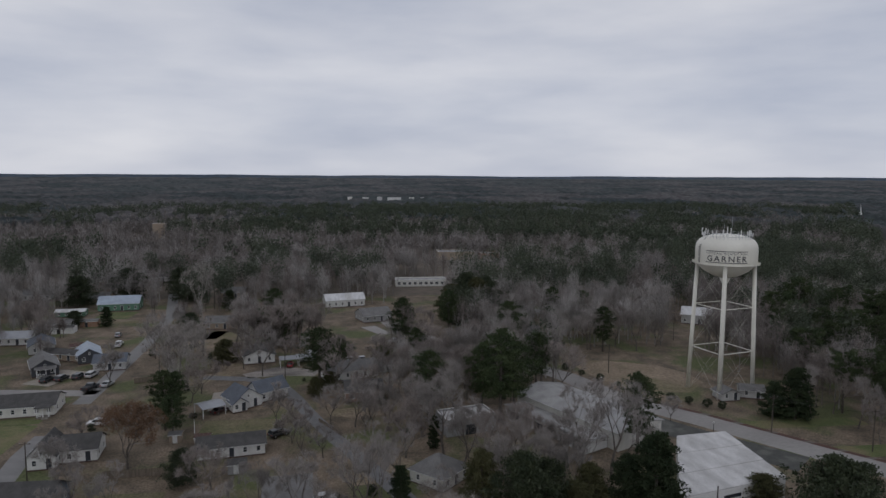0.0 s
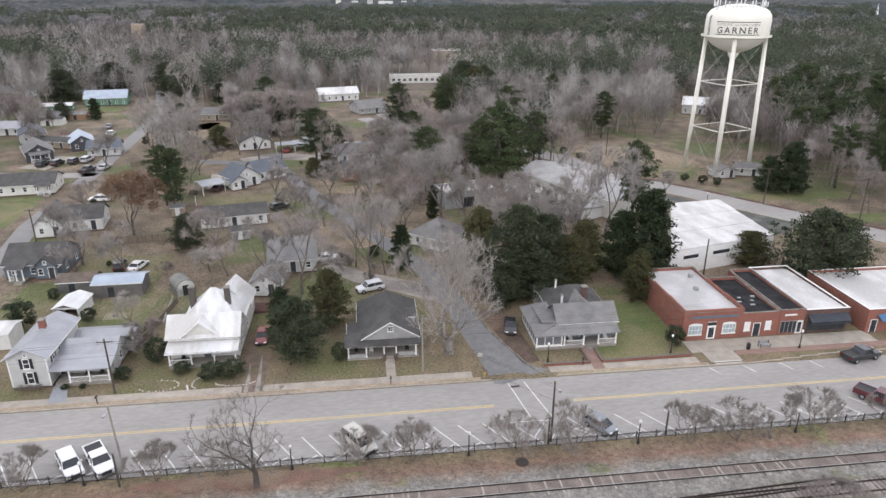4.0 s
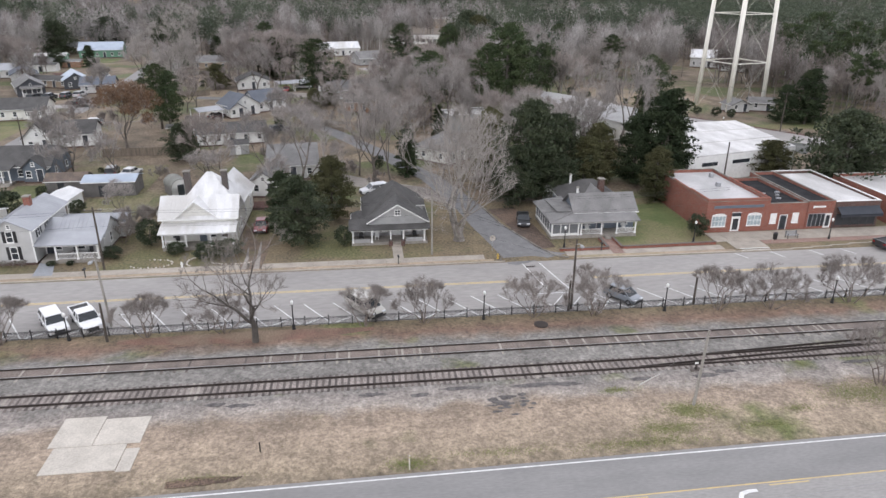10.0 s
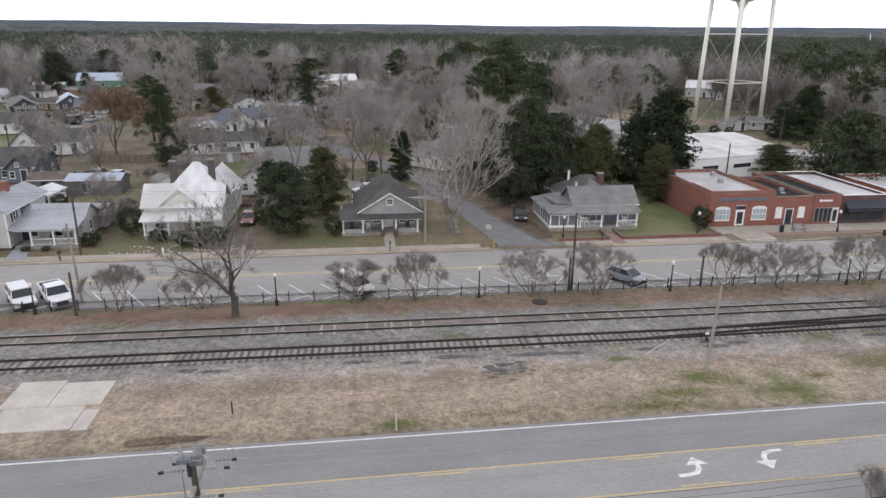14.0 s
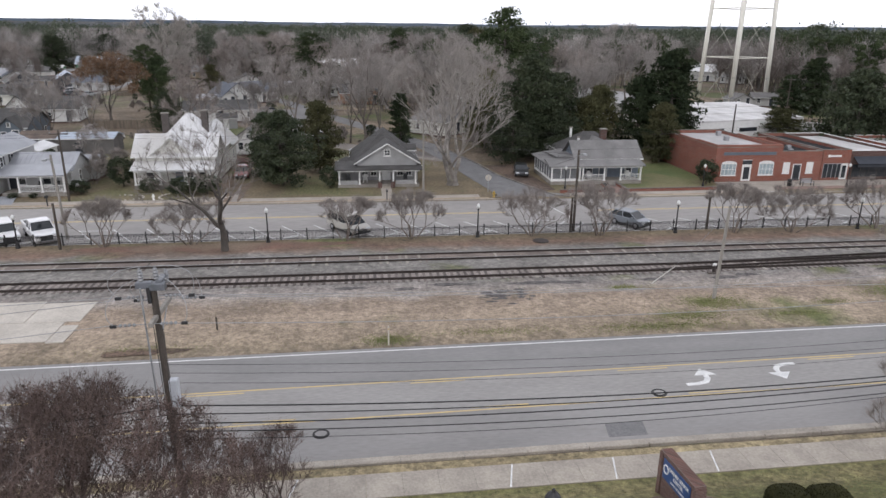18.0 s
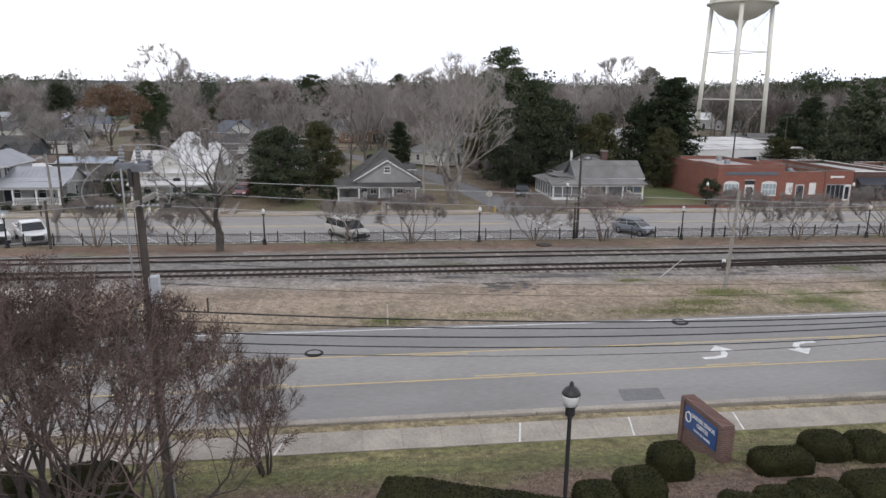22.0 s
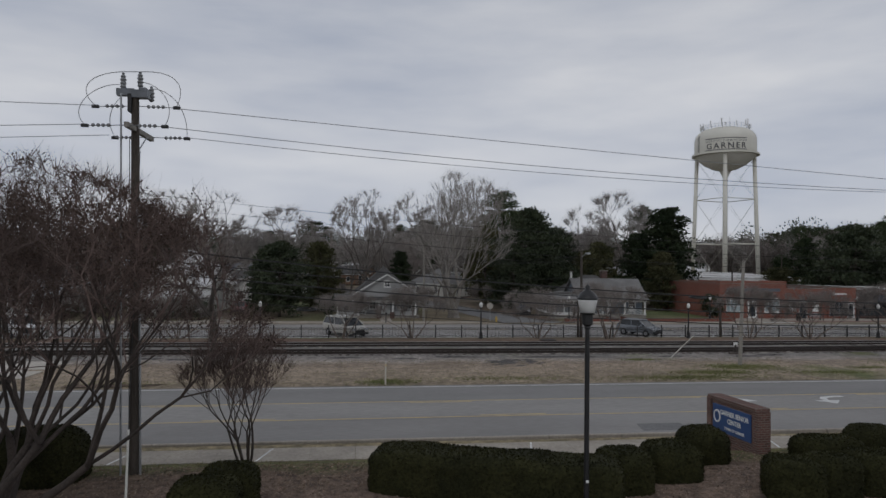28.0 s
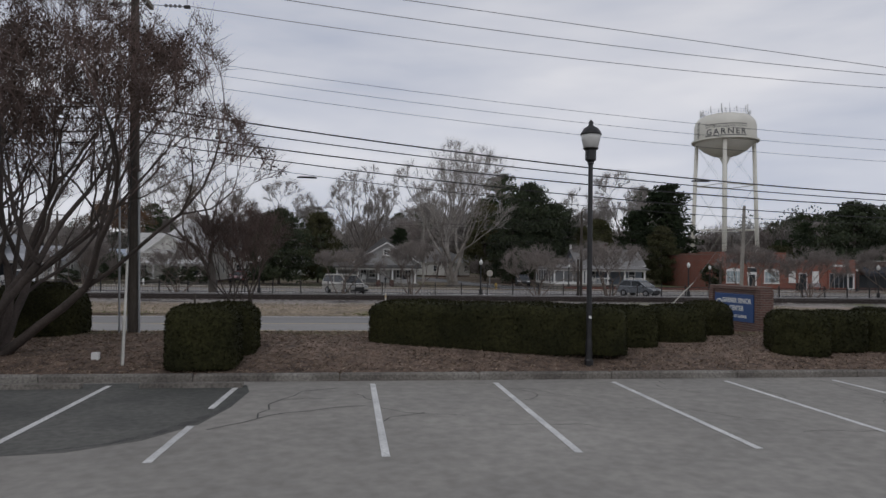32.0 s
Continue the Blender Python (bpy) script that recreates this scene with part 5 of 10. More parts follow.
# white house with a steep metal roof
h2 = thing("house", pose(-28.2, 84.4, 0), "white painted house with steep white metal roof", "house")
block(h2, -0.6, 2.0, 9.4, 5.0, 4.0, 2.05, "x", CREAM, MROOF, seams=0.5, over=0.42)
gable_front(h2, 3.8, 1.95, 4.9, 4.0, 2.0, 2.8, CREAM, MROOF, over=0.3)
block(h2, 0.6, 7.0, 8.2, 5.2, 4.0, 1.2, "y", CREAM, MROOF, roof="hip", over=0.3)
block(h2, 0.8, 5.2, 7.8, 7.0, 4.1, 3.95, "x", CREAM, MROOF, roof="hip", seams=0.5, over=0.3, base=False)
block(h2, 3.9, 12.2, 4.9, 5.0, 3.8, 2.5, "y", CREAM, MROOF, seams=0.5)
porch(h2, -0.4, 8.7, 0.0, 2.0, 0.5, 2.45, 3.15, (-0.3, 2.6, 5.7, 8.55), MROOF, rails=((-0.2, 2.5),), steps=4.5)
for x in (-0.6, 8.68):
    part("corner_board", Mesh().box(x - 0.02, 1.97, 0.3, x + 0.14, 2.08, 3.9), TRIM, h2)
for u in (1.5, 6.3, 7.8):
    window(h2, "F", u, 0.95, 0.9, 1.5, 9.4, 5.0, (-0.6, 2.0, 0))
door(h2, "F", 5.0, 9.4, 5.0, (-0.6, 2.0, 0), BLUES)
for u in (1.6, 3.6):
    window(h2, "R", u, 1.1, 0.85, 1.5, 9.4, 5.0, (-0.6, 2.0, 0))
    window(h2, "L", u, 1.1, 0.85, 1.5, 9.4, 5.0, (-0.6, 2.0, 0))
window(h2, "R", 2.6, 1.1, 0.85, 1.5, 8.2, 5.2, (0.6, 7.0, 0))
window(h2, "R", 2.4, 1.1, 0.85, 1.4, 4.9, 5.0, (3.9, 12.2, 0))
chimney(h2, 1.4, 9.6, 4.2, 8.0, CHIM, 0.8)
chimney(h2, 6.85, 7.6, 4.8, 8.55, CHIM, 0.75)

# bungalow with dark hipped roof and broad front gable
h3 = thing("house", pose(-4.5, 83.6, 0), "grey bungalow with dark shingle roof and deep porch", "house")
block(h3, 2.05, 2.7, 8.3, 11.0, 2.35, 3.8, "y", GREYS, SHGD, roof="hip", over=0.45)
block(h3, 0.45, 2.7, 1.58, 4.4, 2.2, 0.55, "y", GREYS, SHGD, roof="hip", over=0.3)
gable_front(h3, 6.4, 1.1, 7.6, 3.0, 2.3, 6.2, GREYS, SHGD)
part("gable_base", Mesh().box(2.6, 1.12, 2.3, 10.2, 4.5, 3.02), GREYS, h3)
porch(h3, 0.2, 10.35, 0.1, 2.7, 0.35, 2.3, 2.85, (0.4, 2.9, 5.4, 7.1, 9.9), SHGD)
for u in (3.4, 4.5, 7.9, 9.0):
    window(h3, "F", u, 0.9, 0.85, 1.1, 10.15, 11.0, (0.2, 2.7, 0), bars=2)
window(h3, "F", 6.4, 3.75, 0.8, 0.8, 10, 10, (0, 1.08, 0), bars=2)
door(h3, "F", 6.1, 10.15, 11.0, (0.2, 2.7, 0), TRIM)
for u in (2, 5, 8):
    window(h3, "R", u, 0.95, 0.85, 1.1, 10.15, 11.0, (0.2, 2.7, 0), bars=2)
block(h3, 8.2, 5.6, 2.0, 2.6, 1.0, 0.5, "x", GREYS, SHGD, base=False, z0=2.75, over=0.25)
window(h3, "R", 1.3, 2.95, 0.8, 0.6, 2.0, 2.6, (8.2, 5.6, 0))
for px, qx in ((0.3, 2.7), (7.4, 9.7)):
    part("porch_wall", Mesh().bevbox(px, 0.15, 0.3, qx, 0.35, 0.85, 0.02), GREYS, h3)

for px in (5.15, 6.75):
    part("step_pier", Mesh().bevbox(px, -0.55, -0.2, px + 0.5, 0.08, 0.75, 0.03), BRICKD, h3)
part("step", Mesh().bevbox(5.65, -0.5, -0.2, 6.75, 0.08, 0.16), CONC, h3)


def porch_chair(x, y, z, rot, m, label):
    c = thing("porch_chair", pose(x, y, z, 0, 0, rot), label, "chair", "porch chairs")
    part("seat", Mesh().bevbox(-0.26, -0.25, 0.38, 0.26, 0.25, 0.44), m, c)
    part("backrest", Mesh().slab([(-0.25, 0.25, 0.42), (0.25, 0.25, 0.42), (0.25, 0.36, 1.0), (-0.25, 0.36, 1.0)], 0.04), m, c)
    for px in (-0.24, 0.2):
        for py in (-0.24, 0.2):
            part("leg", Mesh().box(px, py, 0, px + 0.04, py + 0.04, 0.39), m, c)
        part("armrest", Mesh().bevbox(px - 0.02, -0.22, 0.6, px + 0.06, 0.28, 0.64, 0.01), m, c)


for x, y, z, r, m, lb in ((-3.0, 85.0, 0.35, 10, BLACK, "dark porch chair on the bungalow porch"), (-0.9, 85.0, 0.35, -8, TRIM, "white porch chair on the bungalow porch"), (4.2, 85.0, 0.35, 0, BLACK, "dark porch chair on the bungalow porch"), (-38.8, 83.2, 0.45, 5, BLACK, "dark porch chair on the grey house porch"), (-37.0, 83.2, 0.45, -6, BLACK, "dark porch chair on the grey house porch"), (-26.9, 85.6, 0.5, 8, BLACK, "dark porch chair on the white house porch"), (28.3, 84.6, 0.45, 0, TRIM, "white porch chair behind a railing"), (33.6, 84.6, 0.45, 0, TRIM, "white porch chair behind a railing")):
    porch_chair(x, y, z, r, m, lb)
fl = thing("flag", pose(-35.2, 81.6, 2.0), "red and white flag hanging from a porch post", "flag")
part("flag_pole", Mesh().tube([(0, 0.05, 0.1), (0.3, -0.9, 0.75)], [0.02, 0.016], 6), TRIM, fl)
for k in range(5):
    cloth = Mesh()
    for j in range(4):
        a0, a1 = 0.12 * math.sin(j * 1.3), 0.12 * math.sin(j * 1.3 + 1.3)
        z0, z1 = 0.7 - 0.32 * j, 0.7 - 0.32 * (j + 1)
        x0, x1 = 0.29 - 0.04 * k, 0.29 - 0.04 * (k + 1)
        y0, y1 = -0.88 + 0.13 * k, -0.88 + 0.13 * (k + 1)
        cloth.face((x0 + a0, y0, z0 - 0.09 * k), (x1 + a0, y1, z0 - 0.09 * (k + 1)), (x1 + a1, y1, z1 - 0.09 * (k + 1)), (x0 + a1, y0, z1 - 0.09 * k))
    part("stripe", cloth, REDP if k % 2 == 0 else TRIM, fl)

# white house with a wrap-round porch
h4 = thing("house", pose(22.7, 83.3, 0), "blue-grey house with grey shingle roof and white railed porch", "house")
block(h4, 4.0, 2.4, 8.7, 4.8, 3.15, 1.75, "x", BLUEG, SHGG, over=0.4)
block(h4, 1.5, 2.4, 2.5, 7.0, 2.7, 0.4, "flat", BLUEG, SHGG, roof="flat", over=0.05)
block(h4, 4.1, 7.2, 8.4, 6.6, 2.9, 2.35, "x", BLUEG, SHGD, roof="hip", over=0.4)
block(h4, 6.9, 5.6, 3.4, 5.4, 3.4, 1.45, "y", BLUEG, SHGG, over=0.3, base=False)
porch(h4, 0.1, 12.2, 0.0, 2.4, 0.45, 2.45, 3.0, (0.2, 3.9, 4.3, 7.2, 9.4, 12.05), SHGG, rails=((4.4, 7.1), (9.5, 11.95)), steps=8.3)
part("porch_floor", Mesh().bevbox(0.1, 2.4, -0.2, 1.5, 8.6, 0.45), CONCD, h4)
part("porch_roof", Mesh().slab([(-0.25, -0.35, 2.46), (4.0, 2.35, 3.16), (4.0, 9.4, 3.16), (-0.25, 9.4, 2.46)], 0.1), SHGG, h4)
scr = part("screen_frame", Mesh().box(0.12, 0.1, 0.45, 0.2, 8.5, 0.75).box(0.12, 0.1, 2.15, 0.2, 8.5, 2.35), TRIM, h4)
for k in range(8):
    part("screen_post", Mesh().box(0.1, 0.05 + 1.2 * k, 0.45, 0.22, 0.17 + 1.2 * k, 2.3), TRIM, h4)
part("screen", Mesh().box(0.15, 0.15, 0.75, 0.17, 8.4, 2.15), SCREEN, h4)
part("screen", Mesh().box(0.3, 0.1, 0.75, 3.8, 0.12, 2.15), SCREEN, h4)
for px in (1.4, 2.6):
    part("screen_post", Mesh().box(px - 0.05, 0.04, 0.45, px + 0.05, 0.16, 2.3), TRIM, h4)
part("screen_skirt", Mesh().box(0.22, 0.05, 0.45, 3.9, 0.15, 0.78), TRIM, h4)
for u in (2.2, 4.4, 9.8):
    window(h4, "F", u, 0.95, 0.95, 1.35, 11.2, 4.8, (1.5, 2.4, 0))
window(h4, "R", 2.4, 1.0, 0.9, 1.3, 11.2, 4.8, (1.5, 2.4, 0))
window(h4, "R", 3.0, 1.0, 0.9, 1.3, 8.4, 6.6, (4.1, 7.2, 0))
door(h4, "F", 6.3, 11.2, 4.8, (1.5, 2.4, 0), BLUES)
chimney(h4, 9.6, 8.3, 3.5, 5.9, BRICKD, 0.8)
chimney(h4, 5.9, 7.6, 3.3, 4.9, TRIM, 0.26)
chimney(h4, 6.0, 11.6, 4.0, 5.7, TRIM, 0.26)



# brick shops
def flat_block(parent, x0, y0, x1, y1, H, wm, rm, cap=None, sides=0.25, z0=-0.2):
    """Walls with a raised parapet, a coping and a roof sheet inside it."""
    t = sides
    for nm, bx in (("front_wall", (x0, y0, x1, y0 + t)), ("back_wall", (x0, y1 - t, x1, y1)), ("side_wall", (x0, y0 + t, x0 + t, y1 - t)), ("side_wall", (x1 - t, y0 + t, x1, y1 - t))):
        part(nm, Mesh().box(bx[0], bx[1], z0, bx[2], bx[3], H), wm, parent)
    part("roof_sheet", Mesh().slab([(x0 + t, y0 + t, H - 0.3), (x1 - t, y0 + t, H - 0.3), (x1 - t, y1 - t, H - 0.45), (x0 + t, y1 - t, H - 0.45)], 0.2), rm, parent)
    if cap:
        for bx in ((x0 - 0.04, y0 - 0.04, x1 + 0.04, y0 + t + 0.03), (x0 - 0.04, y1 - t - 0.03, x1 + 0.04, y1 + 0.04), (x0 - 0.04, y0 + t + 0.03, x0 + t + 0.03, y1 - t - 0.03), (x1 - t - 0.03, y0 + t + 0.03, x1 + 0.04, y1 - t - 0.03)):
            part("coping", Mesh().bevbox(bx[0], bx[1], H, bx[2], bx[3], H + 0.06), cap, parent)


b1 = thing("shop_building", pose(45.0, 83.5, 0), "red brick corner shop with white roof and arched windows", "shop")
flat_block(b1, 0, 0, 9.3, 16.6, 4.55, BRICK, PGROOF, KERBD)
for u in (1.95, 7.25):
    w_ = window(b1, "F", u, 0.85, 2.1, 1.6, 9.3, 16, bars=4, arched=True)
    # sheet before the panes, coloured as their pale reflection
    part("blind", Mesh().box(-0.94, -0.03, 0.1, 0.94, -0.023, 1.5), GLASSREFL, w_)
door(b1, "F", 4.5, 9.3, 16, (0, 0, 0), TRIM, w=1.1, h=2.1, z=0.06, glass=True)
part("transom", Mesh().box(3.85, -0.04, 2.3, 5.15, 0.01, 2.85), GLASSD, b1)
part("transom_frame", Mesh().box(3.8, -0.05, 2.24, 5.2, -0.005, 2.3).box(3.8, -0.05, 2.85, 5.2, -0.005, 2.92), TRIM, b1)
part("sign_band", Mesh().bevbox(1.0, -0.07, 3.55, 8.4, 0.0, 3.95), BLUES, b1, "plain dark blue sign band")
part("parapet_step", Mesh().bevbox(0.0, 0.0, 4.61, 9.3, 0.28, 4.9, 0.02), BRICK, b1)
for x in (0.0, 9.02):
    part("parapet_step", Mesh().bevbox(x, 0.28, 4.61, x + 0.28, 5.6, 4.9, 0.02), BRICK, b1)
    part("parapet_step", Mesh().bevbox(x, 5.6, 4.61, x + 0.28, 11.2, 4.76, 0.02), BRICK, b1)
for x, y in ((5.5, 8.0), (7.0, 13)):
    part("roof_vent", Mesh().bevbox(x, y, 4.1, x + 0.6, y + 0.6, 4.8), GALV, b1)
b2 = thing("shop_building", pose(54.35, 83.6, 0), "low red brick shop with black roof", "shop")
flat_block(b2, 0, 0, 5.85, 13.0, 3.95, BRICK, BMEM, KERBD)
for u in (0.85, 4.2):
    w_ = window(b2, "F", u, 1.0, 0.95, 1.5, 5.8, 13, bars=3)
    part("blind", Mesh().box(-0.38, -0.03, 0.1, 0.38, -0.022, 1.4), TRIM, w_)
door(b2, "F", 2.4, 5.8, 13, (0, 0, 0), AWN, w=1.0, h=2.1, z=0.06, glass=True)
for k in range(6):
    x, y = 0.8 + 0.7 * k, 3 + 1.3 * (k % 3)
    part("roof_debris", Mesh().bevbox(x, y, 3.52, x + 0.5 + 0.2 * (k % 2), y + 0.35, 3.6 + 0.05 * k), GALV, b2)
b3 = thing("shop_building", pose(60.25, 83.55, 0), "brick storefront with glass front and white roof", "shop")
flat_block(b3, 0, 0, 4.1, 15.6, 4.1, BRICK, BMEM, KERBD)
part("shopfront_glass", Mesh().box(0.3, -0.03, 0.35, 2.9, 0.01, 2.2), GLASSD, b3)
for k in range(5):
    part("mullion", Mesh().box(0.26 + 0.66 * k, -0.06, 0.3, 0.32 + 0.66 * k, 0.0, 2.25), GALV, b3)
part("mullion", Mesh().box(0.26, -0.06, 2.2, 2.96, 0.0, 2.28), GALV, b3)
door(b3, "F", 3.35, 4.1, 15, (0, 0, 0), TRIM, w=0.85, h=2.1, z=0.06, glass=True)
part("sign_letters", Mesh().box(1.1, -0.05, 3.15, 2.7, 0.0, 3.4).box(0.75, -0.05, 3.1, 1.05, 0.0, 3.45), TRIM, b3, "white sign lettering as plain bars")
b4 = thing("shop_building", pose(64.4, 83.5, 0), "brick shop with dark canopy and white roof", "shop")
flat_block(b4, 0, 0, 7.0, 16.4, 3.95, BRICKD, WROOF, TRIM)
part("awning", Mesh().slab([(0.3, -1.2, 2.35), (6.8, -1.2, 2.35), (6.8, -0.02, 3.2), (0.3, -0.02, 3.2)], 0.08).box(0.3, -1.2, 1.95, 6.8, -1.12, 2.35), AWN, b4)
part("shopfront_glass", Mesh().box(0.4, -0.03, 0.4, 6.6, 0.01, 2.1), GLASSD, b4)
for k in range(6):
    part("mullion", Mesh().box(0.36 + 1.24 * k, -0.06, 0.1, 0.42 + 1.24 * k, 0.0, 2.15), PLATE, b4)
b5 = thing("shop_building", pose(73.9, 82.6, 0), "brick building with blue awning and white roof", "shop")
flat_block(b5, 0, 0, 18, 15, 3.9, BRICK, WROOF, TRIM)
part("awning", Mesh().slab([(1.6, -1.1, 2.4), (4.6, -1.1, 2.4), (4.6, -0.02, 3.0), (1.6, -0.02, 3.0)], 0.08), AWNB, b5)
door(b5, "F", 1.2, 18, 15, (0, 0, 0), AWN, z=0.06, glass=True)
for u in (4.8, 8.5, 12.5):
    window(b5, "F", u, 0.9, 1.6, 1.6, 18, 15, bars=3)

# white flat-roofed hall, its neighbours
wh = thing("hall", pose(0, 0, 0), "large white painted hall with pale sloping roof", "hall")
poly = [(53.2, 106.2), (76.6, 112.3), (76.2, 133), (64.6, 131.6)]
part("wall", Mesh().prism(poly, -0.3, 4.7), TRIM, wh)
for k in range(3):
    f0, f1 = k / 3, (k + 1) / 3
    A = [Vector((*p, 0)) for p in poly]
    q = [A[0].lerp(A[3], f0), A[1].lerp(A[2], f0), A[1].lerp(A[2], f1), A[0].lerp(A[3], f1)]
    part("roof", Mesh().slab([(v.x, v.y, 4.95 + 0.35 * (f0 if i < 2 else f1) + 0.12 * k) for i, v in enumerate(q)], 0.22), WROOF, wh)
for a, b in ((0.12, 0.26), (0.4, 0.56)):
    A, B = Vector((53.2, 106.2, 0)), Vector((76.6, 112.3, 0))
    p, q = A.lerp(B, a) + Vector((0.02, -0.06, 0)), A.lerp(B, b) + Vector((0.02, -0.06, 0))
    part("strip_window", Mesh().slab([(p.x, p.y, 3.6), (q.x, q.y, 3.6), (q.x, q.y + 0.1, 3.6), (p.x, p.y + 0.1, 3.6)], 0.65), GLASSD, wh)
bg = thing("hall", pose(38.0, 165.0, 0.7, 0, 0, -62), "large hall with grey metal roof", "hall")
block(bg, 0, 0, 33, 14.5, 4.2, 1.4, "x", CREAM, GMROOF, base=False, over=0.5)
block(bg, 3, -6.5, 27, 6.4, 2.4, 0.7, "flat", TRIM, GMROOF, roof="flat", base=False)
for k in range(6):
    part("bay_door", Mesh().box(5 + 4.2 * k, -6.56, 0.1, 8 + 4.2 * k, -6.48, 2.1), GLASSD, bg)
gs = thing("shed_building", pose(17.6, 147.2, 0.6, 0, 0, 15), "grey block building with white flat roof", "shed")
flat_block(gs, 0, 0, 12.4, 7.4, 4.2, GREYS, WROOF, TRIM)
part("roller_door", Mesh().box(4.6, -0.04, 0, 7.2, 0.0, 2.6), GLASSD, gs)


# plain houses of the neighbourhood
def cottage(x, y, rot, W, D, H, rise, ridge, wm, rm, label, roof="gable", pch=None, ch=None, seams=0.0, wz=1.0):
    """A small house: walls, roof, door and windows on every side, an optional porch and chimney."""
    h = thing("house", pose(x, y, gz(y), 0, 0, rot), label, "house", "houses of the neighbourhood")
    block(h, 0, 0, W, D, H, rise, ridge, wm, rm, roof=roof, seams=seams)
    n = max(2, int(W / 2.6))
    for k in range(n):
        u = W * (k + 0.5) / n
        if k == n // 2 and not pch:
            door(h, "F", u, W, D, (0, 0, 0), AWN)
        else:
            window(h, "F", u, wz, 0.9, 1.2, W, D)
    n = max(1, int(D / 3.5))
    for k in range(n):
        u = D * (k + 0.5) / n
        window(h, "R", u, wz, 0.85, 1.15, W, D)
        window(h, "L", u, wz, 0.85, 1.15, W, D)
    if roof == "gable" and ridge == "y" and rise > 1.4:
        window(h, "F", W / 2, H + 0.15, 0.6, 0.7, W, D)
    if pch:
        a, b, dp = pch
        porch(h, a, b, -dp, 0, 0.35, H - 0.15, H + 0.25, (a + 0.15, (a + b) / 2, b - 0.15), rm, rails=((a + 0.2, (a + b) / 2 - 0.4),), steps=b - 0.9)
    if ch:
        chimney(h, *ch, BRICKD)
    return h


cottage(-64.8, 118.2, 0, 9.6, 9, 2.9, 2.4, "x", BLUES, SHGD, "slate blue house with dark roof and white porch", pch=(1.2, 3.8, 1.6))
cottage(-59.3, 117.4, 0, 3.6, 3, 2.8, 1.6, "y", BLUES, SHGD, "slate blue gabled wing with white trim")
cottage(-68.0, 138.3, 8, 5.2, 9, 3.0, 2.6, "y", WHITES, SHGD, "white gabled house with dark shingle roof")
cottage(-63.0, 141.2, 8, 7.0, 7.5, 2.9, 2.0, "x", WHITES, SHGD, "white house wing with dark shingle roof")
cottage(-89.5, 168.6, 8, 13, 9, 2.8, 1.9, "x", CREAM, SHGD, "long cream house with dark shingle roof", pch=(9.3, 12.2, 1.4))
cottage(-35.4, 139.6, 11, 13.6, 6.2, 2.7, 1.5, "x", WHITES, SHGD, "long low white house with dark shingle roof")
cottage(-33.2, 168.4, 38, 7.5, 6.8, 2.9, 2.4, "y", WHITES, SHGB, "white gabled house with blue-grey roof")
cottage(-28.2, 174.2, 38, 8.5, 6.2, 2.9, 2.3, "x", WHITES, SHGB, "white house wing with blue-grey roof")
cottage(-33.4, 167.2, 30, 3.6, 4, 2.5, 1.3, "y", WHITES, SHGB, "small white gabled outbuilding")
cottage(-38.5, 211.2, 12, 9.4, 8.6, 2.8, 2.0, "y", WHITES, SHGD, "white gabled house with dark shingle roof")
cottage(-5.9, 172.6, 6, 9.6, 8, 2.9, 2.0, "x", BRICKT, SHGD, "tan brick cottage with dark shingle roof")
cottage(-0.8, 171.4, 6, 4.4, 3, 2.9, 1.8, "y", BRICKT, SHGD, "tan brick gabled wing")
cottage(-12.2, 190.4, 16, 15.6, 8, 2.9, 2.0, "x", WHITES, SHGG, "long white house with grey shingle roof")
cottage(13.8, 121.2, 47, 8.2, 8.2, 2.8, 2.7, "x", CREAM, SHGG, "cream house with grey hipped roof", roof="hip")
cottage(-18.4, 114.8, 5, 8.2, 11, 2.8, 2.4, "x", LGREY, SHGG, "pale grey house with a broad grey shingle roof")
solid("deck", Mesh().bevbox(-20.6, 100.2, 0, -16.6, 103.4, 0.35, 0.03), BRICKD, "low red deck beside a small shed", "deck")
cottage(-20.6, 106.2, -6, 4.6, 6.2, 2.6, 1.7, "y", WHITES, SHGG, "small white gabled outbuilding with grey shingle roof")
cottage(-18.3, 300.5, 14, 17.5, 9, 3.4, 2.2, "x", WHITES, MROOF, "white house with white metal roof", seams=0.7)
cottage(-1.5, 268, 20, 12, 11, 2.8, 2.2, "x", GREYS, SHGG, "grey house with grey shingle roof")
cottage(-115.5, 301, 8, 16.5, 10, 3.4, 2.6, "x", GREENS, BMROOF, "green house with pale metal roof", seams=0.7)
cottage(-128, 290, 6, 11, 5, 2.4, 0.7, "x", GREENS, MROOF, "low green outbuilding with white roof")
cottage(-121, 266, 0, 8.5, 7, 2.6, 1.2, "x", WHITES, SHGG, "low white house with grey roof")
cottage(-127, 243, 0, 11, 7, 2.8, 1.7, "x", WHITES, GROOF, "white house with grey metal roof")
cottage(-110, 229, 25, 7.5, 11, 2.9, 1.9, "y", LGREY, SHGB, "pale grey house with blue-grey roof")
cottage(-97, 203, 28, 7, 12, 2.9, 2.2, "y", DARKS, SHGG, "dark sided house with grey shingle roof", pch=(1, 6, 1.8))
cottage(-89.5, 216, 24, 6.5, 11, 2.9, 2.0, "y", DARKS, BMROOF, "dark sided house with pale metal roof")
cottage(-82, 208, 10, 9, 7, 2.7, 1.8, "x", LGREY, SHGB, "pale house with blue-grey roof")
cottage(-104, 224, -20, 18, 5, 2.4, 1.0, "x", TANS, SHGD, "long low shed with dark roof")
cottage(-130, 320, 0, 12, 9, 2.8, 2.0, "x", TANS, SHGG, "tan house with grey shingle roof")
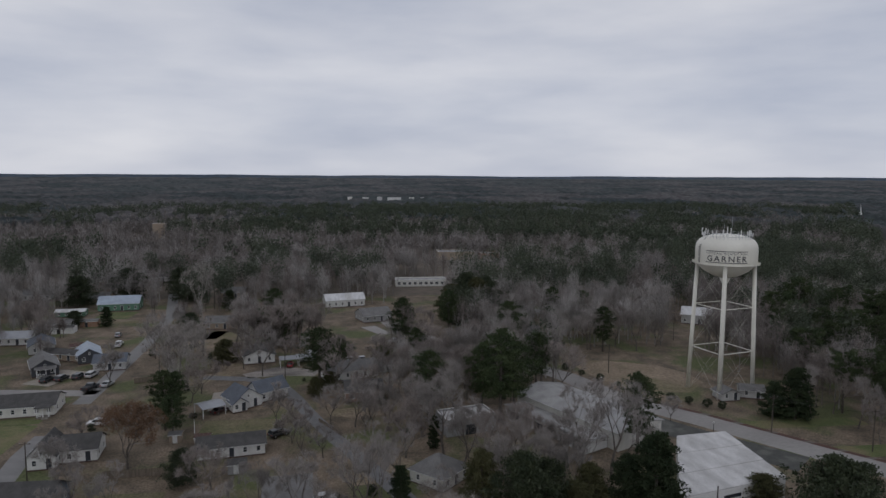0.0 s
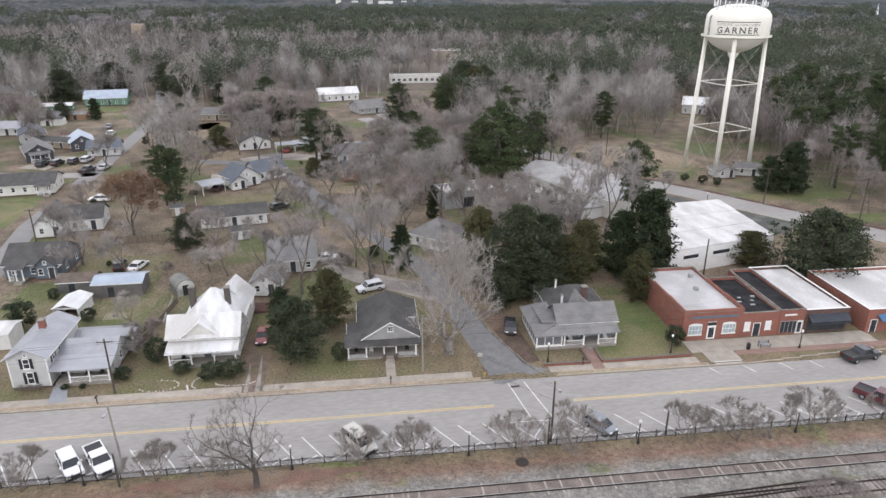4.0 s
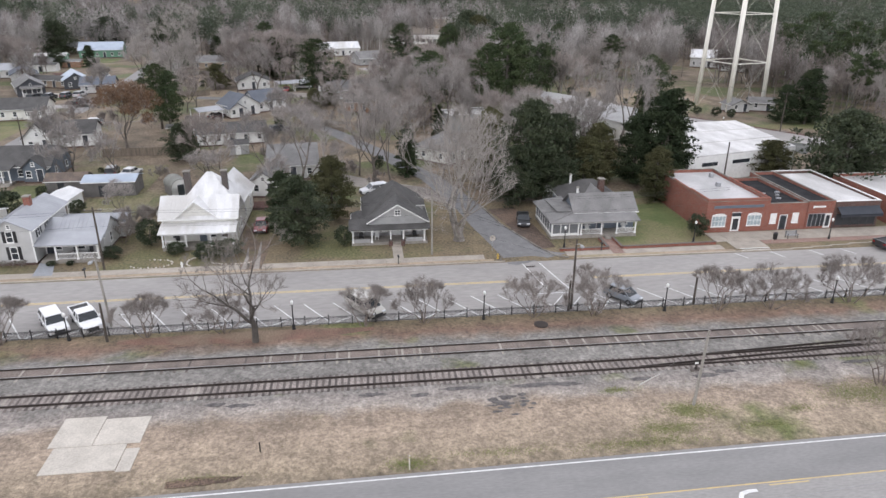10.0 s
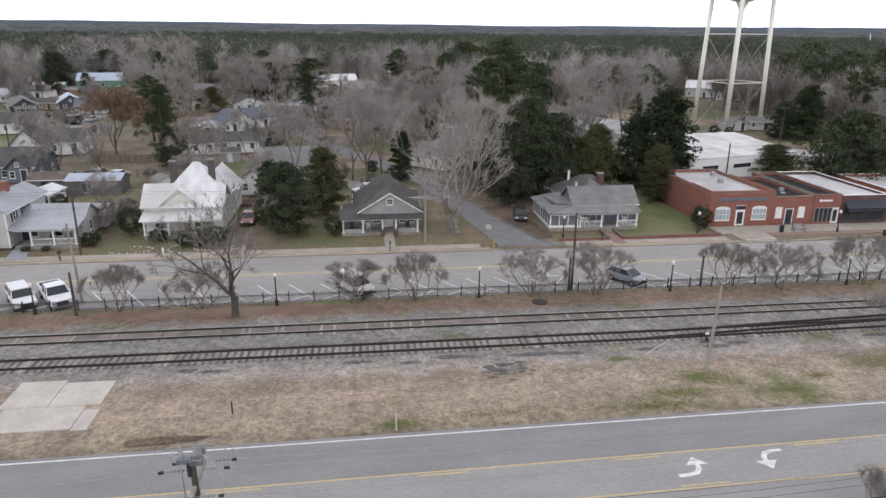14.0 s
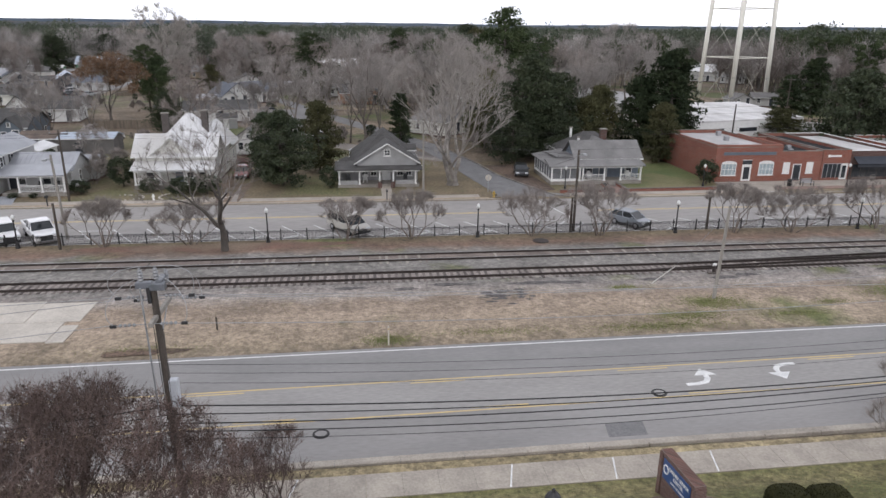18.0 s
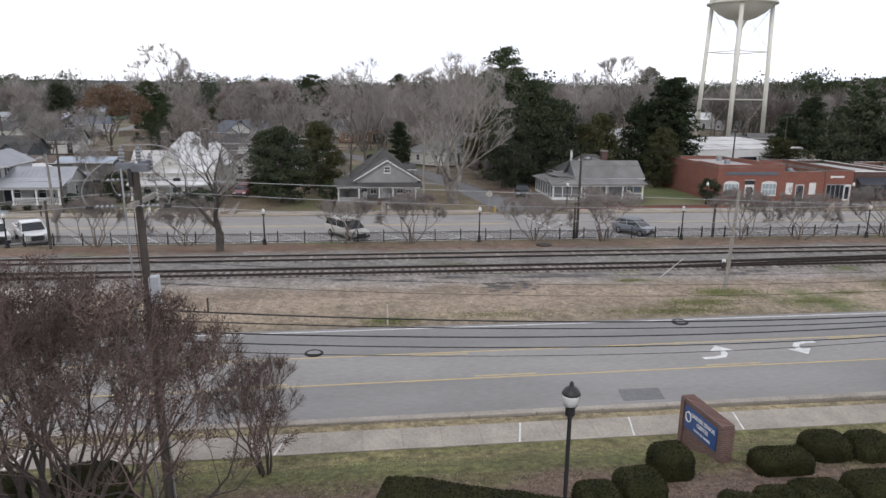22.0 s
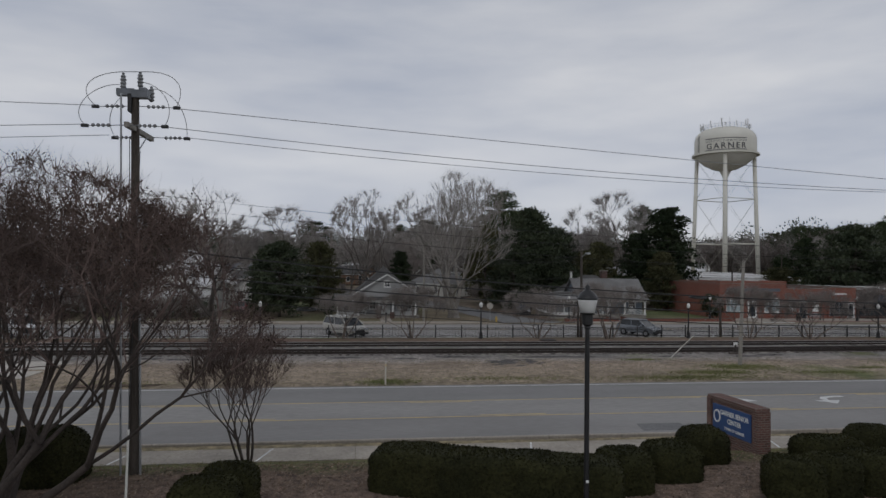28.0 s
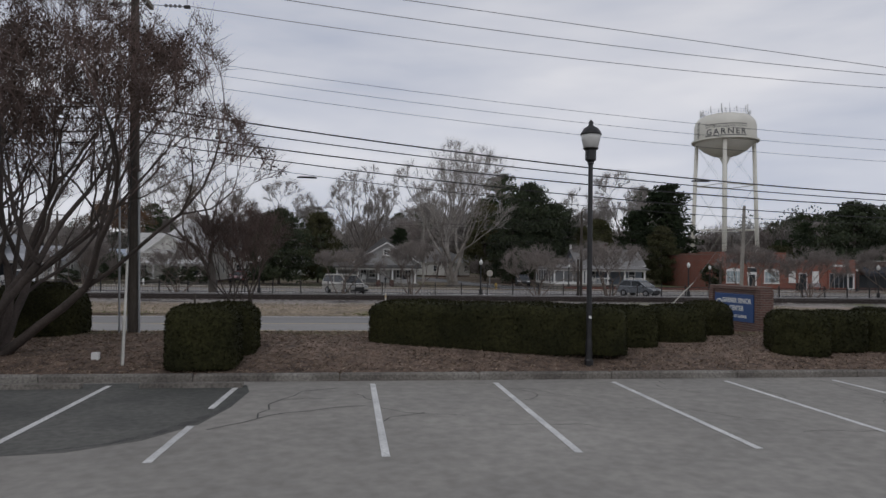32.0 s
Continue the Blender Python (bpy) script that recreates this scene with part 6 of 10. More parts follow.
cottage(-160, 330, 10, 12, 9, 2.8, 2.0, "x", WHITES, SHGG, "white house with grey shingle roof")
cottage(-145, 380, 0, 12, 9, 2.8, 2.0, "x", TANS, SHGG, "tan house with grey shingle roof")
cottage(-120, 385, 0, 12, 9, 2.8, 2.0, "x", GREYS, SHGD, "grey house with dark shingle roof")
cottage(-70, 330, 0, 11, 8, 2.8, 2.0, "x", TANS, SHGG, "tan house with grey shingle roof")
cottage(-62, 262, 0, 12, 8, 2.8, 1.8, "x", TANS, SHGG, "tan house with grey shingle roof")
cottage(52.5, 233, 6, 10, 8, 2.8, 1.9, "x", CREAM, SHGD, "cream house with dark shingle roof")
cottage(20, 205, 20, 11, 8, 2.8, 1.9, "x", GREYS, SHGG, "grey house with grey shingle roof")
cottage(126, 256, -30, 11, 9, 4.0, 2.4, "x", LGREY, MROOF, "pale house with white metal roof")
cottage(131, 243, -30, 9, 8, 2.6, 1.2, "x", LGREY, SHGG, "pale porch wing with grey roof")
cottage(146, 222, -20, 11, 8, 2.8, 1.9, "x", LGREY, SHGG, "pale grey house under pines")
cottage(165, 212, -30, 12, 8, 2.8, 1.9, "x", LGREY, SHGG, "pale grey house under pines")
cottage(180, 234, -30, 10, 8, 2.8, 2.4, "y", WHITES, SHGG, "white gabled house under pines")
cottage(196, 216, -30, 12, 8, 2.8, 1.9, "x", TANS, SHGG, "tan house under pines")
cottage(92.6, 163.6, 4, 5.2, 4.5, 2.2, 1.2, "y", LGREY, SHGG, "small pale shed beneath the water tower")
cottage(99.0, 166.0, -20, 6.0, 5, 2.4, 1.0, "x", LGREY, SHGG, "small pale outbuilding beside the water tower")
# sheds in the gardens
for x, y, r, W, D, H, rise, ax, wm, rm, lb in (
        (-46.9, 109.0, 1, 8.0, 4.6, 2.4, 0.6, "x", SHEDW, BMROOF, "dark grey shed with pale metal roof"),
        (-53.4, 111.2, 2, 6.2, 3.6, 2.1, 0.9, "x", SHEDW, RUSTR, "weathered lean-to shed with a brown roof"),
        (26.3, 98.2, 0, 2.5, 2.6, 2.3, 0.4, "x", LGREY, SHGG, "small pale grey shed behind the blue-grey house"),
        (-44, 150, 4, 2.6, 2.2, 1.9, 0.5, "x", TANS, SHGG, "small brown garden shed"),
        (-38, 148, 4, 3.2, 2.2, 1.9, 0.5, "x", TANS, BRICKD, "small shed with rusty roof"),
        (-28, 133, 10, 3.6, 2.6, 2.0, 0.7, "x", GREYS, SHGD, "small grey shed with dark roof"),
        (-117, 260, 4, 8, 4.5, 2.3, 0.5, "x", WHITES, SHGD, "low white outbuilding with a dark roof"), (-111, 271, 4, 6.5, 4, 2.2, 0.6, "x", BRICKT, SHGG, "small orange-brown garden outbuilding"), (-97.5, 230, 24, 5, 4, 2.3, 0.7, "x", TANS, BRICKD, "small brown shed behind a dark house"), (-19, 214.5, 12, 5.5, 4, 2.3, 0.6, "x", BRICKD, MROOF, "open brown shed with a pale roof"), (3, 199, 12, 4.5, 3.5, 2.2, 0.8, "x", GREYS, SHGG, "small grey shed in a back garden"),
        (-57.4, 92.8, 0, 4.6, 4.2, 2.5, 0.4, "x", WHITES, MROOF, "white garage at the edge of the lawn"),
        (66, 118.5, -8, 1.2, 1.2, 1.8, 0.3, "x", LGREY, SHGG, "small grey cabin behind the hall")):
    s = thing("shed", pose(x, y, gz(y), 0, 0, r), lb, "shed", "garden sheds")
    block(s, 0, 0, W, D, H, rise, ax, wm, rm, base=False, over=0.2)
    part("shed_door", Mesh().box(W * 0.3, -0.05, 0, W * 0.3 + 1.0, -0.004, 1.8), GLASSD if W > 4.5 else TRIM, s)
# open-fronted garden garage with a white metal roof
og = thing("shed", pose(-50.2, 101.6, gz(101), 0, 0, -4), "open-fronted garden garage with white metal roof", "shed", "garden sheds")
for x in (0.0, 3.66):
    part("side_wall", Mesh().box(x, 0, -0.1, x + 0.1, 5.2, 2.05), WHITES, og)
part("back_wall", Mesh().prism([(0.1, 5.1), (3.66, 5.1), (3.66, 5.2), (0.1, 5.2)], -0.1, 2.05), WHITES, og)
part("lintel", Mesh().box(0.1, 0.0, 1.85, 3.66, 0.1, 2.08), TRIM, og)
part("roof", Mesh().slab([(-0.25, -0.3, 2.0), (1.88, -0.3, 2.75), (1.88, 5.45, 2.75), (-0.25, 5.45, 2.0)], 0.08).slab([(1.88, -0.3, 2.75), (4.0, -0.3, 2.0), (4.0, 5.45, 2.0), (1.88, 5.45, 2.75)], 0.08), MROOF, og)
part("gable", Mesh().slab([(0.0, 0.05, 2.0), (3.76, 0.05, 2.0), (1.88, 0.05, 2.68)], 0.06), SHEDW, og)
part("floor", Mesh().box(0.1, 0.0, -0.1, 3.66, 5.1, 0.03), SOIL, og)
# arched garden house
gh = thing("shed", pose(-33.0, 107.6, gz(107), 0, 0, 32), "weathered grey-green garden house with an arched roof", "shed", "garden sheds")
arch = [(1.55 + 1.55 * math.cos(math.pi * k / 12), 1.5 + 1.35 * math.sin(math.pi * k / 12)) for k in range(13)]
rf, na_ = Mesh(), len(arch)
for r, y in ((1.0, -0.15), (1.0, 3.7), (0.93, 3.7), (0.93, -0.15)):
    rf.v.extend([(1.55 + (x - 1.55) * r, y, 1.5 + (z - 1.5) * r) for x, z in arch])
for q in range(4):
    for k in range(na_ - 1):
        rf.f.append((q * na_ + k, q * na_ + k + 1, (q + 1) % 4 * na_ + k + 1, (q + 1) % 4 * na_ + k))
part("arched_roof", rf, ARCHG, gh)
for y in (0.0, 3.4):
    fr = Mesh()
    fr.face(*[(x, y, z - 0.06) for x, z in ([(3.05, 0.06)] + arch + [(0.05, 0.06)])])
    part("end_wall", fr.box(0.05, y, 0, 3.05, y + 0.08, 1.5), WHITES if y == 0 else SHEDW, gh)
for x in (0.02, 2.98):
    part("side_wall", Mesh().box(x, 0.0, -0.1, x + 0.1, 3.45, 1.5), SHEDW, gh)
part("shed_door", Mesh().box(1.05, -0.06, 0, 2.05, -0.01, 1.85), GLASSD, gh)
# carports
for x, y, r, W, D in ((-40, 164, 34, 6, 6), (-27, 207, 12, 6, 5), (-22, 209, 12, 5, 5), (70, 270, 0, 14, 8)):
    cp = thing("carport", pose(x, y, gz(y), 0, 0, r), "open carport with a pale metal roof", "carport", "carports")
    part("roof", Mesh().slab([(0, 0, 2.4), (W, 0, 2.4), (W, D / 2, 3.0), (0, D / 2, 3.0)], 0.1).slab([(0, D / 2, 3.0), (W, D / 2, 3.0), (W, D, 2.4), (0, D, 2.4)], 0.1), GROOF, cp)
    for px in (0.2, W - 0.2):
        for py in (0.2, D - 0.2):
            part("post", Mesh().box(px - 0.07, py - 0.07, -0.1, px + 0.07, py + 0.07, 2.4), TRIM, cp)
# low school and far blocks
sc = thing("school_building", pose(15, 357, 1), "long low cream school building with flat roof", "school")
flat_block(sc, 0, 0, 27, 10, 3.6, CREAM, GMROOF, TRIM)
for k in range(9):
    window(sc, "F", 1.8 + 2.9 * k, 1.0, 1.7, 1.5, 27, 10, bars=2)
for x, y, W, D, H, wm in ((50, 470, 26, 16, 6, TANS), (80, 468, 14, 12, 5, BRICKT), (-36, 1300, 9, 10, 19, CREAM), (-8, 1305, 12, 8, 18, WHITES), (20, 1300, 10, 9, 19, LGREY), (40, 1296, 26, 9, 18, WHITES), (82, 1302, 9, 9, 18, CREAM), (104, 1300, 12, 9, 18, LGREY), (-190, 625, 9, 8, 16, TANS)):
    fb = thing("far_building", pose(x, y, 0.8), "pale distant building above the trees", "building", "distant buildings")
    flat_block(fb, 0, 0, W, D, H, wm, GMROOF, TRIM, sides=0.4)
ch = thing("church", pose(594, 743, 6.0) @ Matrix.Diagonal((0.5, 0.5, 0.5, 1)), "distant white church with a pointed steeple", "church")
part("nave", Mesh().box(-12, 0, 0, 25, 14, 14), CREAM, ch)
part("roof", Mesh().slab([(-13, -1, 14), (26, -1, 14), (26, 7, 20), (-13, 7, 20)], 0.3).slab([(-13, 7, 20), (26, 7, 20), (26, 15, 14), (-13, 15, 14)], 0.3), SHGG, ch)
part("steeple", Mesh().box(-14, 4, 0, -9, 9, 24).lathe([(2.6, 24), (2.2, 27), (0, 44)], 8, -11.5, 6.5), TRIM, ch)

# ---- water tower ----
TC = Vector((97.0, 173.0, 0.4))
tw = thing("water_tower", pose(*TC) @ Matrix.Diagonal((1.045, 1.045, 1.0, 1)), "cream steel water tower on four slanting legs", "water tower")
prof = [(0, 32.2), (0.9, 32.25), (3.2, 32.9), (5.3, 34.1), (6.8, 35.5), (7.5, 36.6), (7.6, 37.2), (7.6, 40.6), (7.35, 41.7), (6.7, 42.7), (5.6, 43.4), (3.5, 44.0), (0, 44.35)]
part("tank", Mesh().lathe(prof, 48), TOWER, tw, smooth=True)
part("balcony", Mesh().lathe([(7.55, 36.35), (8.25, 36.35), (8.25, 36.75), (8.18, 36.75), (8.18, 36.45), (7.55, 36.45)], 48), TOWER, tw)
part("riser_pipe", Mesh().lathe([(0.62, -1), (0.62, 30.5), (1.6, 32.6)], 16), TOWER, tw, smooth=True)
LEG = []
for k in range(4):
    a = math.atan2(-172.5, -98.5) + radians(90 * k)
    LEG.append((Vector((8.0 * math.cos(a), 8.0 * math.sin(a), -1.0)), Vector((6.9 * math.cos(a), 6.9 * math.sin(a), 36.6))))
    part("leg", Mesh().tube([LEG[-1][0], LEG[-1][1]], [0.55, 0.5], 14), TOWER, tw, smooth=True)
    part("footing", Mesh().bevbox(LEG[-1][0].x - 1.1, LEG[-1][0].y - 1.1, -1.2, LEG[-1][0].x + 1.1, LEG[-1][0].y + 1.1, 0.5), CONC, tw)
LEV = [0.02, 0.36, 0.68, 0.97]
for k in range(4):
    A, B = LEG[k], LEG[(k + 1) % 4]
    for i in range(3):
        p0, p1 = A[0].lerp(A[1], LEV[i]), A[0].lerp(A[1], LEV[i + 1])
        q0, q1 = B[0].lerp(B[1], LEV[i]), B[0].lerp(B[1], LEV[i + 1])
        if i:
            part("strut", Mesh().tube([p0, q0], [0.12, 0.12], 6), TOWER, tw)
        part("tie_rod", Mesh().tube([p0, q1], [0.03, 0.03], 5), RUSTB, tw)
        part("tie_rod", Mesh().tube([q0, p1], [0.03, 0.03], 5), RUSTB, tw)
ms = Mesh()
for k in range(40):
    a = 2 * math.pi * k / 40
    ms.tube([(5.9 * math.cos(a), 5.9 * math.sin(a), 43.1), (5.9 * math.cos(a), 5.9 * math.sin(a), 44.5)], [0.04, 0.04], 4)
for z in (43.8, 44.5):
    ms.tube([(5.9 * math.cos(2 * math.pi * k / 40), 5.9 * math.sin(2 * math.pi * k / 40), z) for k in range(41)], [0.04] * 41, 4)
part("top_rail", ms, GALV, tw)
for k in range(18):
    a = 2 * math.pi * (k + 0.3 * (k % 3)) / 18
    x, y = 6.1 * math.cos(a), 6.1 * math.sin(a)
    part("antenna", Mesh().bevbox(x - 0.09, y - 0.08, 43.7, x + 0.09, y + 0.08, 44.7 + 0.35 * (k % 4)), TRIM, tw)
part("mast", Mesh().tube([(3.9, 4.6, 43.3), (3.9, 4.6, 48.6)], [0.07, 0.04], 6), GALV, tw)
part("mast", Mesh().tube([(-1.2, -0.6, 44.2), (-1.2, -0.6, 47)], [0.06, 0.04], 6), GALV, tw)
ms = Mesh()
a = radians(-175)
for s in (-0.22, 0.22):
    ms.tube([(7.72 * math.cos(a) + s * math.sin(a), 7.72 * math.sin(a) - s * math.cos(a), 36.6), (7.72 * math.cos(a) + s * math.sin(a), 7.72 * math.sin(a) - s * math.cos(a), 41.0), (6.0 * math.cos(a), 6.0 * math.sin(a), 43.5)], [0.05] * 3, 4)
part("ladder", ms, BLACK, tw)


def wrapped_text(body, size, z, angle, radius, parent, weight=0.0, spread=1.12):
    """Built-in font lettering bent round an upright cylinder."""
    cu = bpy.data.curves.new("lettering", "FONT")
    cu.body, cu.size, cu.align_x, cu.align_y, cu.offset, cu.resolution_u = body, size, "CENTER", "CENTER", weight, 3
    cu.space_character = spread
    ob = bpy.data.objects.new("lettering", cu)
    me = bpy.data.meshes.new_from_object(ob)
    bpy.data.objects.remove(ob)
    bm = bmesh.new()
    bm.from_mesh(me)
    bmesh.ops.triangulate(bm, faces=bm.faces)
    bmesh.ops.subdivide_edges(bm, edges=[e for e in bm.edges if abs(e.verts[0].co.x - e.verts[1].co.x) > 0.4], cuts=2)
    for v in bm.verts:
        a = angle + v.co.x / radius
        v.co = Vector((radius * math.cos(a), radius * math.sin(a), z + v.co.y))
    bm.to_mesh(me)
    bm.free()
    me.materials.clear()
    me.materials.append(INK)
    return part("lettering", me, INK, parent)


TA = math.atan2(-172.5, -98.5) + 0.03
wrapped_text("GARNER", 2.1, 38.1, TA, 7.66, tw, 0.03, 1.32)
wrapped_text("HISTORIC DOWNTOWN", 0.8, 39.5, TA, 7.65, tw, -0.004, 1.2)
for z in (37.05, 40.05):
    ms, n = Mesh(), 24
    for k in range(n):
        a0, a1 = TA - 0.69 + 1.38 * k / n, TA - 0.69 + 1.38 * (k + 1) / n
        ms.face((7.65 * math.cos(a0), 7.65 * math.sin(a0), z), (7.65 * math.cos(a1), 7.65 * math.sin(a1), z), (7.65 * math.cos(a1), 7.65 * math.sin(a1), z + 0.18), (7.65 * math.cos(a0), 7.65 * math.sin(a0), z + 0.18))
    part("sign_rule", ms, INK, tw)


# ---- vehicles ----
PAINTS = {}


def car_paint(c):
    if c not in PAINTS:
        PAINTS[c] = mat("car_paint", c, tuple(v * 0.92 for v in c), 2, 0.35, fine=0.03, coat=0.6)
    return PAINTS[c]


CARS = {  # length, width, lower side outline, glasshouse outline (bottom front, top front, top rear, bottom rear), height
    "sedan": (4.7, 1.8, [(0, 0.35), (0.0, 0.62), (0.25, 0.75), (1.25, 0.92), (3.85, 0.98), (4.6, 0.95), (4.7, 0.6), (4.66, 0.32)], [(1.15, 0.9), (1.95, 1.42), (3.3, 1.44), (4.05, 0.95)]),
    "hatch": (4.1, 1.72, [(0, 0.35), (0.0, 0.65), (0.2, 0.8), (0.95, 0.98), (3.6, 1.02), (4.05, 1.0), (4.1, 0.6), (4.06, 0.32)], [(0.75, 0.94), (1.6, 1.5), (3.35, 1.52), (3.98, 1.0)]),
    "van": (5.0, 1.95, [(0, 0.38), (0.0, 0.72), (0.25, 0.9), (1.05, 1.08), (4.6, 1.12), (4.95, 1.1), (5.0, 0.7), (4.96, 0.36)], [(0.85, 1.04), (1.75, 1.72), (4.55, 1.76), (4.92, 1.1)]),
    "suv": (4.8, 1.9, [(0, 0.42), (0.0, 0.82), (0.22, 0.98), (1.3, 1.1), (4.3, 1.14), (4.75, 1.12), (4.8, 0.7), (4.76, 0.4)], [(1.15, 1.06), (1.85, 1.7), (4.25, 1.72), (4.7, 1.12)]),
    "pickup": (5.7, 2.0, [(0, 0.5), (0.0, 0.95), (0.2, 1.1), (1.5, 1.18), (3.55, 1.2), (5.68, 1.2), (5.7, 0.65), (5.66, 0.5)], [(1.35, 1.14), (2.0, 1.82), (3.2, 1.84), (3.5, 1.2)])}


def car(kind, x, y, z, heading, colour, label):
    """Builds a car whose nose points along heading; its base stands on z."""
    L, W, low, top = CARS[kind]
    name = {"pickup": "pickup_truck", "van": "minivan"}.get(kind, "car")
    t = thing(name, pose(x, y, z, 0, 0, heading) @ pose(L / 2, 0, 0, 0, 0, 180), label, "truck" if kind == "pickup" else "car", "parked vehicles")
    pm = car_paint(colour)
    w, zt = W / 2, top[1][1]
    ms = Mesh()
    n = len(low)
    rows = [(-w + 0.07, 0.0), (-w, 0.12), (w, 0.12), (w - 0.07, 0.0)]
    for yy, cut in ((-w, 0.0), (w, 0.0)):
        ms.v.extend([(px, yy, pz) for px, pz in low])
    ms.f.append(tuple(range(n)))
    ms.f.append(tuple(range(2 * n - 1, n - 1, -1)))
    for i in range(n):
        j = (i + 1) % n
        ms.f.append((j, i, n + i, n + j))
    me = ms.data("body", pm)
    bm = bmesh.new()
    bm.from_mesh(me)
    bmesh.ops.recalc_face_normals(bm, faces=bm.faces)
    bmesh.ops.bevel(bm, geom=[e for e in bm.edges], offset=0.07, segments=2, affect="EDGES", profile=0.6)
    bm.to_mesh(me)
    bm.free()
    me.shade_smooth()
    body = part("body", me, pm, t)
    (a, za), (b, zb), (c, zc), (d, zd) = top
    q = 0.16
    gl = Mesh()
    P = [(a, -w + 0.05, za), (b, -w + q + 0.05, zb), (c, -w + q + 0.05, zc), (d, -w + 0.05, zd), (a, w - 0.05, za), (b, w - q - 0.05, zb), (c, w - q - 0.05, zc), (d, w - 0.05, zd)]
    gl.v = P
    gl.f = [(0, 3, 2, 1), (4, 5, 6, 7), (0, 1, 5, 4), (2, 3, 7, 6), (1, 2, 6, 5)]
    part("glasshouse", gl, CARGL, t)
    part("roof_panel", Mesh().bevbox(b - 0.05, -w + q, zb - 0.02, c + 0.08, w - q, max(zb, zc) + 0.05, 0.04), pm, t)
    for s in (-1, 1):
        for f in ((a, za, b, zb), (d, zd, c, zc), ((a + d) / 2, (za + zd) / 2, (b + c) / 2, (zb + zc) / 2)):
            part("pillar", Mesh().tube([(f[0], s * (w - 0.04), f[1]), (f[2], s * (w - q - 0.03), f[3])], [0.045, 0.04], 4), pm, t)
        part("mirror", Mesh().bevbox(a + 0.35, s * (w + 0.1) - 0.09, za + 0.02, a + 0.52, s * (w + 0.1) + 0.09, za + 0.2), pm, t)
        part("headlight", Mesh().bevbox(-0.02, s * (w - 0.3) - 0.2, low[1][1] - 0.06, 0.16, s * (w - 0.3) + 0.2, low[1][1] + 0.1), LIGHTC, t)
        part("tail_light", Mesh().bevbox(L - 0.14, s * (w - 0.22) - 0.14, low[5][1] - 0.28, L + 0.01, s * (w - 0.22) + 0.14, low[5][1] - 0.06), LIGHTR, t)
        for px in (L * 0.18, L * 0.79):
            r = 0.4 if kind in ("pickup", "suv") else 0.33
            ty = Mesh().tube([(px, s * (w - 0.2), r), (px, s * (w + 0.015), r)], [r, r], 18)
            wo = part("tyre", ty, TYRE, t)
            part("rim", Mesh().tube([(px, s * (w - 0.05), r), (px, s * (w + 0.028), r)], [r * 0.64, r * 0.58], 12), RIM, wo)
    part("grille", Mesh().bevbox(-0.03, -w * 0.5, 0.42, 0.06, w * 0.5, low[1][1] - 0.02), PLATE, t)
    part("bumper", Mesh().bevbox(-0.06, -w + 0.1, 0.3, 0.2, w - 0.1, 0.48), PLATE if kind != "pickup" else RIM, t)
    if kind == "pickup":
        part("bed_floor", Mesh().box(3.62, -w + 0.14, 1.16, 5.55, w - 0.14, 1.215), PLATE, t)
        for yy in (-w + 0.08, w - 0.08):
            part("bed_side", Mesh().bevbox(3.55, yy - 0.07, 1.1, 5.68, yy + 0.07, 1.32, 0.03), pm, t)
        part("tailgate", Mesh().bevbox(5.58, -w + 0.1, 0.9, 5.7, w - 0.1, 1.32, 0.03), pm, t)
    return t


BAYH = math.degrees(math.atan2(-4.7, 3.15))


def bay_car(kind, fx, fy, colour, label):
    L = CARS[kind][0]
    a = radians(BAYH)
    return car(kind, fx - L / 2 * math.cos(a), fy - L / 2 * math.sin(a), -0.1, BAYH, colour, label)


bay_car("suv", -32.9, 62.55, (0.72, 0.72, 0.72), "white utility vehicle parked nose to the fence")
bay_car("pickup", -29.7, 62.55, (0.74, 0.74, 0.74), "white pickup with open bed parked nose to the fence")
bay_car("van", -1.4, 62.8, (0.5, 0.48, 0.43), "pale beige minivan parked nose to the fence")
bay_car("hatch", 27.0, 62.9, (0.2, 0.22, 0.245), "grey hatchback parked nose to the fence")
bay_car("pickup", 64.6, 63.2, (0.085, 0.008, 0.014), "dark red pickup parked nose to the fence")
car("pickup", 68.0, 75.7, -0.1, 12, (0.018, 0.019, 0.022), "black pickup parked along the street")
car("sedan", 20.5, 90.2, 0.02, -100, (0.02, 0.022, 0.025), "dark sedan on the drive beside the white house")
car("suv", -0.6, 106.6, 0.05, 200, (0.62, 0.63, 0.64), "silver utility vehicle behind the bungalow")
car("sedan", -8.5, 120.5, 0.4, 10, (0.7, 0.7, 0.7), "white sedan behind the houses")
car("sedan", -16.9, 91.5, 0.02, -90, (0.22, 0.03, 0.03), "red car on the drive between hedges")
car("suv", -46.3, 121.2, 0.35, 100, (0.03, 0.03, 0.03), "black utility vehicle on a lawn")
car("sedan", -43.0, 120.8, 0.35, 75, (0.72, 0.72, 0.72), "white sedan on a lawn")
car("suv", -63.6, 162.6, 0.95, 175, (0.72, 0.72, 0.72), "white utility vehicle on a gravel drive")
for x, y, h, c in ((-91, 199, 80, (0.02, 0.02, 0.02)), (-87.5, 200, 80, (0.03, 0.03, 0.03)), (-83.5, 201.5, 82, (0.04, 0.04, 0.045)), (-80.5, 203, 82, (0.5, 0.5, 0.5))):
    car("suv", x, y, 1.06, h, c, "dark car on a concrete drive" if c[0] < 0.1 else "silver car on a concrete drive")
car("sedan", -37, 168.5, 1.06, 60, (0.05, 0.02, 0.02), "dark red car under a carport")
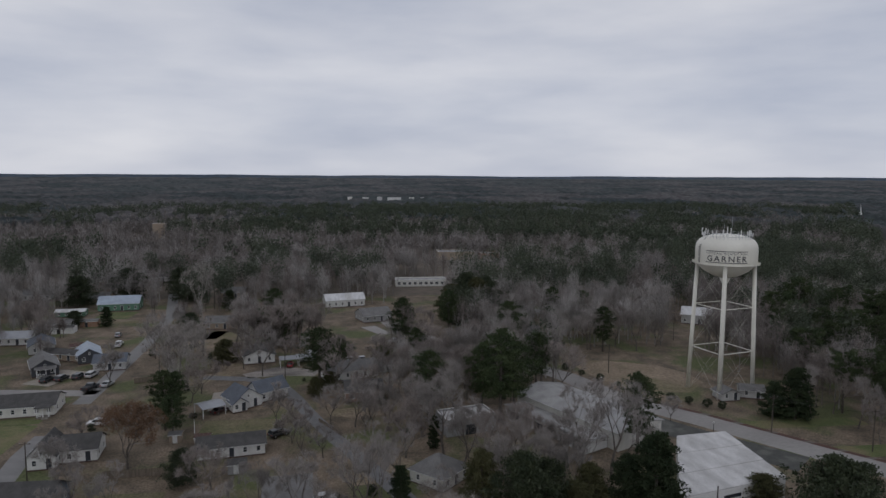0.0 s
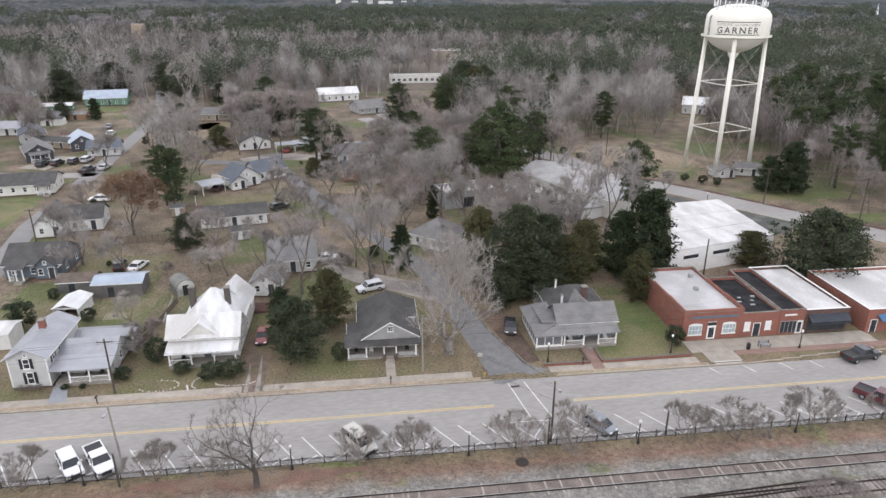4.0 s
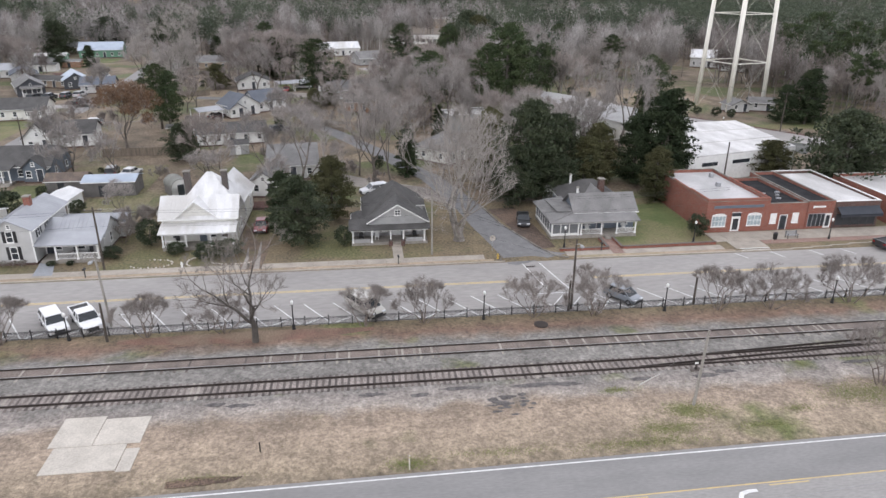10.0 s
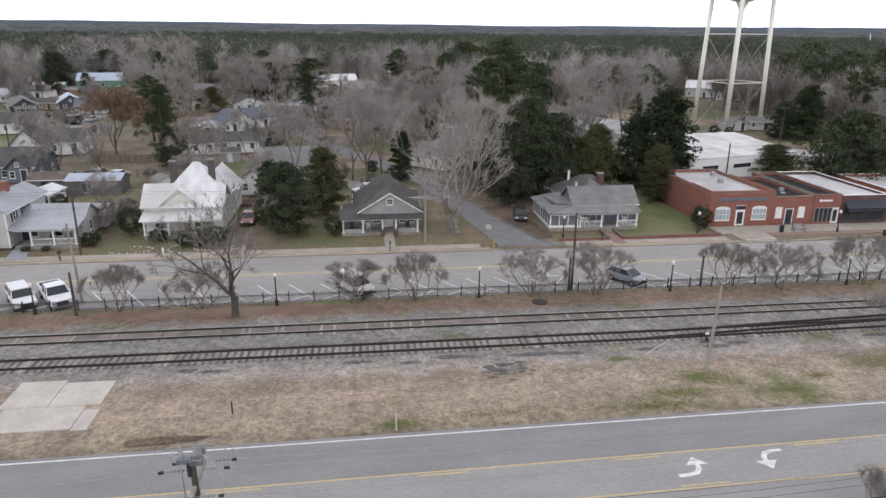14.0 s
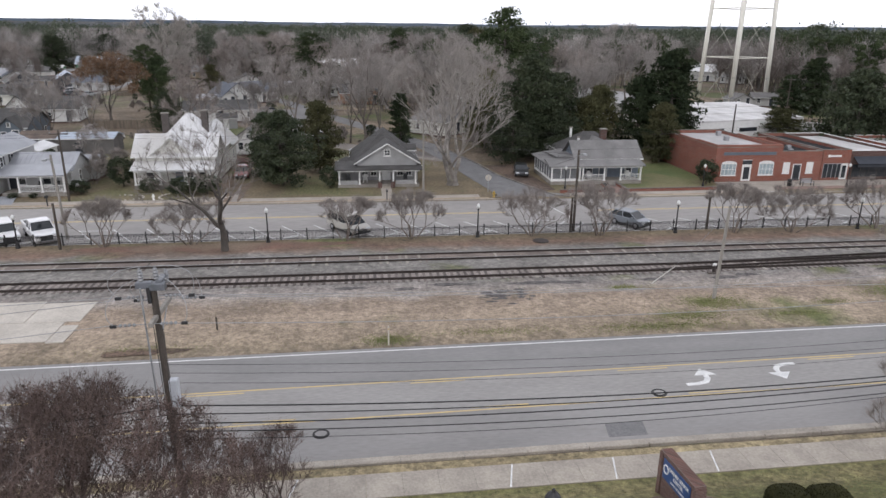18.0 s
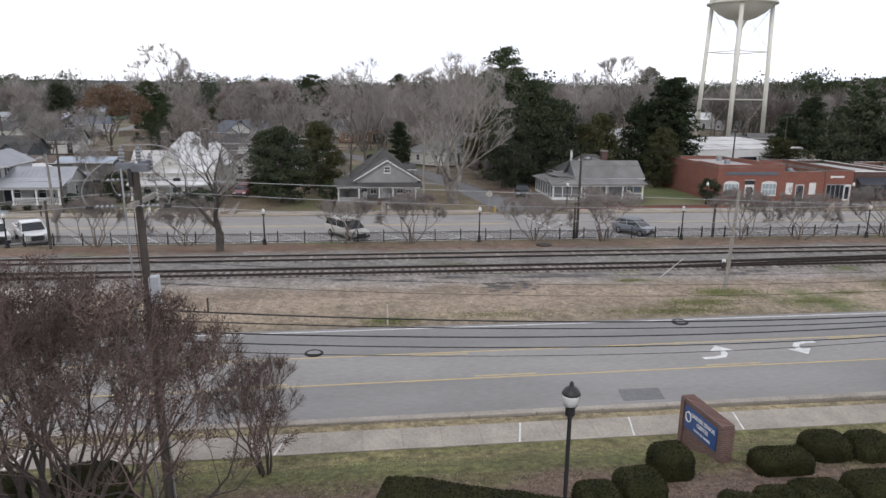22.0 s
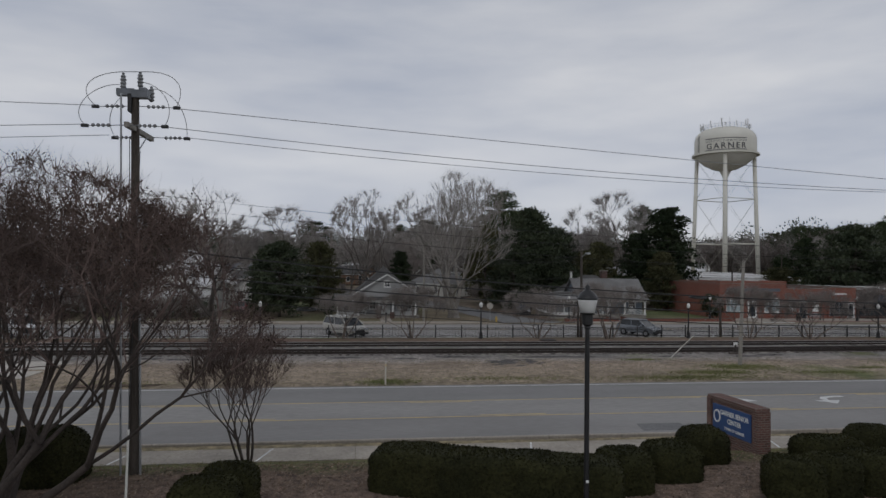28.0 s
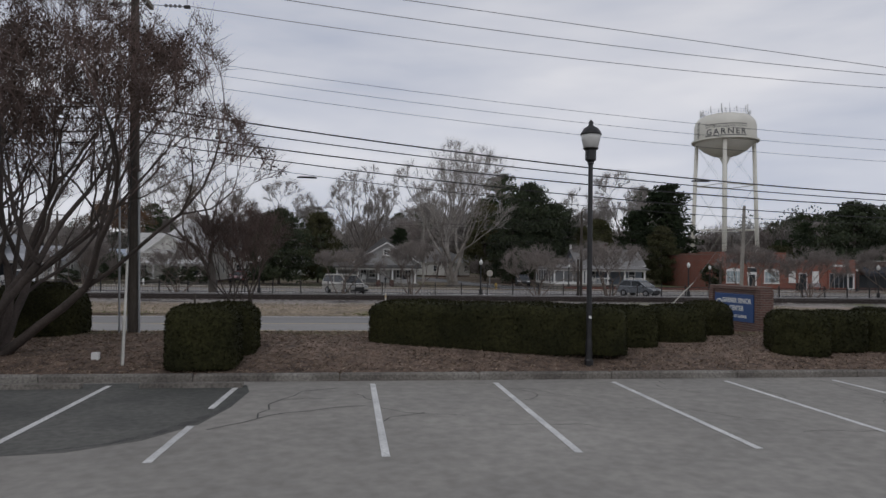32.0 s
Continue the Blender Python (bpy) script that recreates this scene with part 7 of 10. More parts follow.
for k in range(5):
    car("sedan", 36 + 3.2 * k, 262 + 2 * (k % 2), 1.06, 90, (0.18, 0.03, 0.03) if k % 2 else (0.3, 0.3, 0.3), "car on a distant parking lot")
car("sedan", -24, 208.5, 1.06, 90, (0.25, 0.03, 0.03), "red car under a carport")
for x, y, h, c, kd, lb in ((-76.1, 190.5, 78, (0.03, 0.03, 0.035), "pickup", "dark pickup beside a concrete drive"), (-72.6, 193.5, 80, (0.42, 0.43, 0.44), "sedan", "silver sedan beside the back street"), (-81.0, 216, 70, (0.7, 0.7, 0.7), "suv", "white utility vehicle behind a dark house"), (-85.4, 239, 95, (0.66, 0.66, 0.66), "pickup", "white pickup on a back drive"), (-90.8, 254, 100, (0.3, 0.31, 0.32), "sedan", "grey sedan on a back drive"),
                           (-19.3, 213.8, 10, (0.7, 0.7, 0.7), "sedan", "white sedan beside an open shed"), (-11.0, 213.5, 5, (0.74, 0.74, 0.74), "van", "white van behind a long white house"), (-5.6, 212, 100, (0.7, 0.7, 0.7), "suv", "white utility vehicle behind a long white house"), (-2.0, 211, 95, (0.62, 0.62, 0.63), "pickup", "pale pickup behind a long white house"), (9.3, 236, 30, (0.5, 0.51, 0.52), "sedan", "silver sedan on a back drive")):
    car(kd, x, y, 1.06, h, c, lb)
car("suv", -20.5, 152, 0.85, 40, (0.05, 0.05, 0.05), "dark car beside the side street")


# ---- street furniture ----
def globe_lamp(x, y, h=3.3):
    t = thing("street_lamp", pose(x, y, gz(y)), "black iron street lamp with a white globe", "street lamp", "street lamps")
    part("base", Mesh().lathe([(0.2, 0), (0.2, 0.12), (0.15, 0.2), (0.15, 0.5), (0.09, 0.62)], 12), BLACK, t)
    part("post", Mesh().lathe([(0.075, 0.6), (0.055, h - 0.62), (0.09, h - 0.58), (0.12, h - 0.5)], 10), BLACK, t)
    part("globe", Mesh().lathe([(0.09, h - 0.5), (0.15, h - 0.37), (0.165, h - 0.25), (0.13, h - 0.12), (0.05, h - 0.05), (0, h + 0.04)], 14), GLOBE, t, smooth=True)
    return t


for k in range(-1, 5):
    globe_lamp(9.5 + 19.6 * k + (0.2 if k == 1 else 0), 61.5 - 0.25 * max(k, 0))
for x, y in ((-31.8, 61.6), (23.7, 80.1), (41.9, 80.3), (61.2, 79.4), (80, 79.4)):
    globe_lamp(x, y, 3.1)

# black iron fence along the railway
fence = thing("fence", pose(0, 0, 0), "low black iron picket fence along the railway", "fence")
rail = [Mesh().box(0.05, -0.02, z, 2.35, 0.02, z + w).data("fence_rail", BLACK) for z, w in ((0.14, 0.04), (0.74, 0.03), (0.86, 0.04))]
picket = Mesh().box(-0.0125, -0.01, 0.08, 0.0125, 0.01, 0.98).data("picket", BLACK)
post = Mesh().box(-0.045, -0.045, -0.1, 0.045, 0.045, 1.08).lathe([(0.07, 1.08), (0.05, 1.14), (0, 1.19)], 8).data("fence_post", BLACK)
rest = Mesh()
for k in range(-27, 34):
    x = k * 2.4 + 0.6
    part("fence_post", post, BLACK, fence).matrix_local = pose(x, 62.05, -0.03)
    for me in rail:
        part("fence_rail", me, BLACK, fence).matrix_local = pose(x, 62.05, -0.03)
    for i in range(17):
        u = x + 0.1 + 0.1345 * i
        if -6 <= k < 12:
            part("picket", picket, BLACK, fence).matrix_local = pose(u, 62.05, -0.03)
        else:
            rest.box(u - 0.0125, 62.04, 0.05, u + 0.0125, 62.06, 0.95)
tagged(part("fence_infill", rest, BLACK, fence), kind="stuff")

# bench, bin, stop sign, mailboxes, hydrants
bn = thing("bench", pose(56.2, 80.2, 0.06), "grey slatted park bench on brick paving", "bench")
for k in range(4):
    part("seat_slat", Mesh().box(-0.85, -0.25 + 0.13 * k, 0.42, 0.85, -0.15 + 0.13 * k, 0.45), GALV, bn)
    part("back_slat", Mesh().box(-0.85, 0.28 + 0.02 * k, 0.5 + 0.11 * k, 0.85, 0.31 + 0.02 * k, 0.58 + 0.11 * k), GALV, bn)
for x in (-0.75, 0.75):
    part("leg", Mesh().box(x - 0.04, -0.25, 0, x + 0.04, -0.19, 0.62).box(x - 0.04, 0.27, 0, x + 0.04, 0.36, 0.95), BLACK, bn)
bi = thing("litter_bin", pose(53.6, 80.0, 0.06), "dark round litter bin on brick paving", "litter bin")
part("drum", Mesh().lathe([(0.27, 0), (0.3, 0.75), (0.24, 0.8)], 14), BLACK, bi)
part("lid", Mesh().lathe([(0.3, 0.8), (0.25, 0.95), (0, 1.0)], 14), BLACK, bi)
ss = thing("stop_sign", pose(14.0, 80.1, 0), "road sign seen from behind on a thin post", "road sign")
part("post", Mesh().box(-0.03, -0.03, -0.2, 0.03, 0.03, 2.05), GALV, ss)
part("plate", Mesh().tube([(0, 0.03, 1.75), (0, 0.045, 1.75)], [0.4, 0.4], 8), SLAB, ss)
for x, y in ((-35.6, 76.95), (1.5, 77.0), (28.3, 78.6)):
    mb = thing("mailbox", pose(x, y, 0), "dark mailbox on a short post by the kerb", "mailbox", "mailboxes")
    part("post", Mesh().box(-0.05, -0.05, -0.1, 0.05, 0.05, 0.95), PLATE, mb)
    part("box", Mesh().bevbox(-0.11, -0.25, 0.95, 0.11, 0.25, 1.2, 0.05), PLATE, mb)
for x, y, m in ((14.2, 77.4, YELP), (-25.0, 78.9, TRIM)):
    hy = thing("hydrant", pose(x, y, 0), "small fire hydrant beside the sidewalk", "hydrant", "hydrants")
    part("barrel", Mesh().lathe([(0.15, 0), (0.15, 0.06), (0.1, 0.08), (0.1, 0.5), (0.13, 0.52), (0.1, 0.66), (0.03, 0.72), (0, 0.76)], 12), m, hy)
    part("nozzle", Mesh().tube([(-0.19, 0, 0.4), (0.19, 0, 0.4)], [0.055, 0.055], 8), m, hy)
wp = thing("marker_post", pose(0.0, 39.3, -0.1), "short white marker post in dry grass", "marker post")
part("post", Mesh().bevbox(-0.045, -0.03, -0.1, 0.045, 0.03, 1.25), SLAB, wp)
part("band", Mesh().box(-0.047, -0.032, 1.0, 0.047, 0.032, 1.1), PAINTY, wp)
solid("marker_post", Mesh().bevbox(-11.1, 42.3, -0.1, -11.0, 42.4, 0.9), WOODP, "thin dark stake in dry grass", "marker post")


# ---- poles and wires ----
def wire(a, b, sag, r=0.012, n=16, label="black overhead cable between poles", group="overhead cables", m=None):
    A, B = Vector(a), Vector(b)
    pts = [A.lerp(B, k / n) - Vector((0, 0, 4 * sag * (k / n) * (1 - k / n))) for k in range(n + 1)]
    return solid("power_line", Mesh().tube(pts, [r] * (n + 1), 4), m or WIRE, label, "cable", group=group)


PX, PY = -7.6, 20.55
up = thing("utility_pole", pose(PX, PY, 0.72, 0, -1.1, 0), "tall wooden utility pole with insulators and looping jumper wires", "utility pole")
part("shaft", Mesh().tube([(0, 0, -0.5), (0, 0, 5), (0, 0, 10.5)], [0.15, 0.128, 0.1], 12), WOODP, up)
part("crossarm", Mesh().bevbox(-0.06, -0.75, 9.56, 0.06, 1.5, 9.7, 0.01), WOODG, up)
part("arm_brace", Mesh().tube([(0.05, 0.1, 9.05), (0.05, 0.85, 9.56)], [0.02, 0.02], 5), GALV, up)
part("top_bracket", Mesh().bevbox(-0.48, -0.1, 10.56, 0.0, 0.1, 10.76, 0.02), BRKT, up)
part("top_bracket", Mesh().bevbox(-0.08, -0.14, 10.5, 0.36, 0.14, 10.72, 0.03), BRKT, up)
part("pole_cap", Mesh().bevbox(-0.16, -0.16, 10.1, -0.06, 0.16, 10.6, 0.01), PLATE, up)
RIBS = [(0.04, 0.0), (0.085, 0.05), (0.055, 0.1), (0.09, 0.15), (0.055, 0.2), (0.09, 0.25), (0.055, 0.3), (0.075, 0.34), (0.03, 0.4), (0.05, 0.43), (0, 0.46)]
for x, y, z in ((-0.32, 0, 10.76), (0.13, 0, 10.8), (0.28, 0.5, 10.52)):
    part("insulator", Mesh().lathe([(r, z + h) for r, h in RIBS], 10, x, y), PORC, up)
part("insulator_mount", Mesh().bevbox(0.1, -0.05, 10.7, 0.3, 0.55, 10.8, 0.01), BRKT, up)
part("conduit", Mesh().tube([(-0.34, -0.12, 0.0), (-0.34, -0.12, 10.6)], [0.03, 0.03], 6), GALV, up)
part("riser_cover", Mesh().tube([(0.17, -0.1, 0.0), (0.15, -0.1, 4.5)], [0.035, 0.035], 6), GALV, up)
part("ground_wire", Mesh().tube([(-0.13, -0.1, 0.0), (-0.12, -0.1, 9.4)], [0.012, 0.012], 5), WIRE, up)
part("equipment_box", Mesh().bevbox(0.1, -0.22, 6.55, 0.36, 0.02, 7.5, 0.03), ENCL, up, "pale grey equipment box")


def bezier(a, b, c, d, n=14):
    a, b, c, d = [Vector(v) for v in (a, b, c, d)]
    return [a * (1 - t) ** 3 + b * 3 * t * (1 - t) ** 2 + c * 3 * t * t * (1 - t) + d * t ** 3 for t in [k / n for k in range(n + 1)]]


# side, row height, offset along the arm, first disc, clamp, and the jumper: start, two handles
for s, zz, dy, x0, xc, st, h1, h2 in (
        (-1, 10.28, 0.0, 0.35, 1.05, (0.13, 0, 11.24), (-1.25, 0, 11.3), (-1.6, 0, 10.75)), (-1, 9.63, -0.6, 0.5, 1.1, (-0.32, 0, 10.86), (-0.9, -0.3, 10.9), (-1.6, -0.6, 10.1)), (-1, 9.66, 1.35, 0.55, 1.0, (-0.4, 0.1, 10.55), (-0.85, 0.7, 10.5), (-1.3, 1.35, 10.15)),
        (1, 10.28, 0.0, 0.35, 1.1, (0.13, 0, 11.24), (1.0, 0, 11.32), (1.42, 0, 10.95)), (1, 9.63, -0.6, 0.3, 0.95, (0.2, 0, 10.95), (0.85, -0.3, 10.8), (1.25, -0.6, 10.1)), (1, 9.66, 1.35, 0.45, 1.05, (0.28, 0.5, 10.9), (0.8, 0.9, 11.0), (1.1, 1.35, 10.4))):
    st_ = Mesh().tube([(s * 0.06, dy, zz), (s * xc, dy, zz - 0.03)], [0.012, 0.012], 5)
    for k in range(4):
        x = s * (x0 + 0.13 * k)
        st_.tube([(x - 0.05, dy, zz - 0.01), (x - 0.02, dy, zz - 0.01), (x + 0.02, dy, zz - 0.01), (x + 0.05, dy, zz - 0.01)], [0.02, 0.052, 0.052, 0.02], 8)
    part("strain_insulator", st_, PORC, up)
    part("clamp", Mesh().bevbox(s * xc - 0.09, dy - 0.04, zz - 0.07, s * xc + 0.09, dy + 0.04, zz + 0.02, 0.015), PLATE, up)
    part("jumper_wire", Mesh().tube(bezier(st, h1, h2, (s * xc, dy, zz)), [0.011] * 15, 5), ALU, up)
solid("marker_box", Mesh().bevbox(-0.08, -0.05, -0.05, 0.08, 0.05, 0.12, 0.015), TRIM, "small white plastic marker box in mulch", "marker box").location = (-7.25, 16.9, 0.68)
gw = thing("guy_guard", pose(-6.55, 16.5, 0.62), "pale weathered guy wire guard in mulch", "guy wire")
part("guard", Mesh().tube([(0, 0, -0.1), (-0.1, 0.45, 2.3)], [0.03, 0.026], 8), CREAM, gw)
part("anchor_rod", Mesh().tube([(-0.04, 0, -0.05), (-0.07, 0.2, 0.9)], [0.016, 0.016], 6), WOODG, gw)
part("guy_wire", Mesh().tube([(-0.1, 0.45, 2.3), (-1.25, 4.55, 9.2)], [0.01, 0.01], 4), WIRE, gw)
RP = 34.0
SK = 0.071
for zz, dy, s, z1 in ((10.98, 0.0, 0.05, 9.05), (10.33, -0.6, 0.62, 9.68), (10.41, 1.35, 0.68, 10.06)):
    wire((PX + 0.8, PY + dy, zz), (RP, PY + SK * (RP - PX) + dy, z1), s, label="bare aluminium conductor between poles", m=ALU)
    wire((PX - 1.35, PY + dy, zz), (PX - 42, PY - 3.0 + dy, zz - 0.4), s, label="bare aluminium conductor between poles", m=ALU)
for k, (zz, s, r) in enumerate(((8.6, 0.7, 0.007), (8.3, 0.75, 0.007), (7.95, 0.8, 0.007))):
    wire((PX - 0.2, PY + 0.15, zz), (RP, PY + SK * (RP - PX), zz - 1.0), s, r)
for k, (zz, s, r, z1) in enumerate(((7.1, 0.78, 0.026, 5.65), (6.78, 0.72, 0.02, 5.41), (6.43, 0.79, 0.024, 5.42), (6.13, 0.84, 0.02, 5.02), (5.85, 1.0, 0.011, 5.11))):
    wire((PX - 0.1, PY + 0.18, zz), (RP, 21.1 + SK * (RP - PX), z1), s, r, 24)
    wire((PX - 0.1, PY + 0.18, zz), (PX - 42, PY - 2.9, zz - 0.1), s, r)
for x, y, z in ((-3.09, 21.43, 5.33), (9.62, 22.3, 5.7)):
    lp = thing("cable_loop", pose(x, y, z, 6, 0, 0), "coiled black spare cable hanging on a line", "cable loop", "cable loops")
    for k in range(3):
        pts = [((0.29 - 0.03 * k) * math.cos(2 * math.pi * j / 18), (0.24 - 0.03 * k) * math.sin(2 * math.pi * j / 18) - 0.1, 0.012 * k) for j in range(19)]
        part("coil", Mesh().tube(pts, [0.016] * 19, 5), WIRE, lp)


def pole(x, y, h, label, arm=True, m=None, lamp=False, lean=0.0):
    t = thing("utility_pole", pose(x, y, gz(y), 0, lean, 0), label, "utility pole", "utility poles")
    part("shaft", Mesh().tube([(0, 0, -0.4), (0, 0, h)], [0.14, 0.1], 10), m or WOODP, t)
    if arm:
        part("crossarm", Mesh().box(-1.0, -0.05, h - 0.5, 1.0, 0.05, h - 0.38), m or WOODP, t)
        for k in (-0.9, 0, 0.9):
            part("insulator", Mesh().lathe([(0.05, h - 0.38), (0.07, h - 0.3), (0.03, h - 0.2), (0, h - 0.16)], 8, k, 0), PORC, t)
    if lamp:
        part("lamp_arm", Mesh().tube([(0, 0, h - 0.6), (0.1, -0.8, h - 0.2), (0.1, -1.3, h - 0.2)], [0.04, 0.035, 0.035], 6), GALV, t)
        part("lamp_head", Mesh().bevbox(-0.05, -1.75, h - 0.3, 0.25, -1.25, h - 0.12), GALV, t)
    return t


pole(24.4, 44.4, 7.1, "bare leaning grey wooden pole in grass", arm=False, m=WOODG, lean=2.0)
gy = thing("guy_wire", pose(24.4, 44.4, 0), "pale guy guard leaning beside the siding", "guy wire")
part("guard", Mesh().tube([(-3.4, 3.4, 0.0), (-2.2, 2.3, 1.75)], [0.04, 0.035], 6), CREAM, gy)
part("guy_strand", Mesh().tube([(-2.2, 2.3, 1.75), (0.2, 0.1, 6.4)], [0.008, 0.008], 4), GALV, gy)
pole(-28.7, 64.3, 8.0, "grey wooden street pole with a lamp arm", arm=False, m=WOODG, lamp=True, lean=-2.0)
pole(-28.0, 60.9, 4.2, "dark short pole beside the fence", arm=False)
pole(-34.2, 79.2, 8.0, "wooden pole with a crossarm by the grey house")
pole(6.0, 79.7, 8.6, "grey wooden pole beside the bungalow", arm=False, m=WOODG)
pole(19.4, 62.9, 8.2, "wooden street pole with a lamp", arm=False, lamp=True)
pole(19.0, 62.6, 3.6, "dark short pole beside the street pole", arm=False)
pole(33.2, 62.5, 3.4, "dark thin post beside the fence", arm=False)
pole(63.6, 62.6, 7.0, "galvanised street lamp pole with curved arm", arm=False, m=GALV, lamp=True)
pole(58.4, 103.5, 8.0, "wooden pole behind the shops", arm=False)
pole(109, 130.5, 9.5, "wooden pole with crossarm beside the road")
pole(93.2, 142.6, 9.0, "wooden pole with crossarm beside the tower")
pole(72, 192, 9.0, "wooden pole with crossarm on the field")
pole(56, 205, 9.0, "wooden pole beside the road", lamp=True, arm=False)
pole(-66, 134, 8.0, "wooden pole beside the back street")
pole(-86, 160, 8.0, "wooden pole on a lawn", arm=False)
pole(-62, 205, 8.0, "wooden pole beside the back street")
pole(-24, 195, 8.5, "wooden pole beside the side street", arm=False)
pole(2, 168, 8, "thin wooden pole beside the cottage", arm=False)
globe_lamp(64, 176, 4.0)
globe_lamp(78, 141, 4.0)
for k, zz in enumerate((7.6, 7.3, 5.6)):
    for a, b in (((-34.2, 79.2), (6.0, 79.7)), ((6.0, 79.7), (46, 80.4)), ((-34.2, 79.2), (-75, 79)), ((6.0, 79.7), (19.4, 62.9))):
        wire((*a, zz), (*b, zz), 0.5, 0.012, 10)
for a, b in (((109, 130.5), (93.2, 142.6)), ((93.2, 142.6), (72, 192)), ((109, 130.5), (150, 100)), ((72, 192), (56, 205))):
    for d in (-0.9, 0, 0.9):
        wire((a[0] + d, a[1], 9.4), (b[0] + d, b[1], 9.4), 0.8, 0.012, 10)

# ---- near lamp, brick sign ----
nl = thing("lamp_post", pose(3.8, 16.4, 0.55), "black lamp post with a clear lantern and finial", "lamp post")
part("base", Mesh().lathe([(0.105, -0.1), (0.105, 0.1), (0.085, 0.14), (0.08, 0.5), (0.068, 0.6)], 14), BLACK, nl)
part("post", Mesh().lathe([(0.065, 0.6), (0.055, 4.65), (0.08, 4.7), (0.06, 4.75)], 12), BLACK, nl)
part("collar", Mesh().lathe([(0.06, 4.72), (0.13, 4.78), (0.13, 5.0), (0.19, 5.05)], 14), BLACK, nl)
part("lantern", Mesh().lathe([(0.17, 5.05), (0.22, 5.3), (0.235, 5.36)], 14), GLOBE, nl, "pale ribbed lantern glass", smooth=True)
part("hood", Mesh().lathe([(0.25, 5.36), (0.245, 5.4), (0.17, 5.52), (0.07, 5.58), (0.05, 5.62), (0.06, 5.66), (0, 5.74)], 14), BLACK, nl, smooth=True)
part("access_cap", Mesh().bevbox(-0.03, -0.085, 1.08, 0.03, -0.06, 1.14, 0.005), TRIM, nl)
sg = thing("brick_sign", pose(11.13, 21.0, 0.17, 0, 0, 95) @ Matrix.Diagonal((0.83, 0.85, 0.95, 1)), "brick sign wall with a blue town panel", "sign")
SW = 2.95
part("brick_core", Mesh().box(0.0, -0.22, -0.3, SW, 0.22, 2.08), BRICKS, sg)
part("cap_course", Mesh().bevbox(-0.06, -0.3, 2.08, SW + 0.06, 0.3, 2.2), BRICKS, sg)
for s in (0.0, SW):
    part("pier", Mesh().box(s - 0.14, -0.28, -0.3, s + 0.14, 0.28, 2.08), BRICKS, sg)
pn = part("sign_panel", Mesh().bevbox(0.28, 0.2, 0.98, SW - 0.25, 0.255, 1.92, 0.01), BLUEP, sg)


# ---- vegetation ----
class Rng:
    def __init__(self, seed):
        self.r = random.Random(seed)

    def u(self, a, b):
        return self.r.uniform(a, b)


def leaf_cloud(R, centres, size, n, leaf, flat=0.7, up=0.4):
    """Loose leaf blades (two triangles each) round the centres."""
    c = np.asarray(centres, dtype=np.float64)
    idx = R.integers(0, len(c), n)
    rad = np.asarray(size)[idx] if np.ndim(size) else np.full(n, size)
    d = R.normal(size=(n, 3))
    d /= np.linalg.norm(d, axis=1)[:, None]
    p = c[idx] + d * (rad * R.random(n) ** 0.42)[:, None] * np.array([1, 1, flat])
    a = d * 0.7 + R.normal(size=(n, 3)) * 0.6 + np.array([0, 0, up])
    a /= np.linalg.norm(a, axis=1)[:, None]
    b = np.cross(a, R.normal(size=(n, 3)))
    b /= np.linalg.norm(b, axis=1)[:, None] + 1e-9
    s = leaf * R.uniform(0.6, 1.3, n)[:, None]
    t1 = np.stack([p - b * s * 0.38, p + b * s * 0.38, p + a * s], axis=1)
    return t1


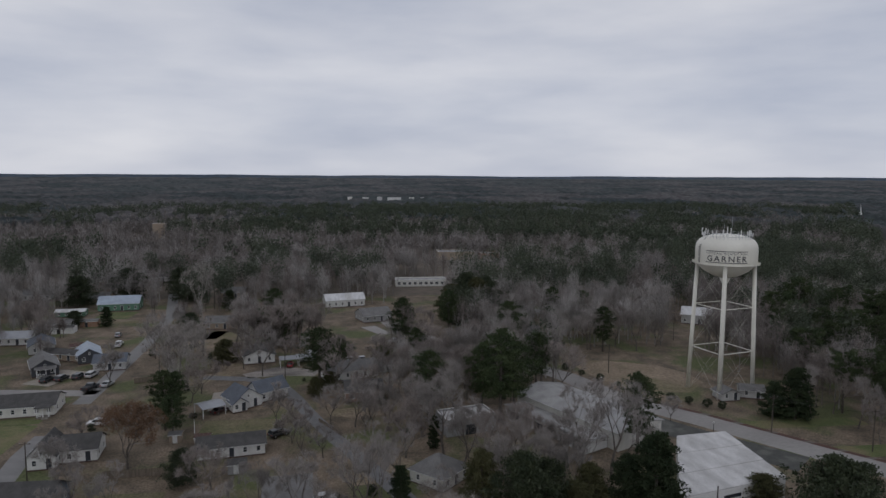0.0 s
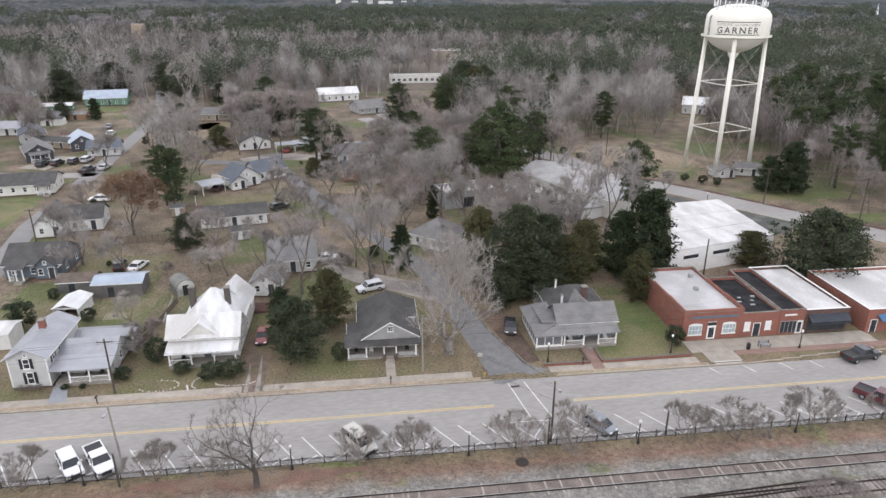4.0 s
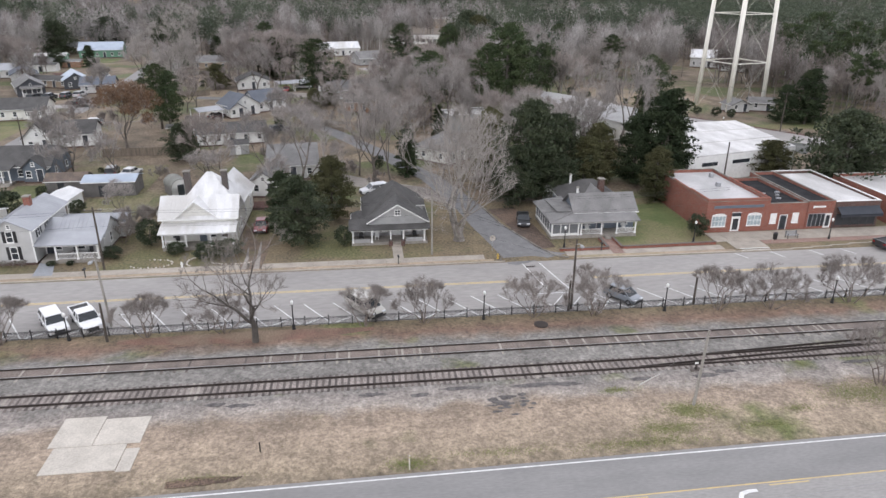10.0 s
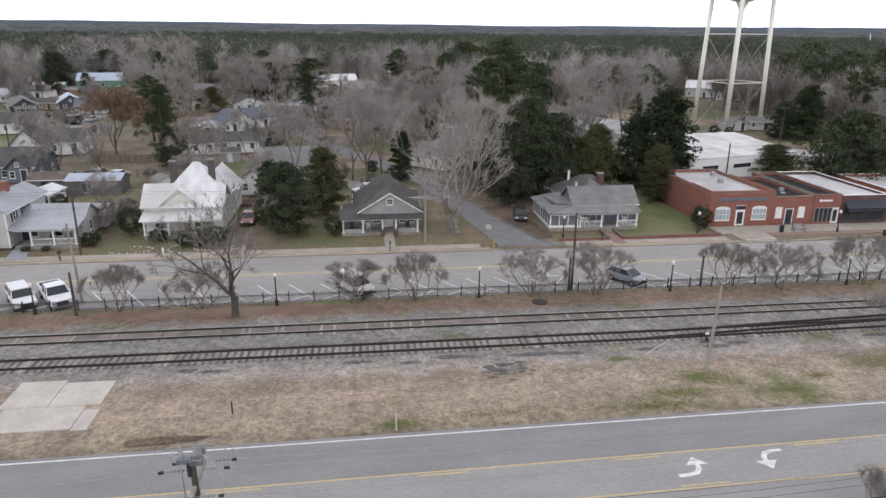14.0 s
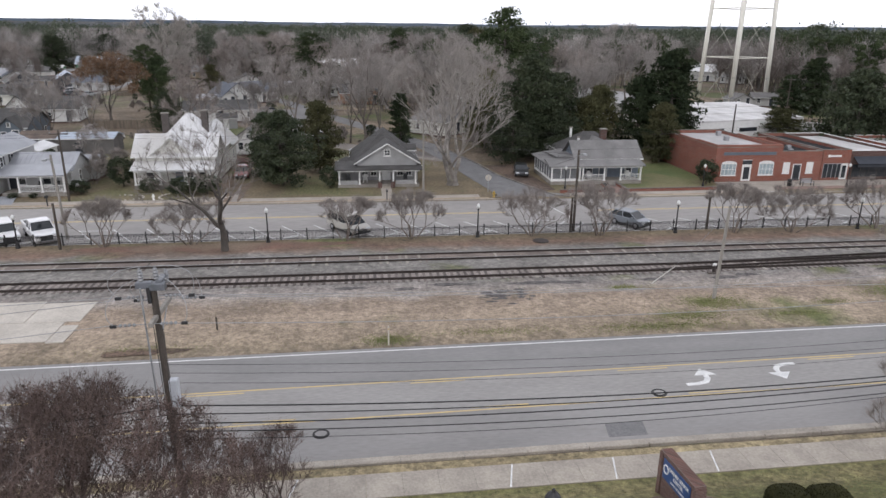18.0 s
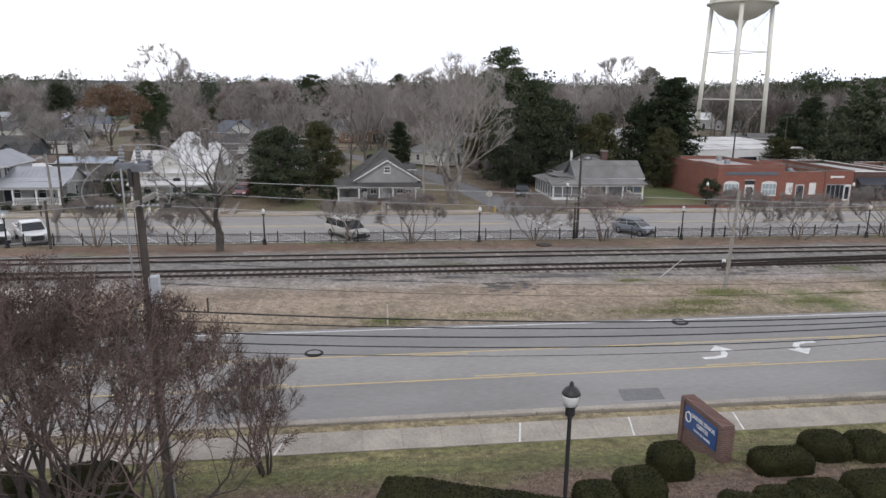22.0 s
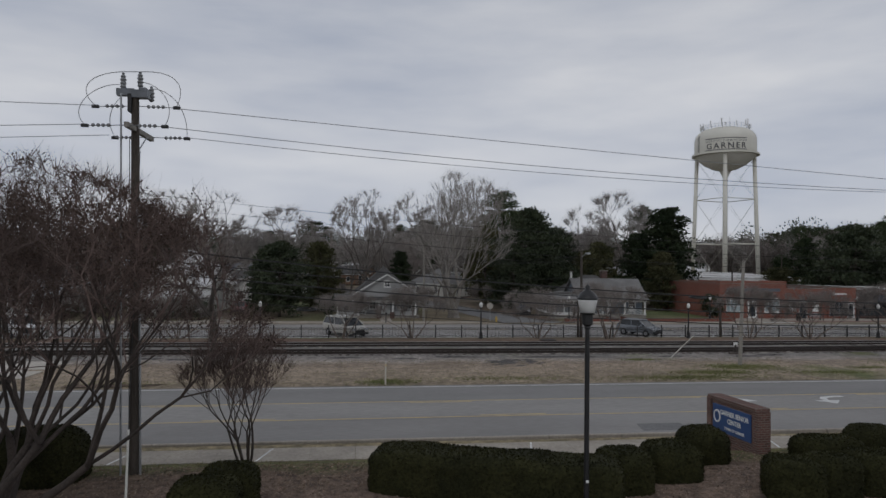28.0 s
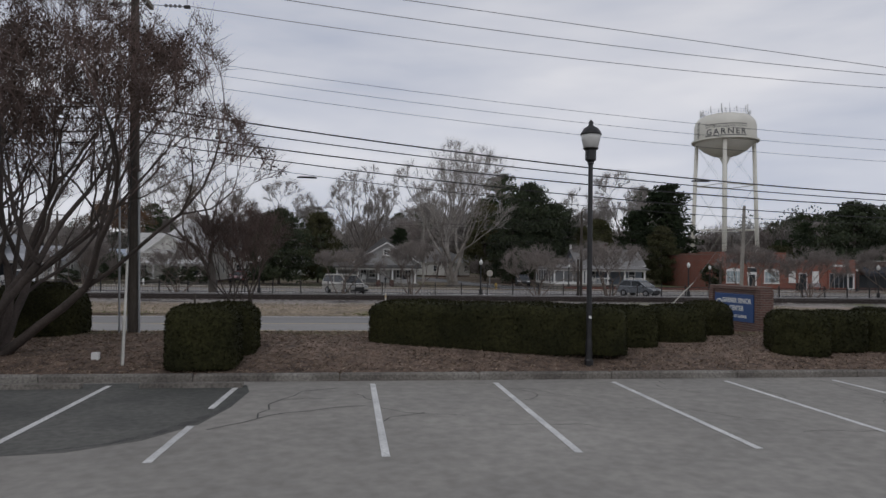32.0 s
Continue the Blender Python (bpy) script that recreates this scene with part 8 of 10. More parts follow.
def broom(seed, h, w, r0, forks=(3, 3, 3, 2, 2, 2), stems=1, bole=0.24, wide=0.55, twigs=20, tl=0.9, tw=0.03, wob=0.14, tilt=0.45):
    """A leafless tree that forks over and over into a rounded crown: boughs in one mesh, branches and fine twigs in another."""
    R, limbs, tips = Rng(seed), [], []

    def grow(p, d, L, r, lev):
        n = 4 if lev < 2 else 3 if lev < 4 else 2
        pts, rad = [p], [r]
        for k in range(n):
            d = (d + Vector((R.u(-wob, wob), R.u(-wob, wob), R.u(-wob, wob) + (0.05 if lev else 0)))).normalized()
            p = p + d * L / n
            pts.append(p)
            rad.append(r * (1 - 0.32 * (k + 1) / n))
        limbs.append((pts, rad, lev, d))
        if lev == len(forks):
            tips.append((p, d))
            return
        az0 = R.u(0, 6.28)
        for k in range(forks[lev]):
            az = az0 + 6.283 * k / forks[lev] + R.u(-0.4, 0.4)
            a = wide * R.u(0.6, 1.25) * (0.45 if k == 0 and lev else 1)
            side = d.orthogonal().normalized()
            side = side * math.cos(az) + d.cross(side) * math.sin(az)
            i = n if k < 2 else R.r.randint(max(1, n - 2), n)
            nl = h * 0.26 * R.u(0.8, 1.15) if lev == 0 else L * R.u(0.62, 0.9) * (0.98 if k == 0 else 0.84)
            grow(pts[i], (d * math.cos(a) + side * math.sin(a) + Vector((0, 0, 0.1))).normalized(), nl, rad[i] * (0.85 if k == 0 else 0.64), lev + 1)

    for k in range(stems):
        q = 6.283 * k / stems + R.u(-0.3, 0.3)
        g = tilt * (0.4, 1.0, 0.7, 1.15)[k % 4] if stems > 1 else 0
        grow(Vector((0.16 * g * math.cos(q) * 3, 0.16 * g * math.sin(q) * 3, -0.15)), Vector((math.cos(q) * g, math.sin(q) * g, 1)).normalized(), h * bole * R.u(0.8, 1.2), r0, 0)
    sz = h / sorted(p.z for p, d in tips)[int(len(tips) * 0.97)]
    sx = 0.5 * w / sorted(math.hypot(p.x, p.y) for p, d in tips)[int(len(tips) * 0.88)]
    wood, crown = Mesh(), Mesh()

    def dome(q):
        """Scales to size and draws stray boughs back towards a rounded crown."""
        q = Vector((q.x * sx, q.y * sx, q.z * sz))
        o = q - Vector((0, 0, 0.42 * h))
        e = math.sqrt((o.x * o.x + o.y * o.y) / (0.25 * w * w) + (o.z / (0.58 * h)) ** 2) if o.z > 0 else math.hypot(o.x, o.y) / (0.5 * w)
        return q if e < 0.9 else Vector((0, 0, 0.42 * h)) * (o.z > 0) + (o if o.z > 0 else Vector((q.x, q.y, 0))) * ((0.9 + 0.25 * (e - 0.9)) / e) + Vector((0, 0, q.z)) * (o.z <= 0)

    for pts, rad, lev, d in limbs:
        pts = [dome(q) for q in pts]
        (wood if lev < 3 else crown).tube(pts, [max(v, tw * 0.45) for v in rad], (8, 6, 5, 4, 3, 3, 3, 3)[lev], cap=False)
        if lev >= len(forks) - 2:
            for k in range(twigs):
                q = pts[0].lerp(pts[-1], R.u(0.1, 1))
                e = (d * R.u(0.5, 1) + Vector((R.u(-0.75, 0.75), R.u(-0.75, 0.75), R.u(-0.35, 0.75)))).normalized() * tl * R.u(0.45, 1.25)
                o = e.cross(Vector((R.u(-1, 1), R.u(-1, 1), R.u(-1, 1)))).normalized() * tw * 0.5
                crown.face(q - o, q + o, q + e)
    return wood, crown, [dome(p) for p, d in tips]


def evergreen(seed, h, w, kind, n, leaf):
    """Trunk and needle clumps on boughs. 'cedar' tapers from the ground, 'broad' is a full uneven dome, 'loblolly' a flat-topped crown on a bare stem, 'tall' a long loose crown."""
    R, r = np.random.default_rng(seed), Rng(seed)
    wood, cs, sz = Mesh(), [], []
    wood.tube([(0, 0, -0.2), (r.u(-0.2, 0.2), r.u(-0.2, 0.2), h * 0.5), (0, 0, h * 0.95)], [h * 0.017 + 0.06, h * 0.012 + 0.04, 0.03], 8)
    lo, boughs = {"cedar": (0.04, 95), "broad": (0.07, 100), "loblolly": (0.52, 30), "tall": (0.28, 60)}[kind]
    for k in range(boughs):
        f = (k + r.u(0, 1)) / boughs
        a = k * 2.4 + r.u(-0.5, 0.5)
        reach = {"cedar": (1.06 - f) ** 0.5 * min(1, 0.6 + 3 * f), "broad": math.sin(math.pi * min(0.97, 0.24 + 0.72 * f)) ** 0.8, "loblolly": 0.45 + 0.6 * math.sin(math.pi * (0.15 + 0.7 * f)), "tall": (0.55 + 0.5 * math.sin(math.pi * (0.1 + 0.8 * f))) * min(1, 0.35 + 5 * (1.0 - f))}[kind]
        lump = 1 + 0.34 * noise.noise(Vector((1.7 * math.cos(a), 1.7 * math.sin(a), f * 5 + seed)))
        L = 0.5 * w * reach * lump * r.u(0.72, 1.12)
        z0 = h * (lo + (0.97 - lo) * f)
        rise = L * (r.u(-0.1, 0.25) if kind != "loblolly" else r.u(0.1, 0.45))
        d = Vector((math.cos(a), math.sin(a), 0))
        wood.tube([(0, 0, z0), tuple(d * L * 0.5 + Vector((0, 0, z0 + rise * 0.35))), tuple(d * L * 0.92 + Vector((0, 0, z0 + rise)))], [0.06, 0.035, 0.0], 3, cap=False)
        for g in ((0.72, 0.98) if kind == "loblolly" else (0.4, 0.7, 0.97)):
            q = d * L * g + Vector((r.u(-0.3, 0.3), r.u(-0.3, 0.3), z0 + rise * g * g))
            cs.append(tuple(q))
            sz.append(w * r.u(0.055, 0.1) * (1.25 if g > 0.9 else 1) * (1.5 if kind == "loblolly" else 1.45 if kind == "tall" else 1))
    cs.append((0, 0, h * 0.97))
    sz.append(w * 0.06)
    return wood, leaf_cloud(R, cs, np.array(sz), n, leaf, 0.52, 0.45)


def bush(seed, h, w):
    """A low dense shrub of leaf clumps."""
    R, r = np.random.default_rng(seed), Rng(seed)
    wood, cs, sz = Mesh().tube([(0, 0, -0.2), (0.1, 0, h * 0.4), (0, 0, h * 0.8)], [0.2, 0.15, 0.05], 6), [], []
    for k in range(44):
        f, a = r.u(-0.95, 1), r.u(0, 6.28)
        q = math.sqrt(max(0, 1 - f * f)) * w * 0.42 * r.u(0.55, 1.1)
        cs.append((q * math.cos(a), q * math.sin(a), h * 0.54 + f * h * 0.42 + r.u(-0.4, 0.4)))
        sz.append(r.u(0.09, 0.16) * w)
    return wood, leaf_cloud(R, cs, np.array(sz), 2200, 0.62, 0.85, 0.3)


TREES = {}


def tree_kind(key, wood, crown, bark, leaf, name="tree"):
    wd = wood.data("trunk", bark, smooth=True)
    cd = crown.data("crown", leaf) if isinstance(crown, Mesh) else cloud_mesh("crown", crown, leaf)
    TREES[key] = (wd, cd, name)


for s in range(4):
    w_, t_, tips = broom(20 + s, 16, (11.5, 13.5, 10.5, 14.5)[s], 0.27, wide=(0.5, 0.6, 0.45, 0.66)[s], twigs=22, tl=1.2, tw=0.023)
    tree_kind("bare%d" % s, w_, t_, BARK, TWIG)
for s in range(4):
    w_, t_, tips = broom(40 + s, 16, (12.5, 14.5, 11, 13)[s], 0.26, (3, 3, 3, 2, 2), wide=(0.55, 0.68, 0.5, 0.6)[s], twigs=20, tl=1.8, tw=0.048)
    tree_kind("mid%d" % s, w_, t_, BARK, TWIGB if s % 2 else TWIG)
w_, t_, tips = broom(58, 19, 14, 0.26, (4, 3, 3, 2, 2, 2), bole=0.36, wide=0.5, twigs=16, tl=0.9, tw=0.024, wob=0.1)
tree_kind("round", w_, t_, BARK, TWIG)
w_, t_, tips = broom(66, 19.0, 19.5, 0.36, (3, 3, 3, 3, 2, 2), stems=3, bole=0.2, wide=0.62, twigs=6, tl=1.1, tw=0.03, wob=0.2, tilt=0.4)
tree_kind("sycamore", w_.lathe([(0.95, -0.3), (0.75, 0.2), (0.62, 0.8), (0.4, 1.5)], 12), t_, BARKP, TWIGP)
w_, t_, tips = broom(67, 17, 13, 0.34, (3, 3, 3, 2, 2, 2), wide=0.62, twigs=12, tl=1.3, tw=0.04, wob=0.22)
tree_kind("pale", w_, t_, BARKP, TWIGP)
w_, t_, tips = broom(73, 12.6, 14.0, 0.36, (3, 3, 3, 2, 2, 2), bole=0.25, wide=0.7, twigs=9, tl=0.8, tw=0.022, wob=0.2)
tree_kind("street_oak", w_, t_, BARKO, TWIGO)
for s in range(3):
    w_, t_, tips = broom(80 + s, 5.0, (7.6, 8.2, 7.0)[s], 0.075, (2, 3, 3, 2, 2), stems=5, bole=0.34, wide=0.6, twigs=16, tl=0.62, tw=0.016, tilt=0.5)
    tree_kind("crape%d" % s, w_, t_, BARKC, TWIGC)
w_, t_, tips = broom(91, 4.6, 6.5, 0.06, (2, 2, 2, 2), stems=5, bole=0.22, wide=0.6, twigs=22, tl=1.0, tw=0.045, tilt=0.7)
tree_kind("scrub", w_, t_, BARKC, TWIGC, "shrub")
w_, t_, tips = broom(95, 9.3, 12.0, 0.12, (3, 3, 3, 2, 2, 2), stems=12, bole=0.25, wide=0.52, twigs=6, tl=0.65, tw=0.015, wob=0.2, tilt=0.55)
tree_kind("crape_big", w_, t_, BARKD, TWIGCD)
BIGTIPS = [tuple(p) for p in tips]
w_, t_, tips = broom(99, 4.5, 4.2, 0.045, (2, 3, 3, 2, 2), stems=7, bole=0.33, wide=0.48, twigs=7, tl=0.5, tw=0.01, wob=0.16, tilt=0.36)
tree_kind("crape_near", w_, t_, BARKD, TWIGCD)
NEARTIPS = [tuple(p) for p in tips]
w_, t_, tips = broom(110, 14, 14.5, 0.35, wide=0.62, twigs=14, tl=0.8, tw=0.03)
tree_kind("rust_oak", w_, t_, BARK, TWIG)
OAKTIPS = [tuple(p) for p in tips]
for s in range(3):
    tree_kind("pine%d" % s, *evergreen(120 + s, 19, (8.5, 7.5, 9.5)[s], "loblolly", 5200, 0.42), BARK, NEEDLE)
    tree_kind("tall%d" % s, *evergreen(160 + s, 19, (8.0, 9.0, 7.0)[s], "tall", 9000, 0.36), BARK, NEEDLE)
tree_kind("bush", *bush(145, 10, 8.0), BARK, MAGN, "shrub")
for s in range(3):
    tree_kind("cedar%d" % s, *evergreen(130 + s, 14, (8.5, 7.0, 9.5)[s], "cedar", 13000, 0.34), BARK, CEDAR)
    tree_kind("broad%d" % s, *evergreen(140 + s, 12, (11.0, 9.5, 12.0)[s], "broad", 16000, 0.34), BARK, (MAGN, OLIVE, MAGN)[s])
SIZE = {"bare": (16, 12), "round": (19, 12.5), "mid": (16, 12.7), "sycamore": (19, 17.5), "pale": (17, 13), "pine": (19, 8.5), "tall": (19, 8), "cedar": (14, 8.3), "broad": (12, 11)}


def plant(key, x, y, scale, label, category="tree", group="", zs=None, rot=None, dz=0.0):
    wd, cd, nm = TREES[key]
    r = random.Random(int(x * 131 + y * 17))
    t = thing(nm, pose(x, y, gz(y) + dz, 0, 0, r.uniform(0, 360) if rot is None else rot) @ Matrix.Diagonal((scale, scale, zs or scale, 1)), label, category, group)
    part("trunk", wd, None, t)
    part("crown", cd, None, t)
    return t


# crape myrtles along the fence, the oak beside the track
for k, (x, y, s) in enumerate(((-47.5, 61.4, 0.9), (-38.0, 61.4, 0.92), (-24.4, 61.4, 0.9), (-17.0, 61.5, 0.9), (-2.9, 61.4, 0.85), (3.2, 61.5, 0.95), (14.8, 61.4, 0.95), (21.4, 61.2, 1.05), (35.2, 60.8, 1.0), (41.2, 60.6, 1.0), (50.8, 61.0, 1.05), (61, 60.9, 0.95), (70, 60.9, 0.95))):
    plant("crape%d" % (k % 3), x, y, s, "bare crape myrtle with many slender stems by the fence", group="crape myrtles along the fence")
plant("street_oak", -13.6, 59.3, 1.0, "bare spreading oak between fence and railway", rot=40)
plant("crape1", 42.5, 45.4, 1.1, "bare bushy tree in dry grass beside the siding")
plant("crape2", 23.6, 24.2, 1.0, "bare crape myrtle on the lawn beside the sidewalk")
plant("sycamore", 10.2, 84.4, 1.0, "large bare pale-barked tree beside the bungalow", rot=10, zs=0.97)
# near crape myrtles with seed heads
cb = plant("crape_big", -9.9, 17.4, 1.0, "large bare crape myrtle with dark seed heads", rot=25, zs=0.93)
cn = plant("crape_near", -4.95, 22.4, 0.97, "small bare crape myrtle with slender stems", rot=0)
rg = np.random.default_rng(4)
sel = [p for p in BIGTIPS if p[2] > 3.0]
tagged(part("foliage", cloud_mesh("foliage", leaf_cloud(rg, sel, 0.17, 48000, 0.055, 1.0, 0.6), SEED), None, cb), "dark brown dry seed heads", kind="stuff")
sel = [p for p in NEARTIPS if p[2] > 2.2][::4]
tagged(part("foliage", cloud_mesh("foliage", leaf_cloud(rg, sel, 0.12, 1600, 0.045, 1.0, 0.6), SEED), None, cn), "dark brown dry seed heads", kind="stuff")
for x, y, q in ((-34.6, 88.0, 0.72), (-33.4, 91.4, 0.85), (-35.6, 92.5, 0.7)):
    plant("scrub", x, y, q, "brown leafless shrub between two houses", category="shrub")
for x in (-46.6, -45.4, -44.2):
    plant("scrub", x, 81.0, 0.17, "low reddish-brown shrub under a window", category="shrub", group="shrubs under a window", zs=0.2)
oak = plant("rust_oak", -48.6, 137.5, 1.0, "oak with clinging rust-brown leaves", rot=0)
tagged(part("foliage", cloud_mesh("foliage", leaf_cloud(rg, [p for p in OAKTIPS if p[2] > 4], 1.1, 15000, 0.25, 0.8, 0.2), RUSTL), None, oak), "rust-brown dry leaves", kind="stuff")
oak2 = plant("rust_oak", -101, 181, 0.75, "oak with clinging rust-brown leaves", rot=90)
tagged(part("foliage", cloud_mesh("foliage", leaf_cloud(rg, [p for p in OAKTIPS if p[2] > 4], 1.0, 9000, 0.26, 0.8, 0.2), RUSTL), None, oak2), "rust-brown dry leaves", kind="stuff")
# evergreens round the houses: kind, place, height, width
def sized(key, x, y, h, w, label, group="", rot=None):
    H, W = SIZE[key.rstrip("0123")]
    low = h < 5
    return plant("bush" if low else key, x, y, w / (7.5 if low else W), label, zs=h / (10 if low else H), category="shrub" if low else "tree", group=group, rot=rot)


for key, x, y, h, w, lb in (
        ("broad0", -11.2, 85.6, 9.2, 8.4, "dark broad magnolia beside the white house"), ("broad1", -7.0, 94.5, 9.6, 7.0, "olive cedar behind the bungalow"), ("cedar1", -13.8, 91, 8.5, 6, "dark magnolia beside the driveway"),
        ("broad0", 24.8, 103.5, 15.4, 11.0, "tall broad dark evergreen behind the side street"), ("broad1", 19.2, 110.5, 13.0, 9.0, "olive evergreen beside the side street"), ("broad2", 29.5, 106.5, 12.5, 10.0, "broad dark evergreen behind the porch house"),
        ("broad1", 34.5, 105.5, 9.0, 8.0, "dark evergreen behind the porch house"), ("broad0", 21.0, 98.5, 9.5, 7.5, "dark evergreen beside the side street"), ("broad2", 27.5, 100.5, 8.5, 7.5, "dark evergreen behind the small shed"), ("cedar1", 5.4, 115.5, 8.5, 5.5, "dark evergreen beside the hipped house"), ("broad1", 38.0, 109, 10.5, 8, "dark evergreen behind the porch house"),
        ("cedar0", 48.7, 106.6, 16.4, 11.5, "large dark pine beside the brick shop"), ("broad1", 43.8, 97.8, 9.0, 6.5, "olive rounded pine beside the brick shop"), ("cedar2", 44.2, 108.0, 12.0, 8.0, "dark pine behind the brick shop"), ("cedar1", 52.5, 112.5, 12.5, 8.0, "dark pine behind the brick shop"),
        ("broad0", 77.6, 100.4, 13.6, 14.0, "large dark rounded evergreen beside the shops"), ("broad2", 85.5, 105, 10.0, 10.0, "dark evergreen behind the shops"), 
        ("tall0", 31.4, 155.5, 23.2, 10.5, "tall pine behind the grey shed"), ("tall1", 35.8, 160, 19.0, 8.0, "tall pine behind the grey shed"), ("tall2", 28.2, 163, 18.0, 7.5, "tall pine behind the grey shed"),
        ("cedar1", 14.0, 141.5, 7.5, 3.8, "dark conical evergreen beside the grey shed"), ("tall0", -47.0, 158, 14.5, 6.0, "tall dark cedar beside the oak"), ("tall1", -43.6, 152, 10.5, 5.0, "dark cedar beside the oak"), ("tall2", -46.5, 165, 12.0, 5.5, "dark cedar beside the oak"), ("broad2", -35.9, 129.4, 7.2, 6.4, "dark rounded evergreen by the garden fence"),
        ("tall1", -13.6, 187.0, 17.0, 8.5, "pine in a front garden"), ("broad1", -10.8, 184.2, 5.2, 6.0, "dark shrub in a front garden"), ("tall2", -8.5, 205, 9.0, 8.0, "dark evergreen behind a long white house"), ("tall0", -36, 240, 13.0, 9.0, "dark evergreen behind a back garden"), ("broad0", -84, 320, 12.0, 13.0, "dark evergreen beside the green house"), ("broad2", -128, 312, 14, 15.0, "dark evergreen behind the green house"),
        ("cedar0", 104, 150, 13.0, 9.5, "dark cedar beside the tower lawn"), ("cedar2", 99.5, 152, 9.0, 7.0, "dark cedar beside the tower lawn"), ("cedar1", 108, 154, 11.5, 8.0, "dark cedar beside the tower lawn"),
        ("broad0", -54.2, 99.8, 4.4, 4.6, "dark evergreen shrub by the garage"), ("broad1", 43.4, 82.3, 3.2, 2.9, "dark holly shrub against the brick shop"), ("broad0", -5.2, 84.0, 2.7, 2.4, "dark round shrub by the bungalow porch"), ("broad1", -22.3, 81.6, 2.0, 3.4, "low dark shrub before the porch"), ("broad0", -19.6, 81.8, 2.2, 3.2, "low dark shrub before the porch"),
        ("broad0", -30.6, 86.6, 3.6, 3.2, "dark shrub between the houses"), ("broad1", -26.6, 83.2, 1.6, 2.2, "low dark shrub beside the porch"), ("broad1", -41.0, 81.0, 0.6, 1.1, "low clipped shrub under a porch rail"), ("broad0", -38.8, 81.0, 0.55, 1.0, "low clipped shrub under a porch rail"), ("broad1", -34.2, 82.6, 1.7, 2.4, "yellow-green shrub at a porch corner"), ("broad1", 70.6, 109.6, 6.6, 9.0, "olive shrub beside the white hall")):
    sized(key, x, y, h, w, lb)
for k, (x, y, h) in enumerate(((37, 258, 17), (43, 262, 19), (40, 268, 20), (48, 270, 18), (34, 266, 16), (45, 256, 15))):
    sized("broad%d" % (k % 3), x, y, h, 15, "large dark evergreen in a group beside the car park")
for key, x, y, h, w in (("cedar1", -100.9, 271, 8.0, 6.5), ("broad2", -112.7, 271, 6.5, 6.5), ("broad1", -45.0, 215, 7.5, 9.5), ("broad0", -113.5, 334, 14.5, 17.0), ("broad2", -90.8, 341, 13.5, 14.0), ("broad1", -14.2, 179.2, 5.2, 5.5), ("cedar2", -60, 300, 9.0, 7.0), ("broad1", 4.5, 205, 7.0, 7.5), ("broad0", -31, 236, 9.5, 9.0), ("broad2", -66, 258, 7.5, 8.0)):
    sized(key, x, y, h, w, "dark evergreen in a back garden", group="garden evergreens")
# bare trees in the gardens: kind, place, height, width
for key, x, y, h, w in (
        ("round", -0.4, 110.8, 19.0, 13.0), ("bare2", 2.3, 113.0, 15.5, 8.5), ("bare1", -3.0, 117, 12, 9), ("bare3", 6.5, 124, 13, 11), ("bare1", 15.6, 137.4, 19.5, 16), ("bare2", 19.5, 133, 15, 11), ("bare3", -12.2, 106.5, 15.5, 13.0), ("bare1", -17.5, 109, 14.5, 10), ("bare2", -15.0, 101.5, 8.5, 8), ("bare2", -13.8, 141, 8.5, 8),
        ("bare3", -26.0, 115.5, 6.5, 9.5), ("bare1", -29.5, 117.5, 5.5, 8), ("bare2", -53.7, 123.6, 9.5, 8), ("mid0", -58, 128, 11, 9), ("bare1", -52, 116, 9.5, 8), ("bare0", -37, 97, 6.5, 6), ("bare3", 47.6, 124.0, 20.8, 16.5), ("bare1", 42.8, 127.5, 18.8, 13), ("bare1", 37.0, 114.0, 13.5, 11), ("bare0", 40.5, 117.5, 14, 11), ("bare2", 33, 119, 13, 10), ("bare3", 27, 121, 14, 11), ("bare1", 11.5, 113, 9.5, 8), ("mid1", 23, 127, 13, 11), ("mid3", 30, 135, 13, 12), ("mid0", 41, 131, 12, 10),
        ("pale", -48.0, 172.5, 24.0, 18.0), ("pale", -70, 291, 23.0, 17.0), ("mid3", -36.5, 229, 16.5, 19.0), ("mid1", -27, 226, 17, 15), ("mid0", -45, 233, 17, 16), ("mid2", -52, 217, 15, 13), ("mid1", -61, 150, 9, 8), ("mid2", -71.9, 193.5, 12, 11), ("mid0", 21, 158, 15, 12), ("mid3", 8, 146, 11, 10), ("mid1", 26, 172, 15, 13), ("mid2", 4, 158, 12, 10), ("mid0", -9, 158, 10, 9), ("mid3", 12, 152, 12, 10), ("mid1", -1, 150, 11, 9), ("mid0", 73, 152, 6.5, 6),
        ("mid2", -22, 160, 10, 9), ("mid1", -17, 150, 9, 9), ("mid3", -45, 184, 11, 10), ("mid0", -31, 199, 15, 12), ("mid2", 10, 170, 15, 12), ("mid1", 16, 178, 16, 13), ("mid3", 6, 186, 15, 13), ("mid0", 26, 188, 16, 14), ("mid2", 38, 182, 16, 13), ("mid1", 20, 198, 15, 13), ("mid3", 34, 200, 16, 14), ("mid0", 4, 212, 9, 9), ("mid1", 14, 222, 17, 15), ("mid3", -24, 236, 15, 14), ("mid2", 44, 212, 16, 14), ("mid0", 40, 228, 16, 14)):
    sized(key, x, y, h, w, "bare pale-barked tree among the houses" if key == "pale" else "bare grey tree among the houses", group="bare garden trees")
